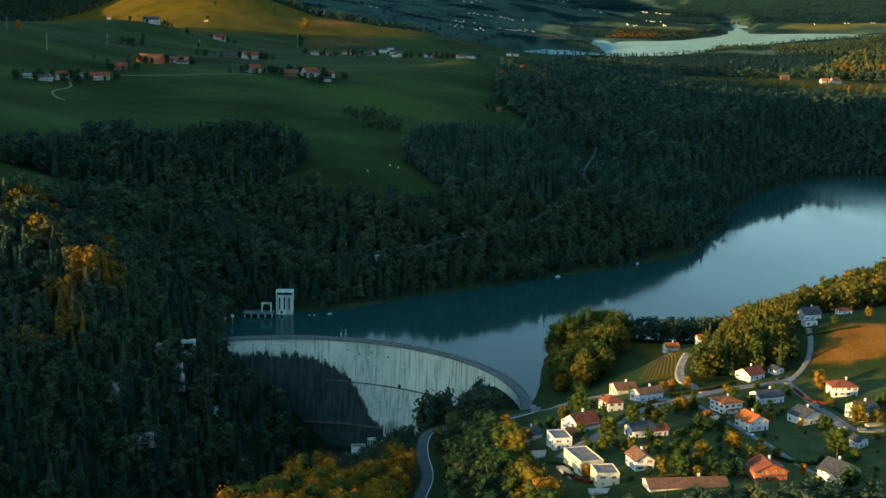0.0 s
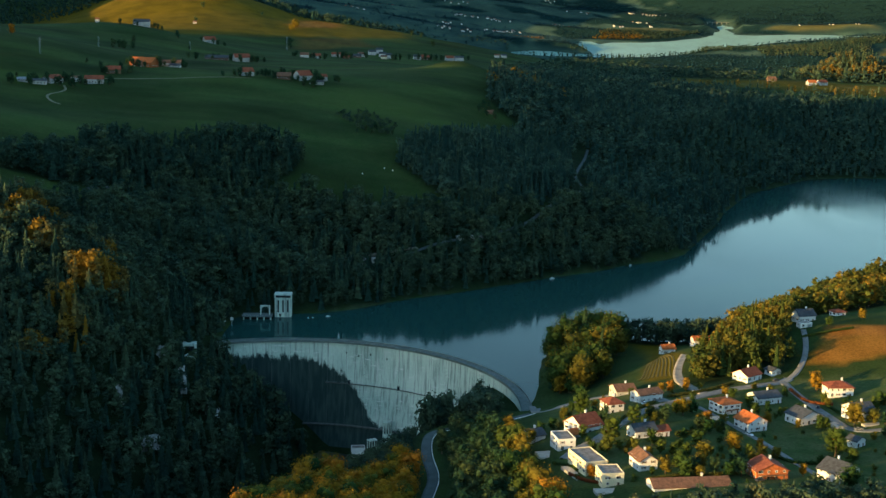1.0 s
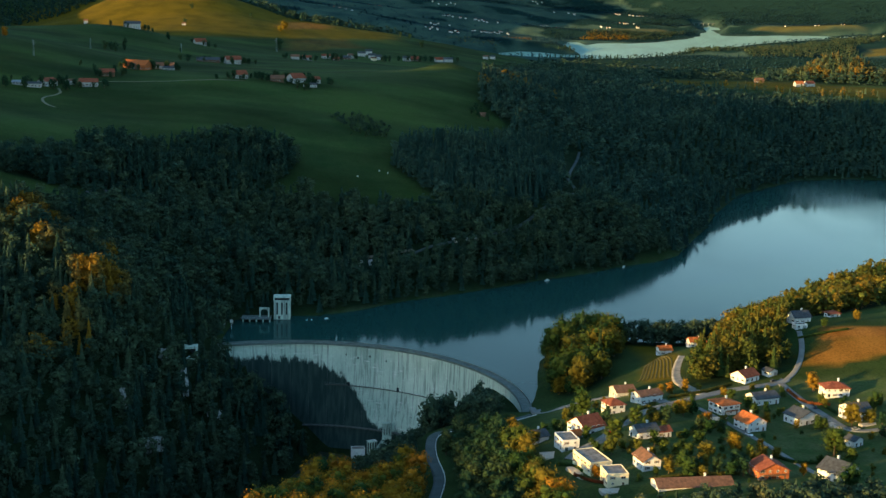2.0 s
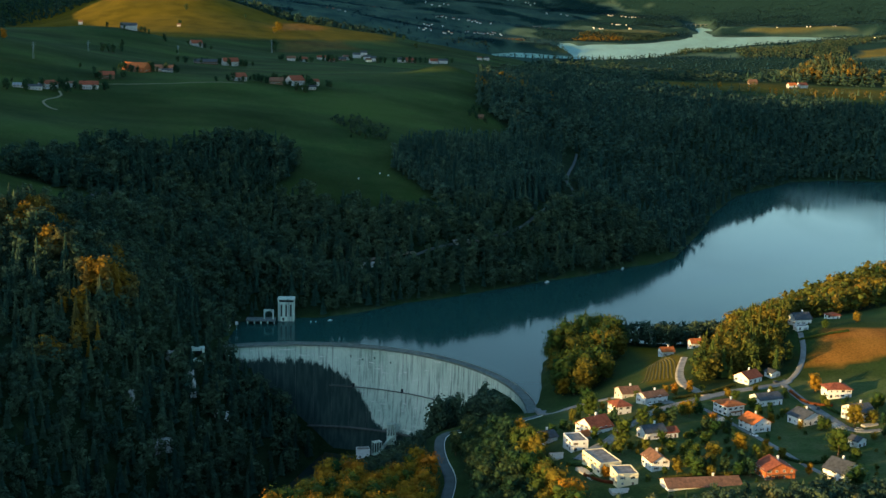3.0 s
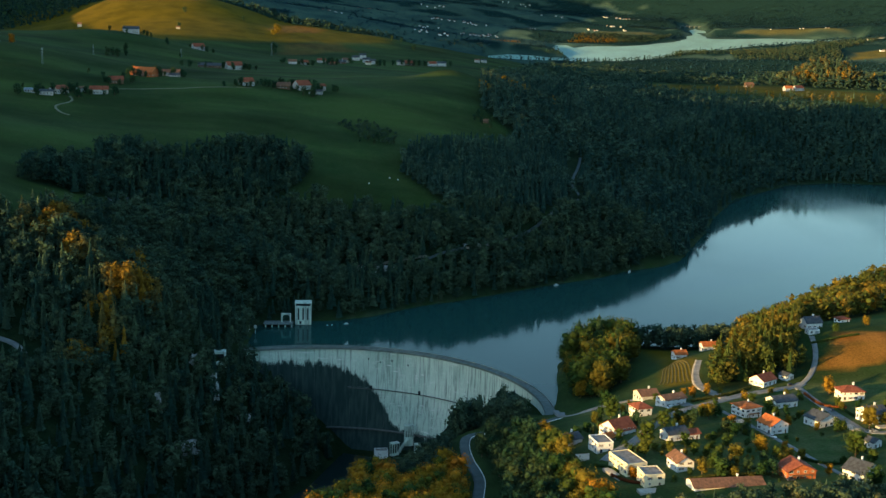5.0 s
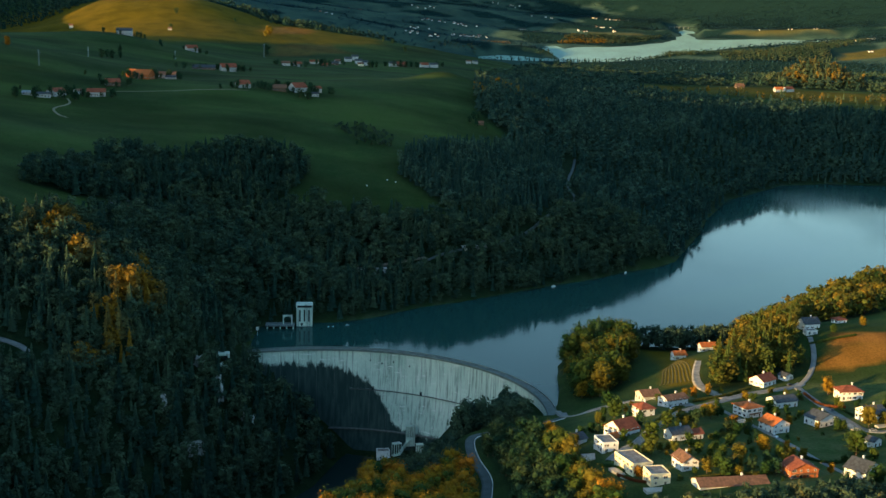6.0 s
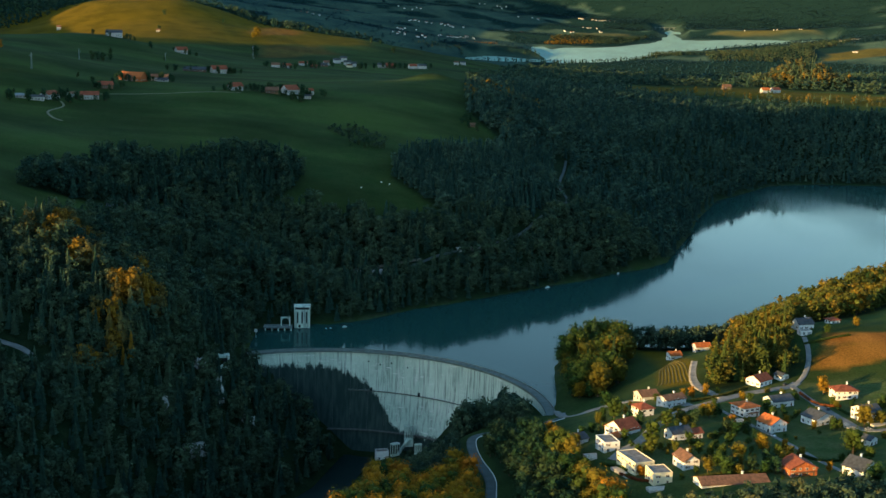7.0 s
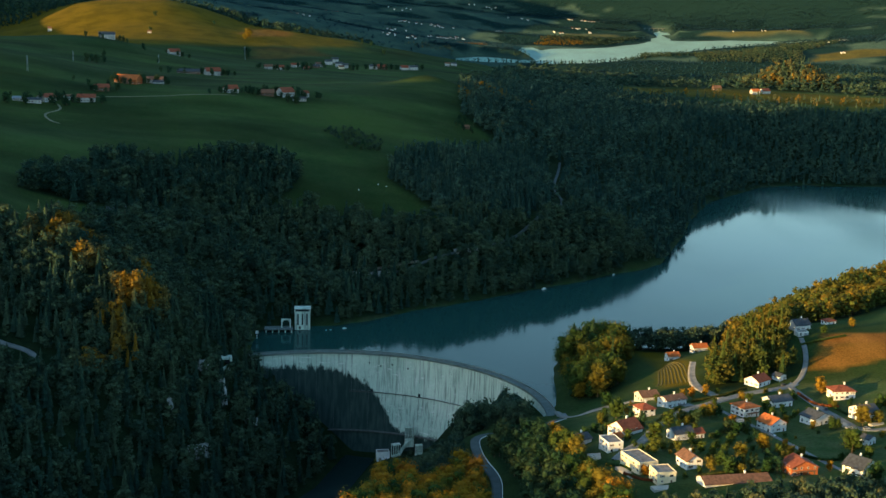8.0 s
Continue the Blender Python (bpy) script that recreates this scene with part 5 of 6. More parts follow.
# ---- single trees ----
def tree_model(name, label, crown, leaf, height, seed, trunk=0.3):
    thing = tagged(new(name), label, "tree", "trees")
    rng = random.Random(seed)
    bm = bmesh.new()
    rings = []
    for k in range(5):
        z, r = height * (0.55 * k / 4), height * 0.022 * (1.25 - 0.2 * k)
        rings.append([bm.verts.new((r * math.cos(i * 1.047) + 0.1 * k * rng.uniform(-0.3, 0.3), r * math.sin(i * 1.047), z - 0.4)) for i in range(6)])
    for p, q in zip(rings, rings[1:]):
        for i in range(6):
            bm.faces.new((p[i], p[(i + 1) % 6], q[(i + 1) % 6], q[i]))
    for k in range(4):
        a, z0 = k * 1.6 + rng.uniform(0, 1), height * rng.uniform(0.28, 0.45)
        tip = Vector((math.cos(a), math.sin(a), 0)) * height * 0.16 + Vector((0, 0, z0 + height * 0.2))
        foot = [bm.verts.new((0.012 * height * math.cos(i * 2.09), 0.012 * height * math.sin(i * 2.09), z0)) for i in range(3)]
        end = bm.verts.new(tip)
        for i in range(3):
            bm.faces.new((foot[i], foot[(i + 1) % 3], end))
    part("trunk", bm, BARK, thing)
    pos, face = crown
    ob = new("crown", quads("crown", pos * height, face, leaf, smooth=False))
    ob.parent = thing
    return thing


def plant(models, places, rng, sizes=(0.8, 1.2), used=set()):
    """Copies of the models at the places; the first use of a model moves the model itself."""
    for x, y, *scale in places:
        model = models[int(rng.integers(len(models)))]
        s = scale[0] if scale else rng.uniform(*sizes)
        m = pose(x, y, float(ground(x, y)) - 0.2, 0, 0, rng.uniform(0, 360))
        if model.name in used:
            ob = copy_thing(model, m)
        else:
            used.add(model.name)
            ob = model
            ob.matrix_basis = m
        ob.scale = (s * rng.uniform(0.9, 1.15), s * rng.uniform(0.9, 1.15), s)


def near_crown(seed, width=0.31, low=0.1):
    return broad_crown(seed, 13, 50, 0.026, width, low)


rng = np.random.default_rng(17)
GREENS = [tree_model("broadleaf_tree", "broad green deciduous tree with loose crown", near_crown(41 + i, 0.38 + 0.04 * (i % 3)), TREE_LEAF, 14, i) for i in range(5)]
GOLDEN_TREES = [tree_model("autumn_tree", "golden orange deciduous tree in evening sun", near_crown(61 + i, 0.38 + 0.05 * (i % 2)), GOLDEN_LEAF, 14, i) for i in range(4)]
FIRS = [tree_model("fir_tree", "dark green spruce with drooping boughs", needle_crown(71 + i, 10, 26, 0.022, 0.16), NEEDLE, 18, i) for i in range(2)]
FARM_GREENS = [tree_model("orchard_tree", "dark green orchard tree beside a farm", broad_crown(91 + i, 8, 30, 0.035, 0.36, 0.05), NEEDLE, 14, i) for i in range(2)]
BUSHES = [tree_model("bush", "low rounded garden shrub", broad_crown(81 + i, 6, 40, 0.05, 0.5, 0.0), TREE_LEAF, 4, i) for i in range(2)]


def spots(ring, gap):
    return list(zip(*scatter(rng, ring, gap)))


plant(GOLDEN_TREES * 3 + GREENS, spots(FRONT_WOOD, 8.4), rng, (0.75, 1.1))
slope = spots(SLOPE_WOOD, 8.6)
# a darker leaf puts the lower slope's shade into these trees
DARKENED_TREES = [tree_model("shade_tree", "deciduous tree with leaves darkened for the slope's shade", near_crown(101 + i, 0.32), NEEDLE, 14, i) for i in range(3)]
plant(DARKENED_TREES, [p for p in slope if p[0] < 30], rng, (0.7, 1.1))
plant(GREENS * 3 + GOLDEN_TREES[:2], [p for p in slope if p[0] >= 30], rng, (0.75, 1.15))
plant(GREENS * 3 + GOLDEN_TREES[:1] + FIRS, spots(PENINSULA, 7.8), rng, (0.7, 1.8))
# gardens: place and size
GARDEN_GOLD = [(76, 692, 0.96), (101, 608, 0.61), (128, 670, 0.71), (126, 679, 0.48), (134, 676, 0.53), (140, 604, 0.7), (189, 602, 1.02), (214, 652, 0.91),
               (199, 651, 0.43), (214, 722, 0.78), (163, 565, 0.42), (174, 535, 0.89), (238, 684, 0.55), (127, 731, 0.36), (131, 726, 0.46), (140, 727, 0.51),
               (249, 820, 0.46), (275, 834, 0.53), (306, 915, 1.29), (84, 697, 0.39)]
GARDEN_GREEN = [(84, 760, 0.68), (82, 615, 0.83), (78, 597, 0.64), (91, 598, 0.47), (124, 611, 0.53), (121, 584, 0.63), (109, 577, 0.5), (112, 568, 0.41),
                (100, 565, 0.53), (145, 595, 0.48), (108, 591, 0.4), (96, 590, 0.35), (336, 968, 1.16), (84, 602, 0.35), (92, 699, 0.34), (58, 665, 0.4),
                (51, 657, 0.45), (45, 641, 0.5)]
GARDEN_BUSH = [(108, 651, 0.8), (115, 606, 1.37), (116, 596, 1.35), (141, 641, 0.96), (154, 609, 1.24), (121, 551, 0.99), (85, 558, 0.99), (180, 728, 1.08),
               (231, 714, 1.08), (196, 723, 1.08), (149, 731, 1.08), (99, 667, 0.66), (106, 610, 1.22), (194, 689, 0.87), (186, 684, 0.86), (229, 678, 0.87),
               (216, 627, 1.14), (172, 568, 0.74), (223, 729, 0.92), (106, 575, 1.02), (135, 564, 0.72), (140, 650, 0.98), (148, 647, 0.65)]
plant(GOLDEN_TREES[:2] + GREENS[:3], [(x, y, k * 1.12) for x, y, k in GARDEN_GOLD], rng)
plant(GREENS, [(x, y, k * 1.2) for x, y, k in GARDEN_GREEN], rng)
plant(BUSHES, GARDEN_BUSH + [(76, 605, 0.9), (65, 656, 0.8), (71, 616, 1.07), (95, 625, 0.62), (185, 644, 0.66), (168, 633, 0.64)], rng)
plant(FIRS, [(134, 580, 0.5)], rng)
MEADOW_TREES = [(-535, 2205, 1.3), (-530, 2231, 1.2), (-520, 2215, 1.3), (-527, 2321, 1.3), (-515, 2260, 0.85), (-487, 2511, 1.1), (-396, 2190, 1.0), (-441, 2378, 0.6), (-410, 2200, 0.9), (-375, 2230, 0.8),
                (-277, 1703, 0.6), (-264, 1718, 0.7), (-222, 1738, 0.86), (-197, 1758, 0.76), (-214, 1735, 0.64), (-156, 1757, 0.5), (-244, 1736, 0.54), (-232, 1742, 0.8), (-601, 2540, 0.9),
                (-540, 2560, 0.9), (-532, 2556, 1.0), (-524, 2552, 0.8), (-617, 3567, 1.3), (-599, 3345, 1.2), (-465, 3594, 0.9), (-334, 3040, 2.2), (-466, 1766, 0.55), (-413, 1730, 0.87), (-398, 1724, 0.76),
                (-440, 1732, 0.76), (-430, 2575, 0.9), (-422, 2582, 0.9), (-448, 2590, 0.8), (-410, 2590, 0.7)]
MEADOW_MORE = [(-205, 2770, 1.1), (-195, 2775, 1.3), (-186, 2763, 1.2), (-178, 2790, 1.2), (-190, 2820, 1.2), (-150, 2880, 0.8), (-158, 2960, 1.0), (-95, 2900, 1.1), (-88, 2905, 1.3), (-80, 2915, 1.2),
               (-60, 2960, 1.0), (-40, 2990, 1.2), (-25, 2995, 1.3), (-12, 3000, 1.2), (0, 3020, 1.2), (12, 3030, 1.1), (60, 3080, 1.2), (75, 3090, 1.1), (-7, 3478, 1.3), (-66, 3640, 1.2), (-40, 3650, 1.0),
               (-54, 1525, 0.38), (-84, 1521, 0.57), (-74, 1536, 0.67), (-94, 1508, 0.38), (-77, 1512, 0.47), (-370, 1860, 0.6), (-300, 2225, 0.9), (-290, 2235, 0.7)]
plant(FARM_GREENS, MEADOW_TREES + MEADOW_MORE, rng)
plant(GOLDEN_TREES, [(-603, 1890, 1.1), (-361, 3445, 1.9), (-368, 3400, 1.3)], rng)


def garden_spots(ring, gap):
    """Shaken grid places in the gardens, clear of houses and roads."""
    xs, ys = scatter(rng, ring, gap)
    ok = np.ones(len(xs), bool)
    for (hx, hy), turn, a, b in FOOTPRINTS:
        c, s = math.cos(radians(turn)), math.sin(radians(turn))
        u, v = (xs - hx) * c + (ys - hy) * s, -(xs - hx) * s + (ys - hy) * c
        ok &= ~((u > -3) & (u < a + 3) & (v > -4) & (v < b + 3))
    return [(x, y) for x, y in zip(xs[ok], ys[ok])]


GARDENS = [(58, 560), (50, 640), (62, 700), (90, 735), (140, 722), (190, 730), (240, 712), (250, 620), (230, 560), (150, 545), (100, 556)]
LAWN = [(160, 585), (166, 630), (186, 650), (194, 622), (182, 590)]
spare = [p for p in garden_spots(GARDENS, 10.5) if not inside(np.array([p[0]]), np.array([p[1]]), LAWN)[0]]
rng.shuffle(spare)
plant(BUSHES, [(x, y, rng.uniform(0.5, 1.2)) for x, y in spare[:70]], rng)
plant(GREENS + GOLDEN_TREES[:1], [(x, y, rng.uniform(0.35, 0.62)) for x, y in spare[70:125]], rng)
thicket = [p for p in garden_spots(GARDENS, 6.5) if bumps(np.array([p[0]]), np.array([p[1]]), 22)[0] > 0.22 and not inside(np.array([p[0]]), np.array([p[1]]), LAWN)[0]]
plant(DARKENED_TREES + GREENS[:2] + BUSHES * 2, [(x, y, rng.uniform(0.4, 0.75)) for x, y in thicket[:90]], rng)
farm_trees = []
for (hx, hy), turn, a, b in FOOTPRINTS:
    if 1500 < hy < 2700:
        for _ in range(6):
            d, w = rng.uniform(13, 24), rng.uniform(0, 6.28)
            farm_trees.append((hx + a / 2 + d * math.cos(w), hy + b / 2 + d * math.sin(w), rng.uniform(0.5, 1.05)))
plant(FARM_GREENS, farm_trees, rng)


# ---- around the dam ----
def intake_tower():
    thing = tagged(new("intake_tower"), "pale concrete intake tower with three tall slots", "tower")
    thing.matrix_basis = pose(-129, 1066, 0, 0, 0, 2)
    bm = boxed(-6.8, -5, -8, 6.8, 5, 16.4)
    part("shaft", bm, CONCRETE, thing)
    for u in (-3.9, 0, 3.9):
        part("slot", boxed(u - 0.65, -5.06, 4.2, u + 0.65, -4.9, 14.4), GLASS, thing, "tall dark slot")
    part("door", boxed(-3.2, -5.07, 0.6, -1.4, -4.9, 3.0), GLASS, thing)
    part("attic", boxed(-6.5, -4.7, 16.4, 6.5, 4.7, 18.4), GLASS, thing, "dark band under the roof slab")
    part("roof", boxed(-7.1, -5.3, 18.4, 7.1, 5.3, 19.2), CONCRETE, thing)
    for u in (-6.6, 6.6):
        part("pier", boxed(u - 0.5, -5.2, 16.4, u + 0.5, -4.2, 18.4), CONCRETE, thing)
    return thing


def jetty():
    thing = tagged(new("intake_platform"), "concrete platform on piers beside the intake tower", "platform")
    thing.matrix_basis = pose(-149, 1056, 0, 0, 0, 2)
    part("deck", boxed(-12.5, -6, 2.2, 12, 6, 3.0), CREST, thing)
    for u in (-11, -5.5, 0, 5.5, 11):
        part("pier", boxed(u - 0.5, -5.6, -9, u + 0.5, -4.6, 2.2), CONCRETE, thing)
    bm = bmesh.new()
    for i in range(25):
        u = -12.3 + i * 1.0
        box(bm, u - 0.05, -5.95, 3.0, u + 0.05, -5.85, 4.0)
    box(bm, -12.4, -5.97, 4.0, 11.9, -5.83, 4.1)
    part("railing", bm, METAL, thing, "metal railing")
    return thing


def portal():
    thing = tagged(new("gantry"), "pale concrete portal frame on the platform", "gantry")
    thing.matrix_basis = pose(-143, 1057, 3.0, 0, 0, 2)
    for u in (-3.6, 3.6):
        part("post", boxed(u - 0.5, -0.8, 0, u + 0.5, 0.8, 6.6), CONCRETE, thing)
    part("beam", boxed(-4.1, -0.8, 6.6, 4.1, 0.8, 7.8), CONCRETE, thing)
    for s in (-1, 1):
        bm = bmesh.new()
        pts = [(s * 3.1, 6.6), (s * 3.1, 4.9), (s * 1.6, 6.6)]
        lo = [bm.verts.new((x, -0.6, z)) for x, z in pts]
        hi = [bm.verts.new((x, 0.6, z)) for x, z in pts]
        bm.faces.new(lo)
        bm.faces.new(hi)
        for i in range(3):
            bm.faces.new((lo[i], lo[(i + 1) % 3], hi[(i + 1) % 3], hi[i]))
        bmesh.ops.recalc_face_normals(bm, faces=bm.faces)
        part("haunch", bm, CONCRETE, thing)
    return thing


def lattice_house(x, y, z, w, h, turn, label):
    """A small valve house: an open frame of posts and beams under a slab."""
    thing = tagged(new("valve_house"), label, "valve house", "valve houses below the dam")
    thing.matrix_basis = pose(x, y, z, 0, 0, turn)
    for sx in (-1, -0.33, 0.33, 1):
        for sy in (-1, 1):
            part("post", boxed(sx * w / 2 - 0.25, sy * w / 3 - 0.25, 0, sx * w / 2 + 0.25, sy * w / 3 + 0.25, h), CONCRETE, thing)
    part("roof", boxed(-w / 2 - 0.5, -w / 3 - 0.5, h, w / 2 + 0.5, w / 3 + 0.5, h + 0.5), CONCRETE, thing)
    part("base", boxed(-w / 2 - 0.3, -w / 3 - 0.3, -6, w / 2 + 0.3, w / 3 + 0.3, 0), CONCRETE, thing)
    return thing


def dam_details(thing):
    # inspection gallery along the face, with its brackets and two cabins
    a0, a1 = radians(18), radians(84)
    r = DAM_R - 1.5 - 0.0014 * 31 * 31
    part("gallery", sweep([(r + 0.2, -31), (r - 1.0, -31), (r - 1.0, -30.6), (r + 0.2, -30.6)], a0, a1, 50), JOINT, thing, "dark inspection walkway")
    part("gallery_rail", sweep([(r - 0.95, -29.7), (r - 1.02, -29.7), (r - 1.02, -29.6), (r - 0.95, -29.6)], a0, a1, 50), METAL, thing)
    for a in (77, 62):
        x, y = dam_point(radians(a), r - 0.2)
        c = part("cabin", boxed(-0.9, -0.9, -30.6, 0.9, 0.9, -27.9), GLASS, thing, "small dark cabin")
        c.matrix_basis = Matrix.Translation((x, y, 0))
    r = DAM_R - 1.5 - 0.0014 * 62 * 62
    part("lower_walk", sweep([(r + 0.5, -63), (r - 2.6, -63), (r - 2.6, -62.2), (r + 0.5, -62.2)], radians(40), radians(105), 50), JOINT, thing, "dark concrete walk at the dam foot")
    # block joints of the wall
    for i in range(22):
        a = DAM_FROM + (DAM_TO - DAM_FROM) * (i + 0.7) / 22.5
        bm = bmesh.new()
        zs = range(0, -72, -8)
        strips = []
        for z in zs:
            rr = DAM_R - 1.5 - 0.0014 * z * z - 0.03
            strips.append([bm.verts.new((*dam_point(a + d / rr, rr), z)) for d in (-0.08, 0.08)])
        for p, q in zip(strips, strips[1:]):
            bm.faces.new((p[0], q[0], q[1], p[1]))
        part("joint", bm, JOINT, thing)
    # round outlets high on the face
    for k, a in enumerate((78, 74.5, 71, 66)):
        rr = DAM_R - 1.55
        x, y = dam_point(radians(a), rr)
        c = part("outlet", boxed(-0.5, -0.25, -0.7, 0.5, 0.25, 0.7), GLASS, thing)
        c.matrix_basis = Matrix.Translation((x, y, -6.5 - (k % 2) * 2)) @ Matrix.Rotation(radians(a - 90), 4, "Z")
    return thing


JOINT = shade("joint", (0.1, 0.105, 0.1), 0.9, size=2, vary=0.3, bump=0.2)
dam_details([o for o in scene.objects if o.name == "arch_dam"][0])
intake_tower()
jetty()
portal()
lattice_house(-38, 954, -64, 6, 10.0, 10, "pale concrete valve house frame at the dam foot")
lattice_house(-31, 936, -70, 5, 7.0, 10, "small pale concrete frame on the gorge floor")
lattice_house(-49, 945, -74.5, 6, 9.0, 25, "pale concrete frame tower beside the river")
house("pump_house", "low white pump house on the gorge floor", (-64, 941), 8, 10, 7, 6.5, 0, "flat", PLASTER_WHITE, GRAVEL_ROOF, False, 1, category="pump house")
house("service_hut", "small white service hut on the gorge side", (-160, 902), 5, 3.5, 3.5, 4.5, 0, "flat", PLASTER_WHITE, GRAVEL_ROOF, False, 0, category="hut")


def pipe(points, r, material, name, label):
    cu = bpy.data.curves.new(name, "CURVE")
    cu.dimensions, cu.bevel_depth, cu.bevel_resolution = "3D", r, 3
    sp = cu.splines.new("POLY")
    sp.points.add(len(points) - 1)
    for p, q in zip(sp.points, points):
        p.co = (*q, 1)
    cu.materials.append(material)
    return tagged(new(name, cu), label, "pipe")


pipe([(-38, 951, -64), (-41, 950, -67), (-44, 949, -71), (-47, 943, -74.5)], 1.3, CONCRETE, "outlet_pipe", "pale outlet pipe down to the river")


def tunnel_portal():
    thing = tagged(new("tunnel_portal"), "pale concrete tunnel mouth in the forest slope", "tunnel portal")
    z = float(ground(-184, 941))
    thing.matrix_basis = pose(-184, 939, z - 0.5, 0, 0, 8)
    for u in (-4.2, 4.2):
        part("pier", boxed(u - 0.8, -2, -4, u + 0.8, 6, 5.2), CONCRETE, thing)
    part("lintel", boxed(-5.0, -2, 5.2, 5.0, 6, 6.8), CONCRETE, thing)
    # a dark sheet stands for the shade inside the tunnel
    part("mouth", boxed(-3.4, 3.5, -0.2, 3.4, 4.2, 5.2), GLASS, thing, "dark sheet in place of the unlit tunnel")
    part("apron", boxed(-4.5, -9, -4, 4.5, 3.4, 0.1), CONCRETE, thing)


tunnel_portal()
ROCK = shade("pale_rock", (0.34, 0.34, 0.32), 0.95, size=3, vary=0.35, bump=0.9)


def rock_face(x, y, w, h, turn, seed, label):
    """A bare outcrop: a rough slab set into the slope."""
    rng = np.random.default_rng(seed)
    n, m = 9, 7
    bm = bmesh.new()
    grid = []
    for j in range(m):
        row = []
        for i in range(n):
            u, v = i / (n - 1) * 2 - 1, j / (m - 1) * 2 - 1
            edge = 1 - min(1.0, u * u + v * v)
            row.append(bm.verts.new((u * w / 2 * rng.uniform(0.85, 1.1), -1.2 - edge ** 0.5 * 2.6 + rng.uniform(-0.7, 0.7), v * h / 2 * rng.uniform(0.85, 1.1))))
        grid.append(row)
    for j in range(m - 1):
        for i in range(n - 1):
            bm.faces.new((grid[j][i], grid[j][i + 1], grid[j + 1][i + 1], grid[j + 1][i]))
    back = bm.verts.new((0, 7, 0))
    rim = [grid[0][i] for i in range(n)] + [grid[j][-1] for j in range(1, m)] + [grid[-1][i] for i in range(n - 2, -1, -1)] + [grid[j][0] for j in range(m - 2, 0, -1)]
    for a, b in zip(rim, rim[1:] + rim[:1]):
        bm.faces.new((a, back, b))
    bmesh.ops.recalc_face_normals(bm, faces=bm.faces)
    ob = part("rock_outcrop", bm, ROCK)
    ob.matrix_basis = pose(x, y, float(ground(x, y)) + h * 0.3, -25, 0, turn)
    return tagged(ob, label, "rock", "bare rocks in the gorge forest")


rock_face(-193, 833, 17, 11, 35, 1, "pale bare rock among dark gorge trees")
rock_face(-183, 903, 5, 20, 25, 2, "narrow pale rock streak in the forest")
rock_face(-165, 900, 4, 9, 20, 3, "small pale rock on the gorge side")
rock_face(-199, 915, 9, 9, 15, 4, "pale rock beside the tunnel mouth")
rock_face(-215, 850, 4, 14, 30, 5, "narrow pale rock streak low in the forest")
rock_face(-68, 1190, 34, 7, 15, 6, "pale quarry ledge above the lake")
rock_face(-112, 1178, 13, 12, 10, 7, "pale rock slide above the lake")
rock_face(30, 1252, 30, 6, 25, 8, "pale cutting in the lakeside slope")


def pylon(x, y, h):
    thing = tagged(new("power_pylon"), "slender lattice steel power pylon on the meadow", "pylon", "power pylons")
    thing.matrix_basis = pose(x, y, float(ground(x, y)) - 0.3, 0, 0, 20)
    for sx, sy in ((-1, -1), (1, -1), (1, 1), (-1, 1)):
        bm = bmesh.new()
        lo = [bm.verts.new((sx * h * 0.04 + dx, sy * h * 0.04 + dy, 0)) for dx, dy in ((-0.1, -0.1), (0.1, -0.1), (0.1, 0.1), (-0.1, 0.1))]
        hi = [bm.verts.new((sx * 0.3 + dx, sy * 0.3 + dy, h)) for dx, dy in ((-0.08, -0.08), (0.08, -0.08), (0.08, 0.08), (-0.08, 0.08))]
        for i in range(4):
            bm.faces.new((lo[i], lo[(i + 1) % 4], hi[(i + 1) % 4], hi[i]))
        part("leg", bm, METAL, thing)
    for f, w in ((0.72, 0.09), (0.84, 0.12), (0.95, 0.08)):
        part("cross_arm", boxed(-w * h, -0.15, f * h - 0.14, w * h, 0.15, f * h + 0.14), METAL, thing)
    return thing


for x, y, h in ((-527, 1765, 22), (-545, 2150, 18), (-440, 2380, 15), (-335, 3000, 30), (-620, 1890, 19)):
    pylon(x, y, h)


def boat(x, y, turn, size):
    bm = bmesh.new()
    rows = []
    for u, w in ((-1.0, 0.55), (-0.5, 0.75), (0.2, 0.72), (0.7, 0.4), (1.0, 0.04)):
        rows.append([bm.verts.new((u * size, s * w * size * 0.42 * k, z * size)) for s, k, z in ((-1, 0.6, -0.06), (-1, 1, 0.2), (-1, 0.82, 0.2), (1, 0.82, 0.2), (1, 1, 0.2), (1, 0.6, -0.06))])
    for p, q in zip(rows, rows[1:]):
        for k in (0, 1, 3, 4, 5):
            bm.faces.new((p[k], q[k], q[(k + 1) % 6], p[(k + 1) % 6]))
        bm.faces.new((p[2], q[2], q[3], p[3]))
    bm.faces.new(rows[0])
    bmesh.ops.recalc_face_normals(bm, faces=bm.faces)
    thing = tagged(new("boat"), "small white boat moored at the wooded shore", "boat", "boats")
    thing.matrix_basis = pose(x, y, 0.1, 0, 0, turn)
    part("hull", bm, PLASTER_WHITE, thing)
    part("cabin", boxed(-size * 0.35, -size * 0.2, size * 0.2, size * 0.25, size * 0.2, size * 0.55), PLASTER_WHITE, thing)


boat(110, 1238, 40, 3.2)
boat(196, 1312, 60, 3.0)
boat(-92, 1066, 20, 2.0)
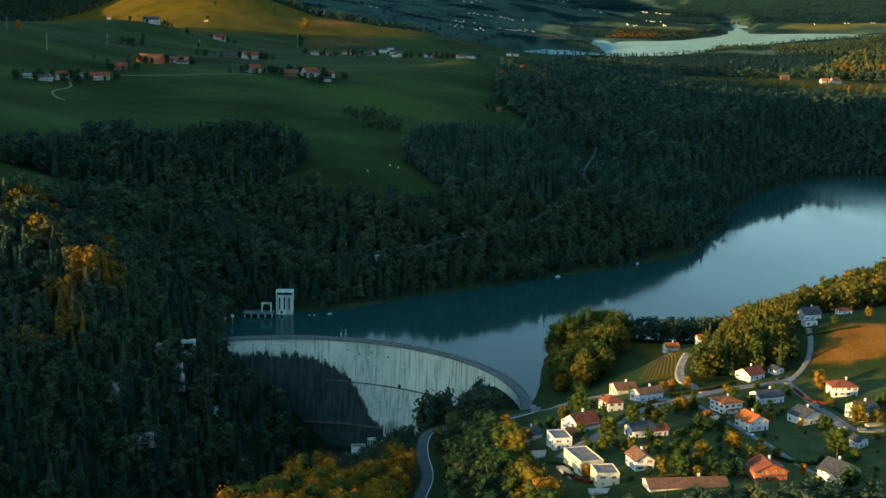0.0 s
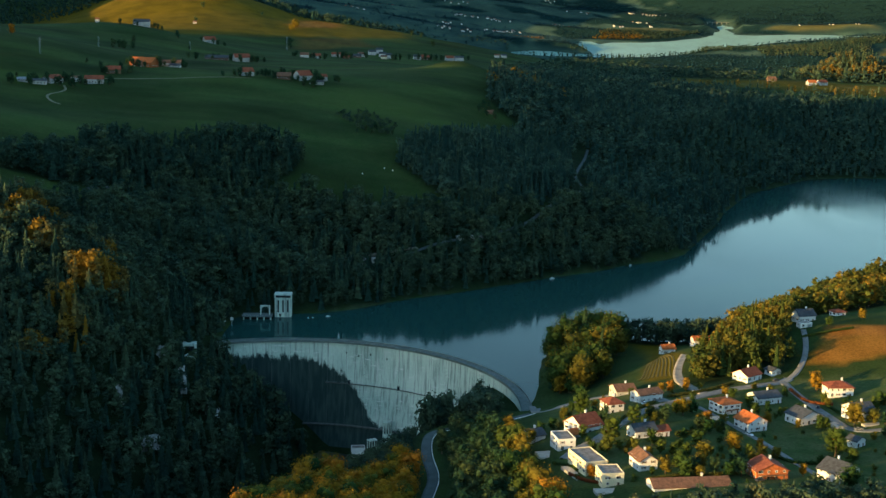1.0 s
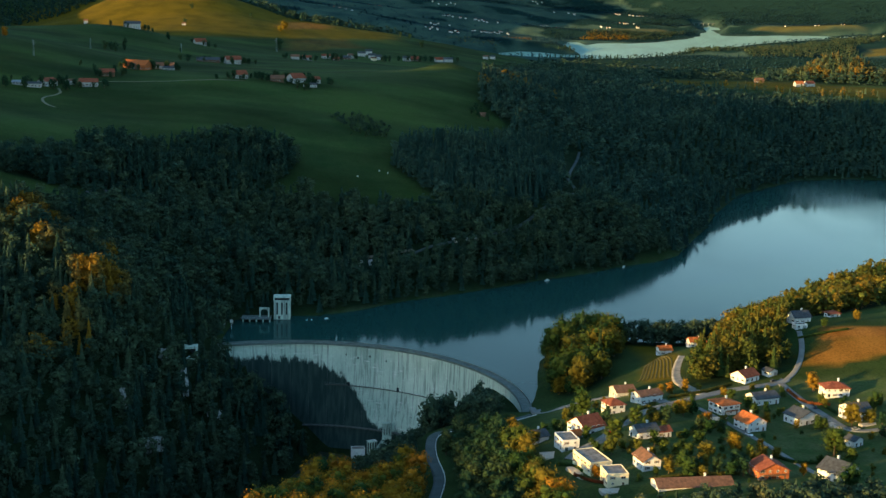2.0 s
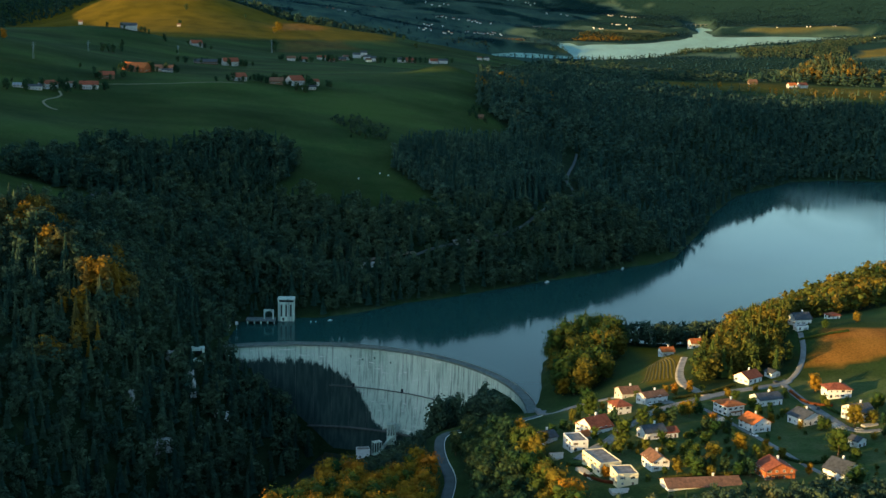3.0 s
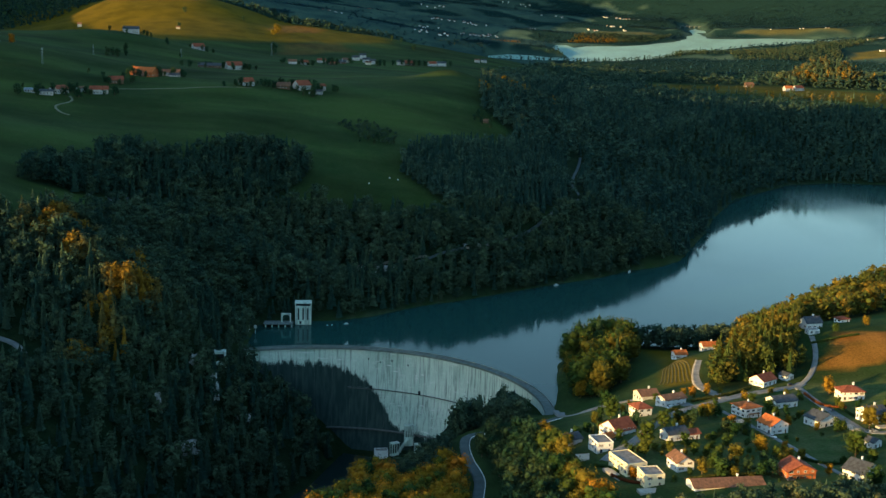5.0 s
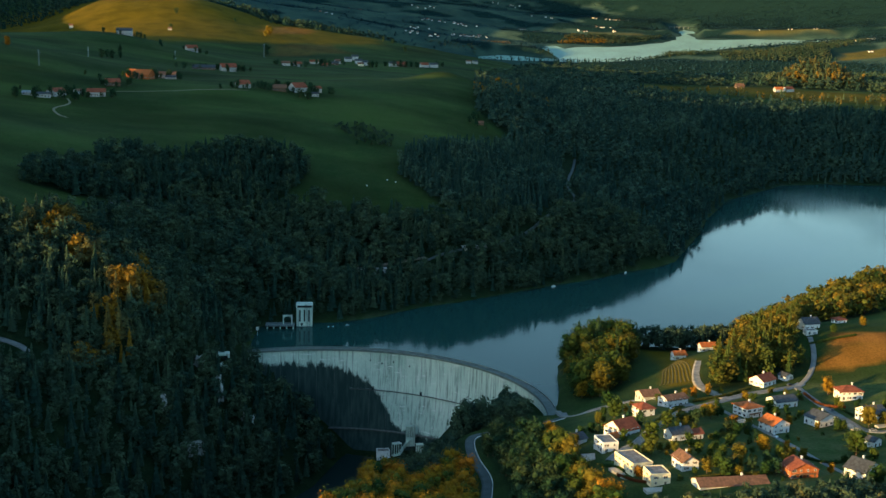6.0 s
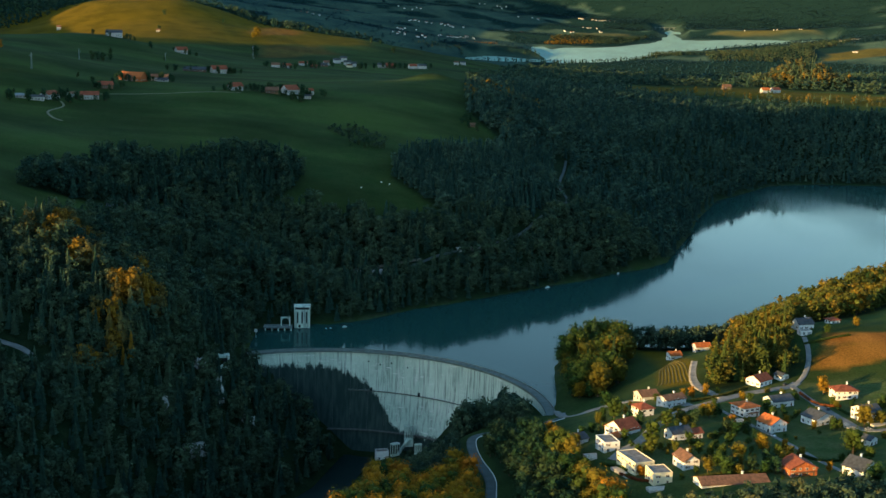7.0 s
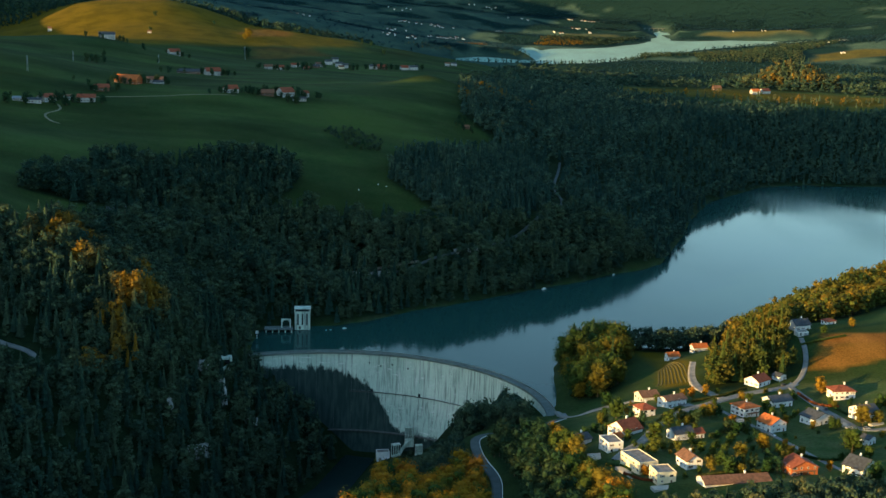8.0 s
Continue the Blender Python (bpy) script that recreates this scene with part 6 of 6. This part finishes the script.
for x, y in ((-108, 1060), (-104, 1061)):
    bm = bmesh.new()
    bmesh.ops.create_uvsphere(bm, u_segments=10, v_segments=6, radius=0.7)
    for v in bm.verts:
        v.co.z *= 0.7 if v.co.z > 0 else 0.4
    ob = part("buoy", bm, PLASTER_WHITE)
    ob.matrix_basis = Matrix.Translation((x, y, 0.1))
    tagged(ob, "white buoy floating beside the intake tower", "buoy", "buoys")
for x, y, h in ((-166, 1027, 8), (-171, 1020, 7)):
    thing = tagged(new("signal_mast"), "white signal mast on the bank by the dam", "mast", "signal masts")
    thing.matrix_basis = pose(x, y, max(0.0, float(ground(x, y))) - 0.5, 0, 0, 10)
    part("pole", boxed(-0.15, -0.15, 0, 0.15, 0.15, h), FRAME_WHITE, thing)
    part("board", boxed(-1.2, -0.25, h - 2.6, 1.2, -0.16, h), FRAME_WHITE, thing)


# ---- the distance ----
rng = np.random.default_rng(9)
TINY = [(broad_crown(27, 2, 3, 0.11, 0.3, 0.0), 0.6, 0.35), (broad_crown(28, 2, 3, 0.1, 0.22, 0.0), 0.4, 0.2)]


def far_spots(ring, gap):
    """Places in a ring of the far country, off the water, thinned where the relief is shallow."""
    x, y = scatter(rng, ring, gap)
    dry = ~inside(x, y, FAR_LAKE)
    return x[dry], y[dry]


def strewn(y0, y1, gap):
    """Places in the wooded strips of the far valley sides, within the view."""
    x, y = scatter(rng, [(-0.2 * y0, y0), (0.42 * y0, y0), (0.42 * y1, y1), (-0.2 * y1, y1)], gap)
    ok = (hill_wood(x, y) > 0) | (rng.uniform(0, 1, len(x)) < 0.13)
    for ring in (FAR_LAKE, FAR_FIELD, SIDE_FIELD, SPIT_FIELD, ORANGE_FIELD, SPIT_WOOD, BACK_HILL, DARK_SLOPE, RIDGE_WOOD, FRONT_HILLS):
        ok &= ~inside(x, y, ring)
    ok &= line_distance(x, y, FAR_LAKE, True) > 6
    return x[ok], y[ok]


forest("lake_hills_wood", "dark woods on the hills before the distant lake", far_spots(FRONT_HILLS, 21), VERY_FAR, (14, 26), 17, (1.5, 2.2), warm=-0.05,
       sun_gold=((415, 3344, 35), (634, 3700, 30), (560, 3500, 20), (250, 3600, 25)))
forest("lake_tip_wood", "dark clump of trees on a spit of the distant lake", far_spots(TIP_WOOD, 7), VERY_FAR, (14, 22), 31, (1.2, 1.6), warm=-0.1)
forest("hillock_wood", "brown-green wood on a hillock before the distant lake", far_spots(HILLOCK_WOOD, 7.5), VERY_FAR, (15, 24), 32, (1.2, 1.7), warm=0.08)
forest("lake_ridge_wood", "brown-green wood along a low ridge before the lake", far_spots(RIDGE_WOOD, 8.5), VERY_FAR, (15, 26), 33, (1.2, 1.8), warm=0.08)
forest("shaded_slope_wood", "hazy dark wood on a shaded slope", far_spots(DARK_SLOPE, 15), VERY_FAR, (12, 18), 34, (1.7, 2.4), leaf=HAZE_LEAF)
forest("spit_wood", "wooded spit in the distant lake, some trees tinted for sunlight", far_spots(SPIT_WOOD, 6.5), TINY, (16, 28), 16, (1.5, 2.2), warm=0.0, sun_gold=[(*p, 36) for p in drawn_in([(1250, 9080), (1400, 9150), (1150, 9050)])])
forest("valley_woods", "strips of wood and hedges in the distant valley", strewn(4280, 4760, 11.5), TINY, (13, 22), 12, (1.6, 2.4), leaf=HAZE_LEAF)
forest("far_woods", "hazy woods on the farthest hills", strewn(4760, 4858, 7), TINY, (18, 30), 35, (2.2, 3.4), leaf=HAZE_LEAF)
forest("back_hill_wood", "hazy dark forest on the hill behind the distant lake", far_spots(BACK_HILL, 8), TINY, (20, 34), 36, (2.0, 3.0), leaf=HAZE_LEAF)
forest("bridge_wood", "dark wood beside the distant lake narrows", far_spots(BRIDGE_WOOD, 6.5), TINY, (20, 32), 37, (2.0, 2.8), leaf=HAZE_LEAF)
GOLD_ROW = drawn_in([(130, 6600), (180, 6760), (330, 6640), (470, 6560), (640, 6480), (600, 6380), (420, 6420), (240, 6450)])
forest("gold_row", "row of warm-tinted trees before the distant lake", far_spots(GOLD_ROW, 10), VERY_FAR, (12, 20), 38, (1.3, 1.8), warm=0.3)
near_shore = FAR_LAKE[31:] + FAR_LAKE[:1]
x, y = smooth_line(near_shore, 8.0).T
x, y = np.r_[x, x + 5] + rng.uniform(-5, 5, 2 * len(x)), np.r_[y - 5, y - 14] + rng.uniform(-6, 3, 2 * len(x))
dry = ~inside(x, y, FAR_LAKE) & (rng.uniform(0, 1, len(x)) < 0.8)
forest("lakeside_trees", "dark trees fringing the distant lake", (x[dry], y[dry]), VERY_FAR, (12, 24), 18, (1.0, 1.5), warm=-0.1)
BACK_WOOD = drawn_in([(-1500, 3650), (-1120, 3600), (-1010, 3740), (-900, 3860), (-760, 3880), (-590, 3900), (-480, 3840), (-390, 3740), (-290, 3735), (-190, 3755), (-70, 3835), (0, 4000), (-40, 4300),
             (-300, 4500), (-700, 4700), (-1500, 4600)])
# leaf tint lowered for the shade behind the hill
forest("hill_wood", "dark wood behind the sunlit hill", scatter(rng, BACK_WOOD, 17), VERY_FAR, (20, 32), 13, (0.9, 1.3), warm=-0.2)
# clearing and knoll woods: sunlight put in as a warm leaf tint
SUNNY_WOOD = [(560, 2720), (520, 2640), (700, 2600), (1000, 2560), (1250, 2600), (1300, 2700), (1100, 2700), (900, 2660), (700, 2690)]
forest("clearing_wood", "sunlit trees round the far clearing", scatter(rng, SUNNY_WOOD, 24), FAR, (11, 18), 14, (1.1, 1.5), 0.4)
KNOLL_WOOD = [(815, 2960), (870, 2930), (950, 2920), (1030, 2940), (1060, 3010), (1010, 3090), (900, 3090), (835, 3040)]
forest("knoll_wood", "sunlit wood on a knoll, leaves tinted warm for the sun", scatter(rng, KNOLL_WOOD, 11), FAR, (18, 30), 15, (0.9, 1.2), 0.4)
# villages of the far valley: place, houses, spread
for cx, cy, n, w in ((401, 10025, 7, 90), (521, 9896, 9, 90), (822, 11200, 8, 120), (983, 11500, 6, 100), (1178, 12000, 9, 80), (428, 8543, 9, 80), (540, 8900, 7, 80), (1633, 14718, 9, 130),
                     (2495, 16000, 9, 150), (2685, 15942, 7, 120), (2051, 13227, 6, 90), (2086, 12496, 3, 60), (-463, 8500, 6, 80), (-280, 11500, 6, 120), (303, 13716, 6, 150), (210, 10200, 7, 90),
                     (1617, 19000, 6, 200), (2280, 6760, 6, 60), (2440, 6900, 9, 60), (2560, 7050, 6, 50), (2100, 5870, 2, 20), (3850, 12950, 2, 30), (3560, 12950, 1, 20), (4200, 13150, 2, 40),
                     (230, 4250, 8, 60), (198, 7113, 4, 60), (60, 7161, 5, 70), (142, 8729, 5, 80), (1700, 12366, 4, 80)):
    for i in range(n):
        hx, hy = drawn_in([(cx + rng.uniform(-w, w), cy + rng.uniform(-w, w) * 1.6)])[0]
        if inside(np.array([hx]), np.array([hy]), FAR_LAKE)[0]:
            continue
        k = (0.52 + cy / 34000) / float(map_scale(np.float64(hy)))
        house("distant_house", "small white house in a distant village", (hx, hy), rng.uniform(0, 60), rng.uniform(10, 16) * k, rng.uniform(9, 12) * k, 6.5 * k, 3.5 * k, "x", PLASTER_WHITE,
              (TILE_BROWN, SLATE, TILE_RED)[i % 3], False, 0, category="house")
bridge = tagged(new("far_bridge"), "pale concrete road bridge over the distant lake", "bridge")
bx, by = drawn_in([(3560, 16750)])[0]
bk = 1 / float(map_scale(np.float64(by)))
bridge.matrix_basis = pose(bx, by, EYE[2] + (FAR_LEVEL - EYE[2]) * bk, 0, 0, 4)
part("deck", boxed(-190 * bk, -6 * bk, 31 * bk, 190 * bk, 6 * bk, 35 * bk), CREST, bridge)
for u in (-140, -80, -20, 40, 100, 160):
    part("pier", boxed((u - 4) * bk, -5 * bk, -8 * bk, (u + 4) * bk, 5 * bk, 31 * bk), CREST, bridge)


# ---- gardens and street ----
CAR_PAINTS = [shade("car_white", (0.75, 0.75, 0.74), 0.35, size=3, vary=0.05, bump=0), shade("car_dark", (0.05, 0.055, 0.065), 0.3, size=3, vary=0.1, bump=0),
              shade("car_red", (0.35, 0.04, 0.03), 0.3, size=3, vary=0.1, bump=0), shade("car_silver", (0.4, 0.41, 0.42), 0.3, 0.4, size=3, vary=0.05, bump=0)]
RUBBER = shade("rubber", (0.03, 0.03, 0.03), 0.9, size=1, vary=0.2, bump=0.2)
HEDGE_LEAF = foliage("hedge_leaf", (0.02, 0.045, 0.011), (0.04, 0.06, 0.012), (0.09, 0.075, 0.014), True)
RED_HEDGE_LEAF = foliage("red_hedge_leaf", (0.09, 0.03, 0.012), (0.13, 0.04, 0.014), (0.16, 0.06, 0.015), True)
PAVING = shade("paving", (0.42, 0.39, 0.33), 0.9, size=2, vary=0.15, bump=0.3)


def profile_block(profile, half):
    """A side profile of (x, z), drawn out to both sides."""
    bm = bmesh.new()
    a = [bm.verts.new((x, -half * k, z)) for x, z, k in profile]
    b = [bm.verts.new((x, half * k, z)) for x, z, k in profile]
    n = len(profile)
    bm.faces.new(a)
    bm.faces.new(b[::-1])
    for i in range(n):
        bm.faces.new((a[i], b[i], b[(i + 1) % n], a[(i + 1) % n]))
    bmesh.ops.recalc_face_normals(bm, faces=bm.faces)
    return bm


def car(x, y, turn, paint, label):
    thing = tagged(new("car"), label, "car", "parked cars")
    thing.matrix_basis = pose(x, y, float(ground(x, y)) + 0.3, 0, 0, turn)
    part("body", profile_block([(-2.1, 0.3, 0.95), (2.1, 0.3, 0.95), (2.15, 0.6, 1), (1.9, 0.85, 0.97), (0.9, 0.95, 1), (-1.7, 0.98, 1), (-2.15, 0.85, 0.97)], 0.88), paint, thing)
    part("cabin_glass", profile_block([(0.85, 0.96, 0.94), (0.25, 1.42, 0.8), (-1.2, 1.45, 0.8), (-1.75, 0.99, 0.94)], 0.86), GLASS, thing, "dark car glass")
    part("roof", profile_block([(0.25, 1.425, 0.8), (0.1, 1.5, 0.72), (-1.05, 1.52, 0.72), (-1.2, 1.455, 0.8)], 0.87), paint, thing)
    for u in (-1.3, 1.3):
        for v in (-0.8, 0.8):
            bm = bmesh.new()
            bmesh.ops.create_cone(bm, cap_ends=True, segments=12, radius1=0.32, radius2=0.32, depth=0.2, matrix=Matrix.Translation((u, v, 0.32)) @ Matrix.Rotation(radians(90), 4, "X"))
            part("wheel", bm, RUBBER, thing)


for x, y, turn, k, label in ((112, 698, 30, 0, "white car parked before a house"), (156, 638, -60, 0, "white car parked on the lane"), (140, 552, 20, 1, "dark car beside the chalet"),
                             (196, 742, 40, 1, "dark car by the garage"), (150, 668, 40, 3, "silver car beside a house"), (84, 634, 45, 2, "red car on the street"),
                             (206, 690, 80, 1, "dark car on the side road"), (214, 645, 10, 3, "silver car parked beside the road")):
    car(x, y, turn, CAR_PAINTS[k], label)


def hedge(line, height, width, leaf, label):
    pts = smooth_line(line, 1.3)
    g = np.random.default_rng(int(pts[0, 0] * 10))
    z = ground(pts[:, 0], pts[:, 1])
    pieces = []
    for (x, y), zz in zip(pts, z):
        c = np.array([x, y, zz + height * 0.45])
        r = np.array([0.95, 0.95, height * 0.6]) * np.array([width, width, 1.0])
        pieces.append((c + ICO_V * r * g.uniform(0.75, 1.0, (12, 1)), ICO_F))
        way = g.normal(0, 1, (26, 3))
        way[:, 2] = np.abs(way[:, 2])
        way /= np.linalg.norm(way, axis=1)[:, None]
        pieces.append(leaves(g, c + way * r * g.uniform(0.85, 1.15, (26, 1)), way, 0.26))
    pos, face = joined(pieces)
    return tagged(new("hedge", quads("hedge", pos, face, leaf, smooth=False)), label, "hedge", "garden hedges")


for line, h, w, leaf, label in (
        ([(58, 578), (64, 566), (70, 560)], 1.6, 0.9, RED_HEDGE_LEAF, "red-leaved hedge before the cream houses"),
        ([(52, 596), (60, 588), (62, 580)], 1.6, 0.9, HEDGE_LEAF, "clipped green hedge beside the lawn"),
        ([(92, 655), (104, 684), (118, 700)], 1.5, 0.9, HEDGE_LEAF, "green hedge along the village street"),
        ([(128, 712), (150, 722), (170, 738)], 1.8, 1.2, HEDGE_LEAF, "grown hedge on the road bank"),
        ([(200, 725), (202, 700), (215, 694)], 1.6, 1.0, RED_HEDGE_LEAF, "reddish hedge round the villa garden"),
        ([(212, 690), (214, 672), (230, 672)], 1.5, 1.0, HEDGE_LEAF, "green hedge between two gardens"),
        ([(158, 600), (166, 586), (176, 588)], 1.6, 1.0, HEDGE_LEAF, "green hedge beside the mown lawn"),
        ([(92, 557), (112, 560), (132, 562)], 1.8, 1.2, HEDGE_LEAF, "dense hedge behind the low building"),
        ([(120, 625), (128, 640), (140, 660)], 1.6, 1.1, HEDGE_LEAF, "loose hedge across the gardens"),
        ([(228, 803), (240, 806), (262, 812)], 1.6, 1.2, HEDGE_LEAF, "hedge along the top of the stubble field")):
    hedge(line, h, w, leaf, label)


def terrace(x, y, turn, a, b, label):
    ob = part("terrace", boxed(-a / 2, -b / 2, -1.5, a / 2, b / 2, 0.0), PAVING)
    ob.matrix_basis = pose(x, y, float(ground(x, y)) + 0.45, 0, 0, turn)
    tagged(ob, label, "terrace", "paved terraces")


terrace(72, 549, 8, 12, 6, "pale paved terrace before the cream house")
terrace(60, 580, 18, 5, 18, "pale paved terrace along the long cream house")
terrace(50, 612, 12, 9, 9, "paved terrace beside the white modern house")
terrace(146, 668, 26, 8, 5, "paved terrace at the two-storey house")
terrace(224, 652, 15, 12, 4, "paved yard before the gabled house")
terrace(206, 655, 20, 6, 12, "paved parking place beside the road")


# ---- mown rows on the hay field ----
STRAW = shade("cut_hay", (0.125, 0.1, 0.02), 0.95, size=1.5, vary=0.3, bump=0.6)
for k in range(9):
    swath = [(142 - 2.4 * k, 770 + 2 * k), (145 - 2.4 * k, 792), (151 - 2.3 * k, 822), (155 - 2.0 * k, 850), (156 - 1.7 * k, 884 - 4 * k)]
    ob = ribbon("hay_swath", swath, 0.5, STRAW, "curved swath of cut golden hay on the field", 0.3)
    tagged(ob, "curved swath of cut golden hay on the field", "hay swath", "hay swaths", kind="thing")


# ---- wrapped bales on the meadow ----
FOIL = shade("bale_foil", (0.72, 0.72, 0.7), 0.5, size=1, vary=0.1, bump=0.3)
for x, y in [(-80, 1366), (-58, 1392), (-49, 1386)]:
    bm = bmesh.new()
    bmesh.ops.create_cone(bm, cap_ends=True, segments=14, radius1=0.7, radius2=0.7, depth=1.2)
    bmesh.ops.bevel(bm, geom=[e for e in bm.edges if abs(e.verts[0].co.z - e.verts[1].co.z) < 0.1], offset=0.2, segments=2, affect="EDGES")
    bmesh.ops.translate(bm, verts=bm.verts, vec=(0, 0, 0.55))
    bale = tagged(part("hay_bale", bm, FOIL), "white foil-wrapped hay bale on the meadow", "hay bale", "bales on the meadow")
    bale.matrix_basis = pose(x, y, float(ground(x, y)), 0, 0, 20)
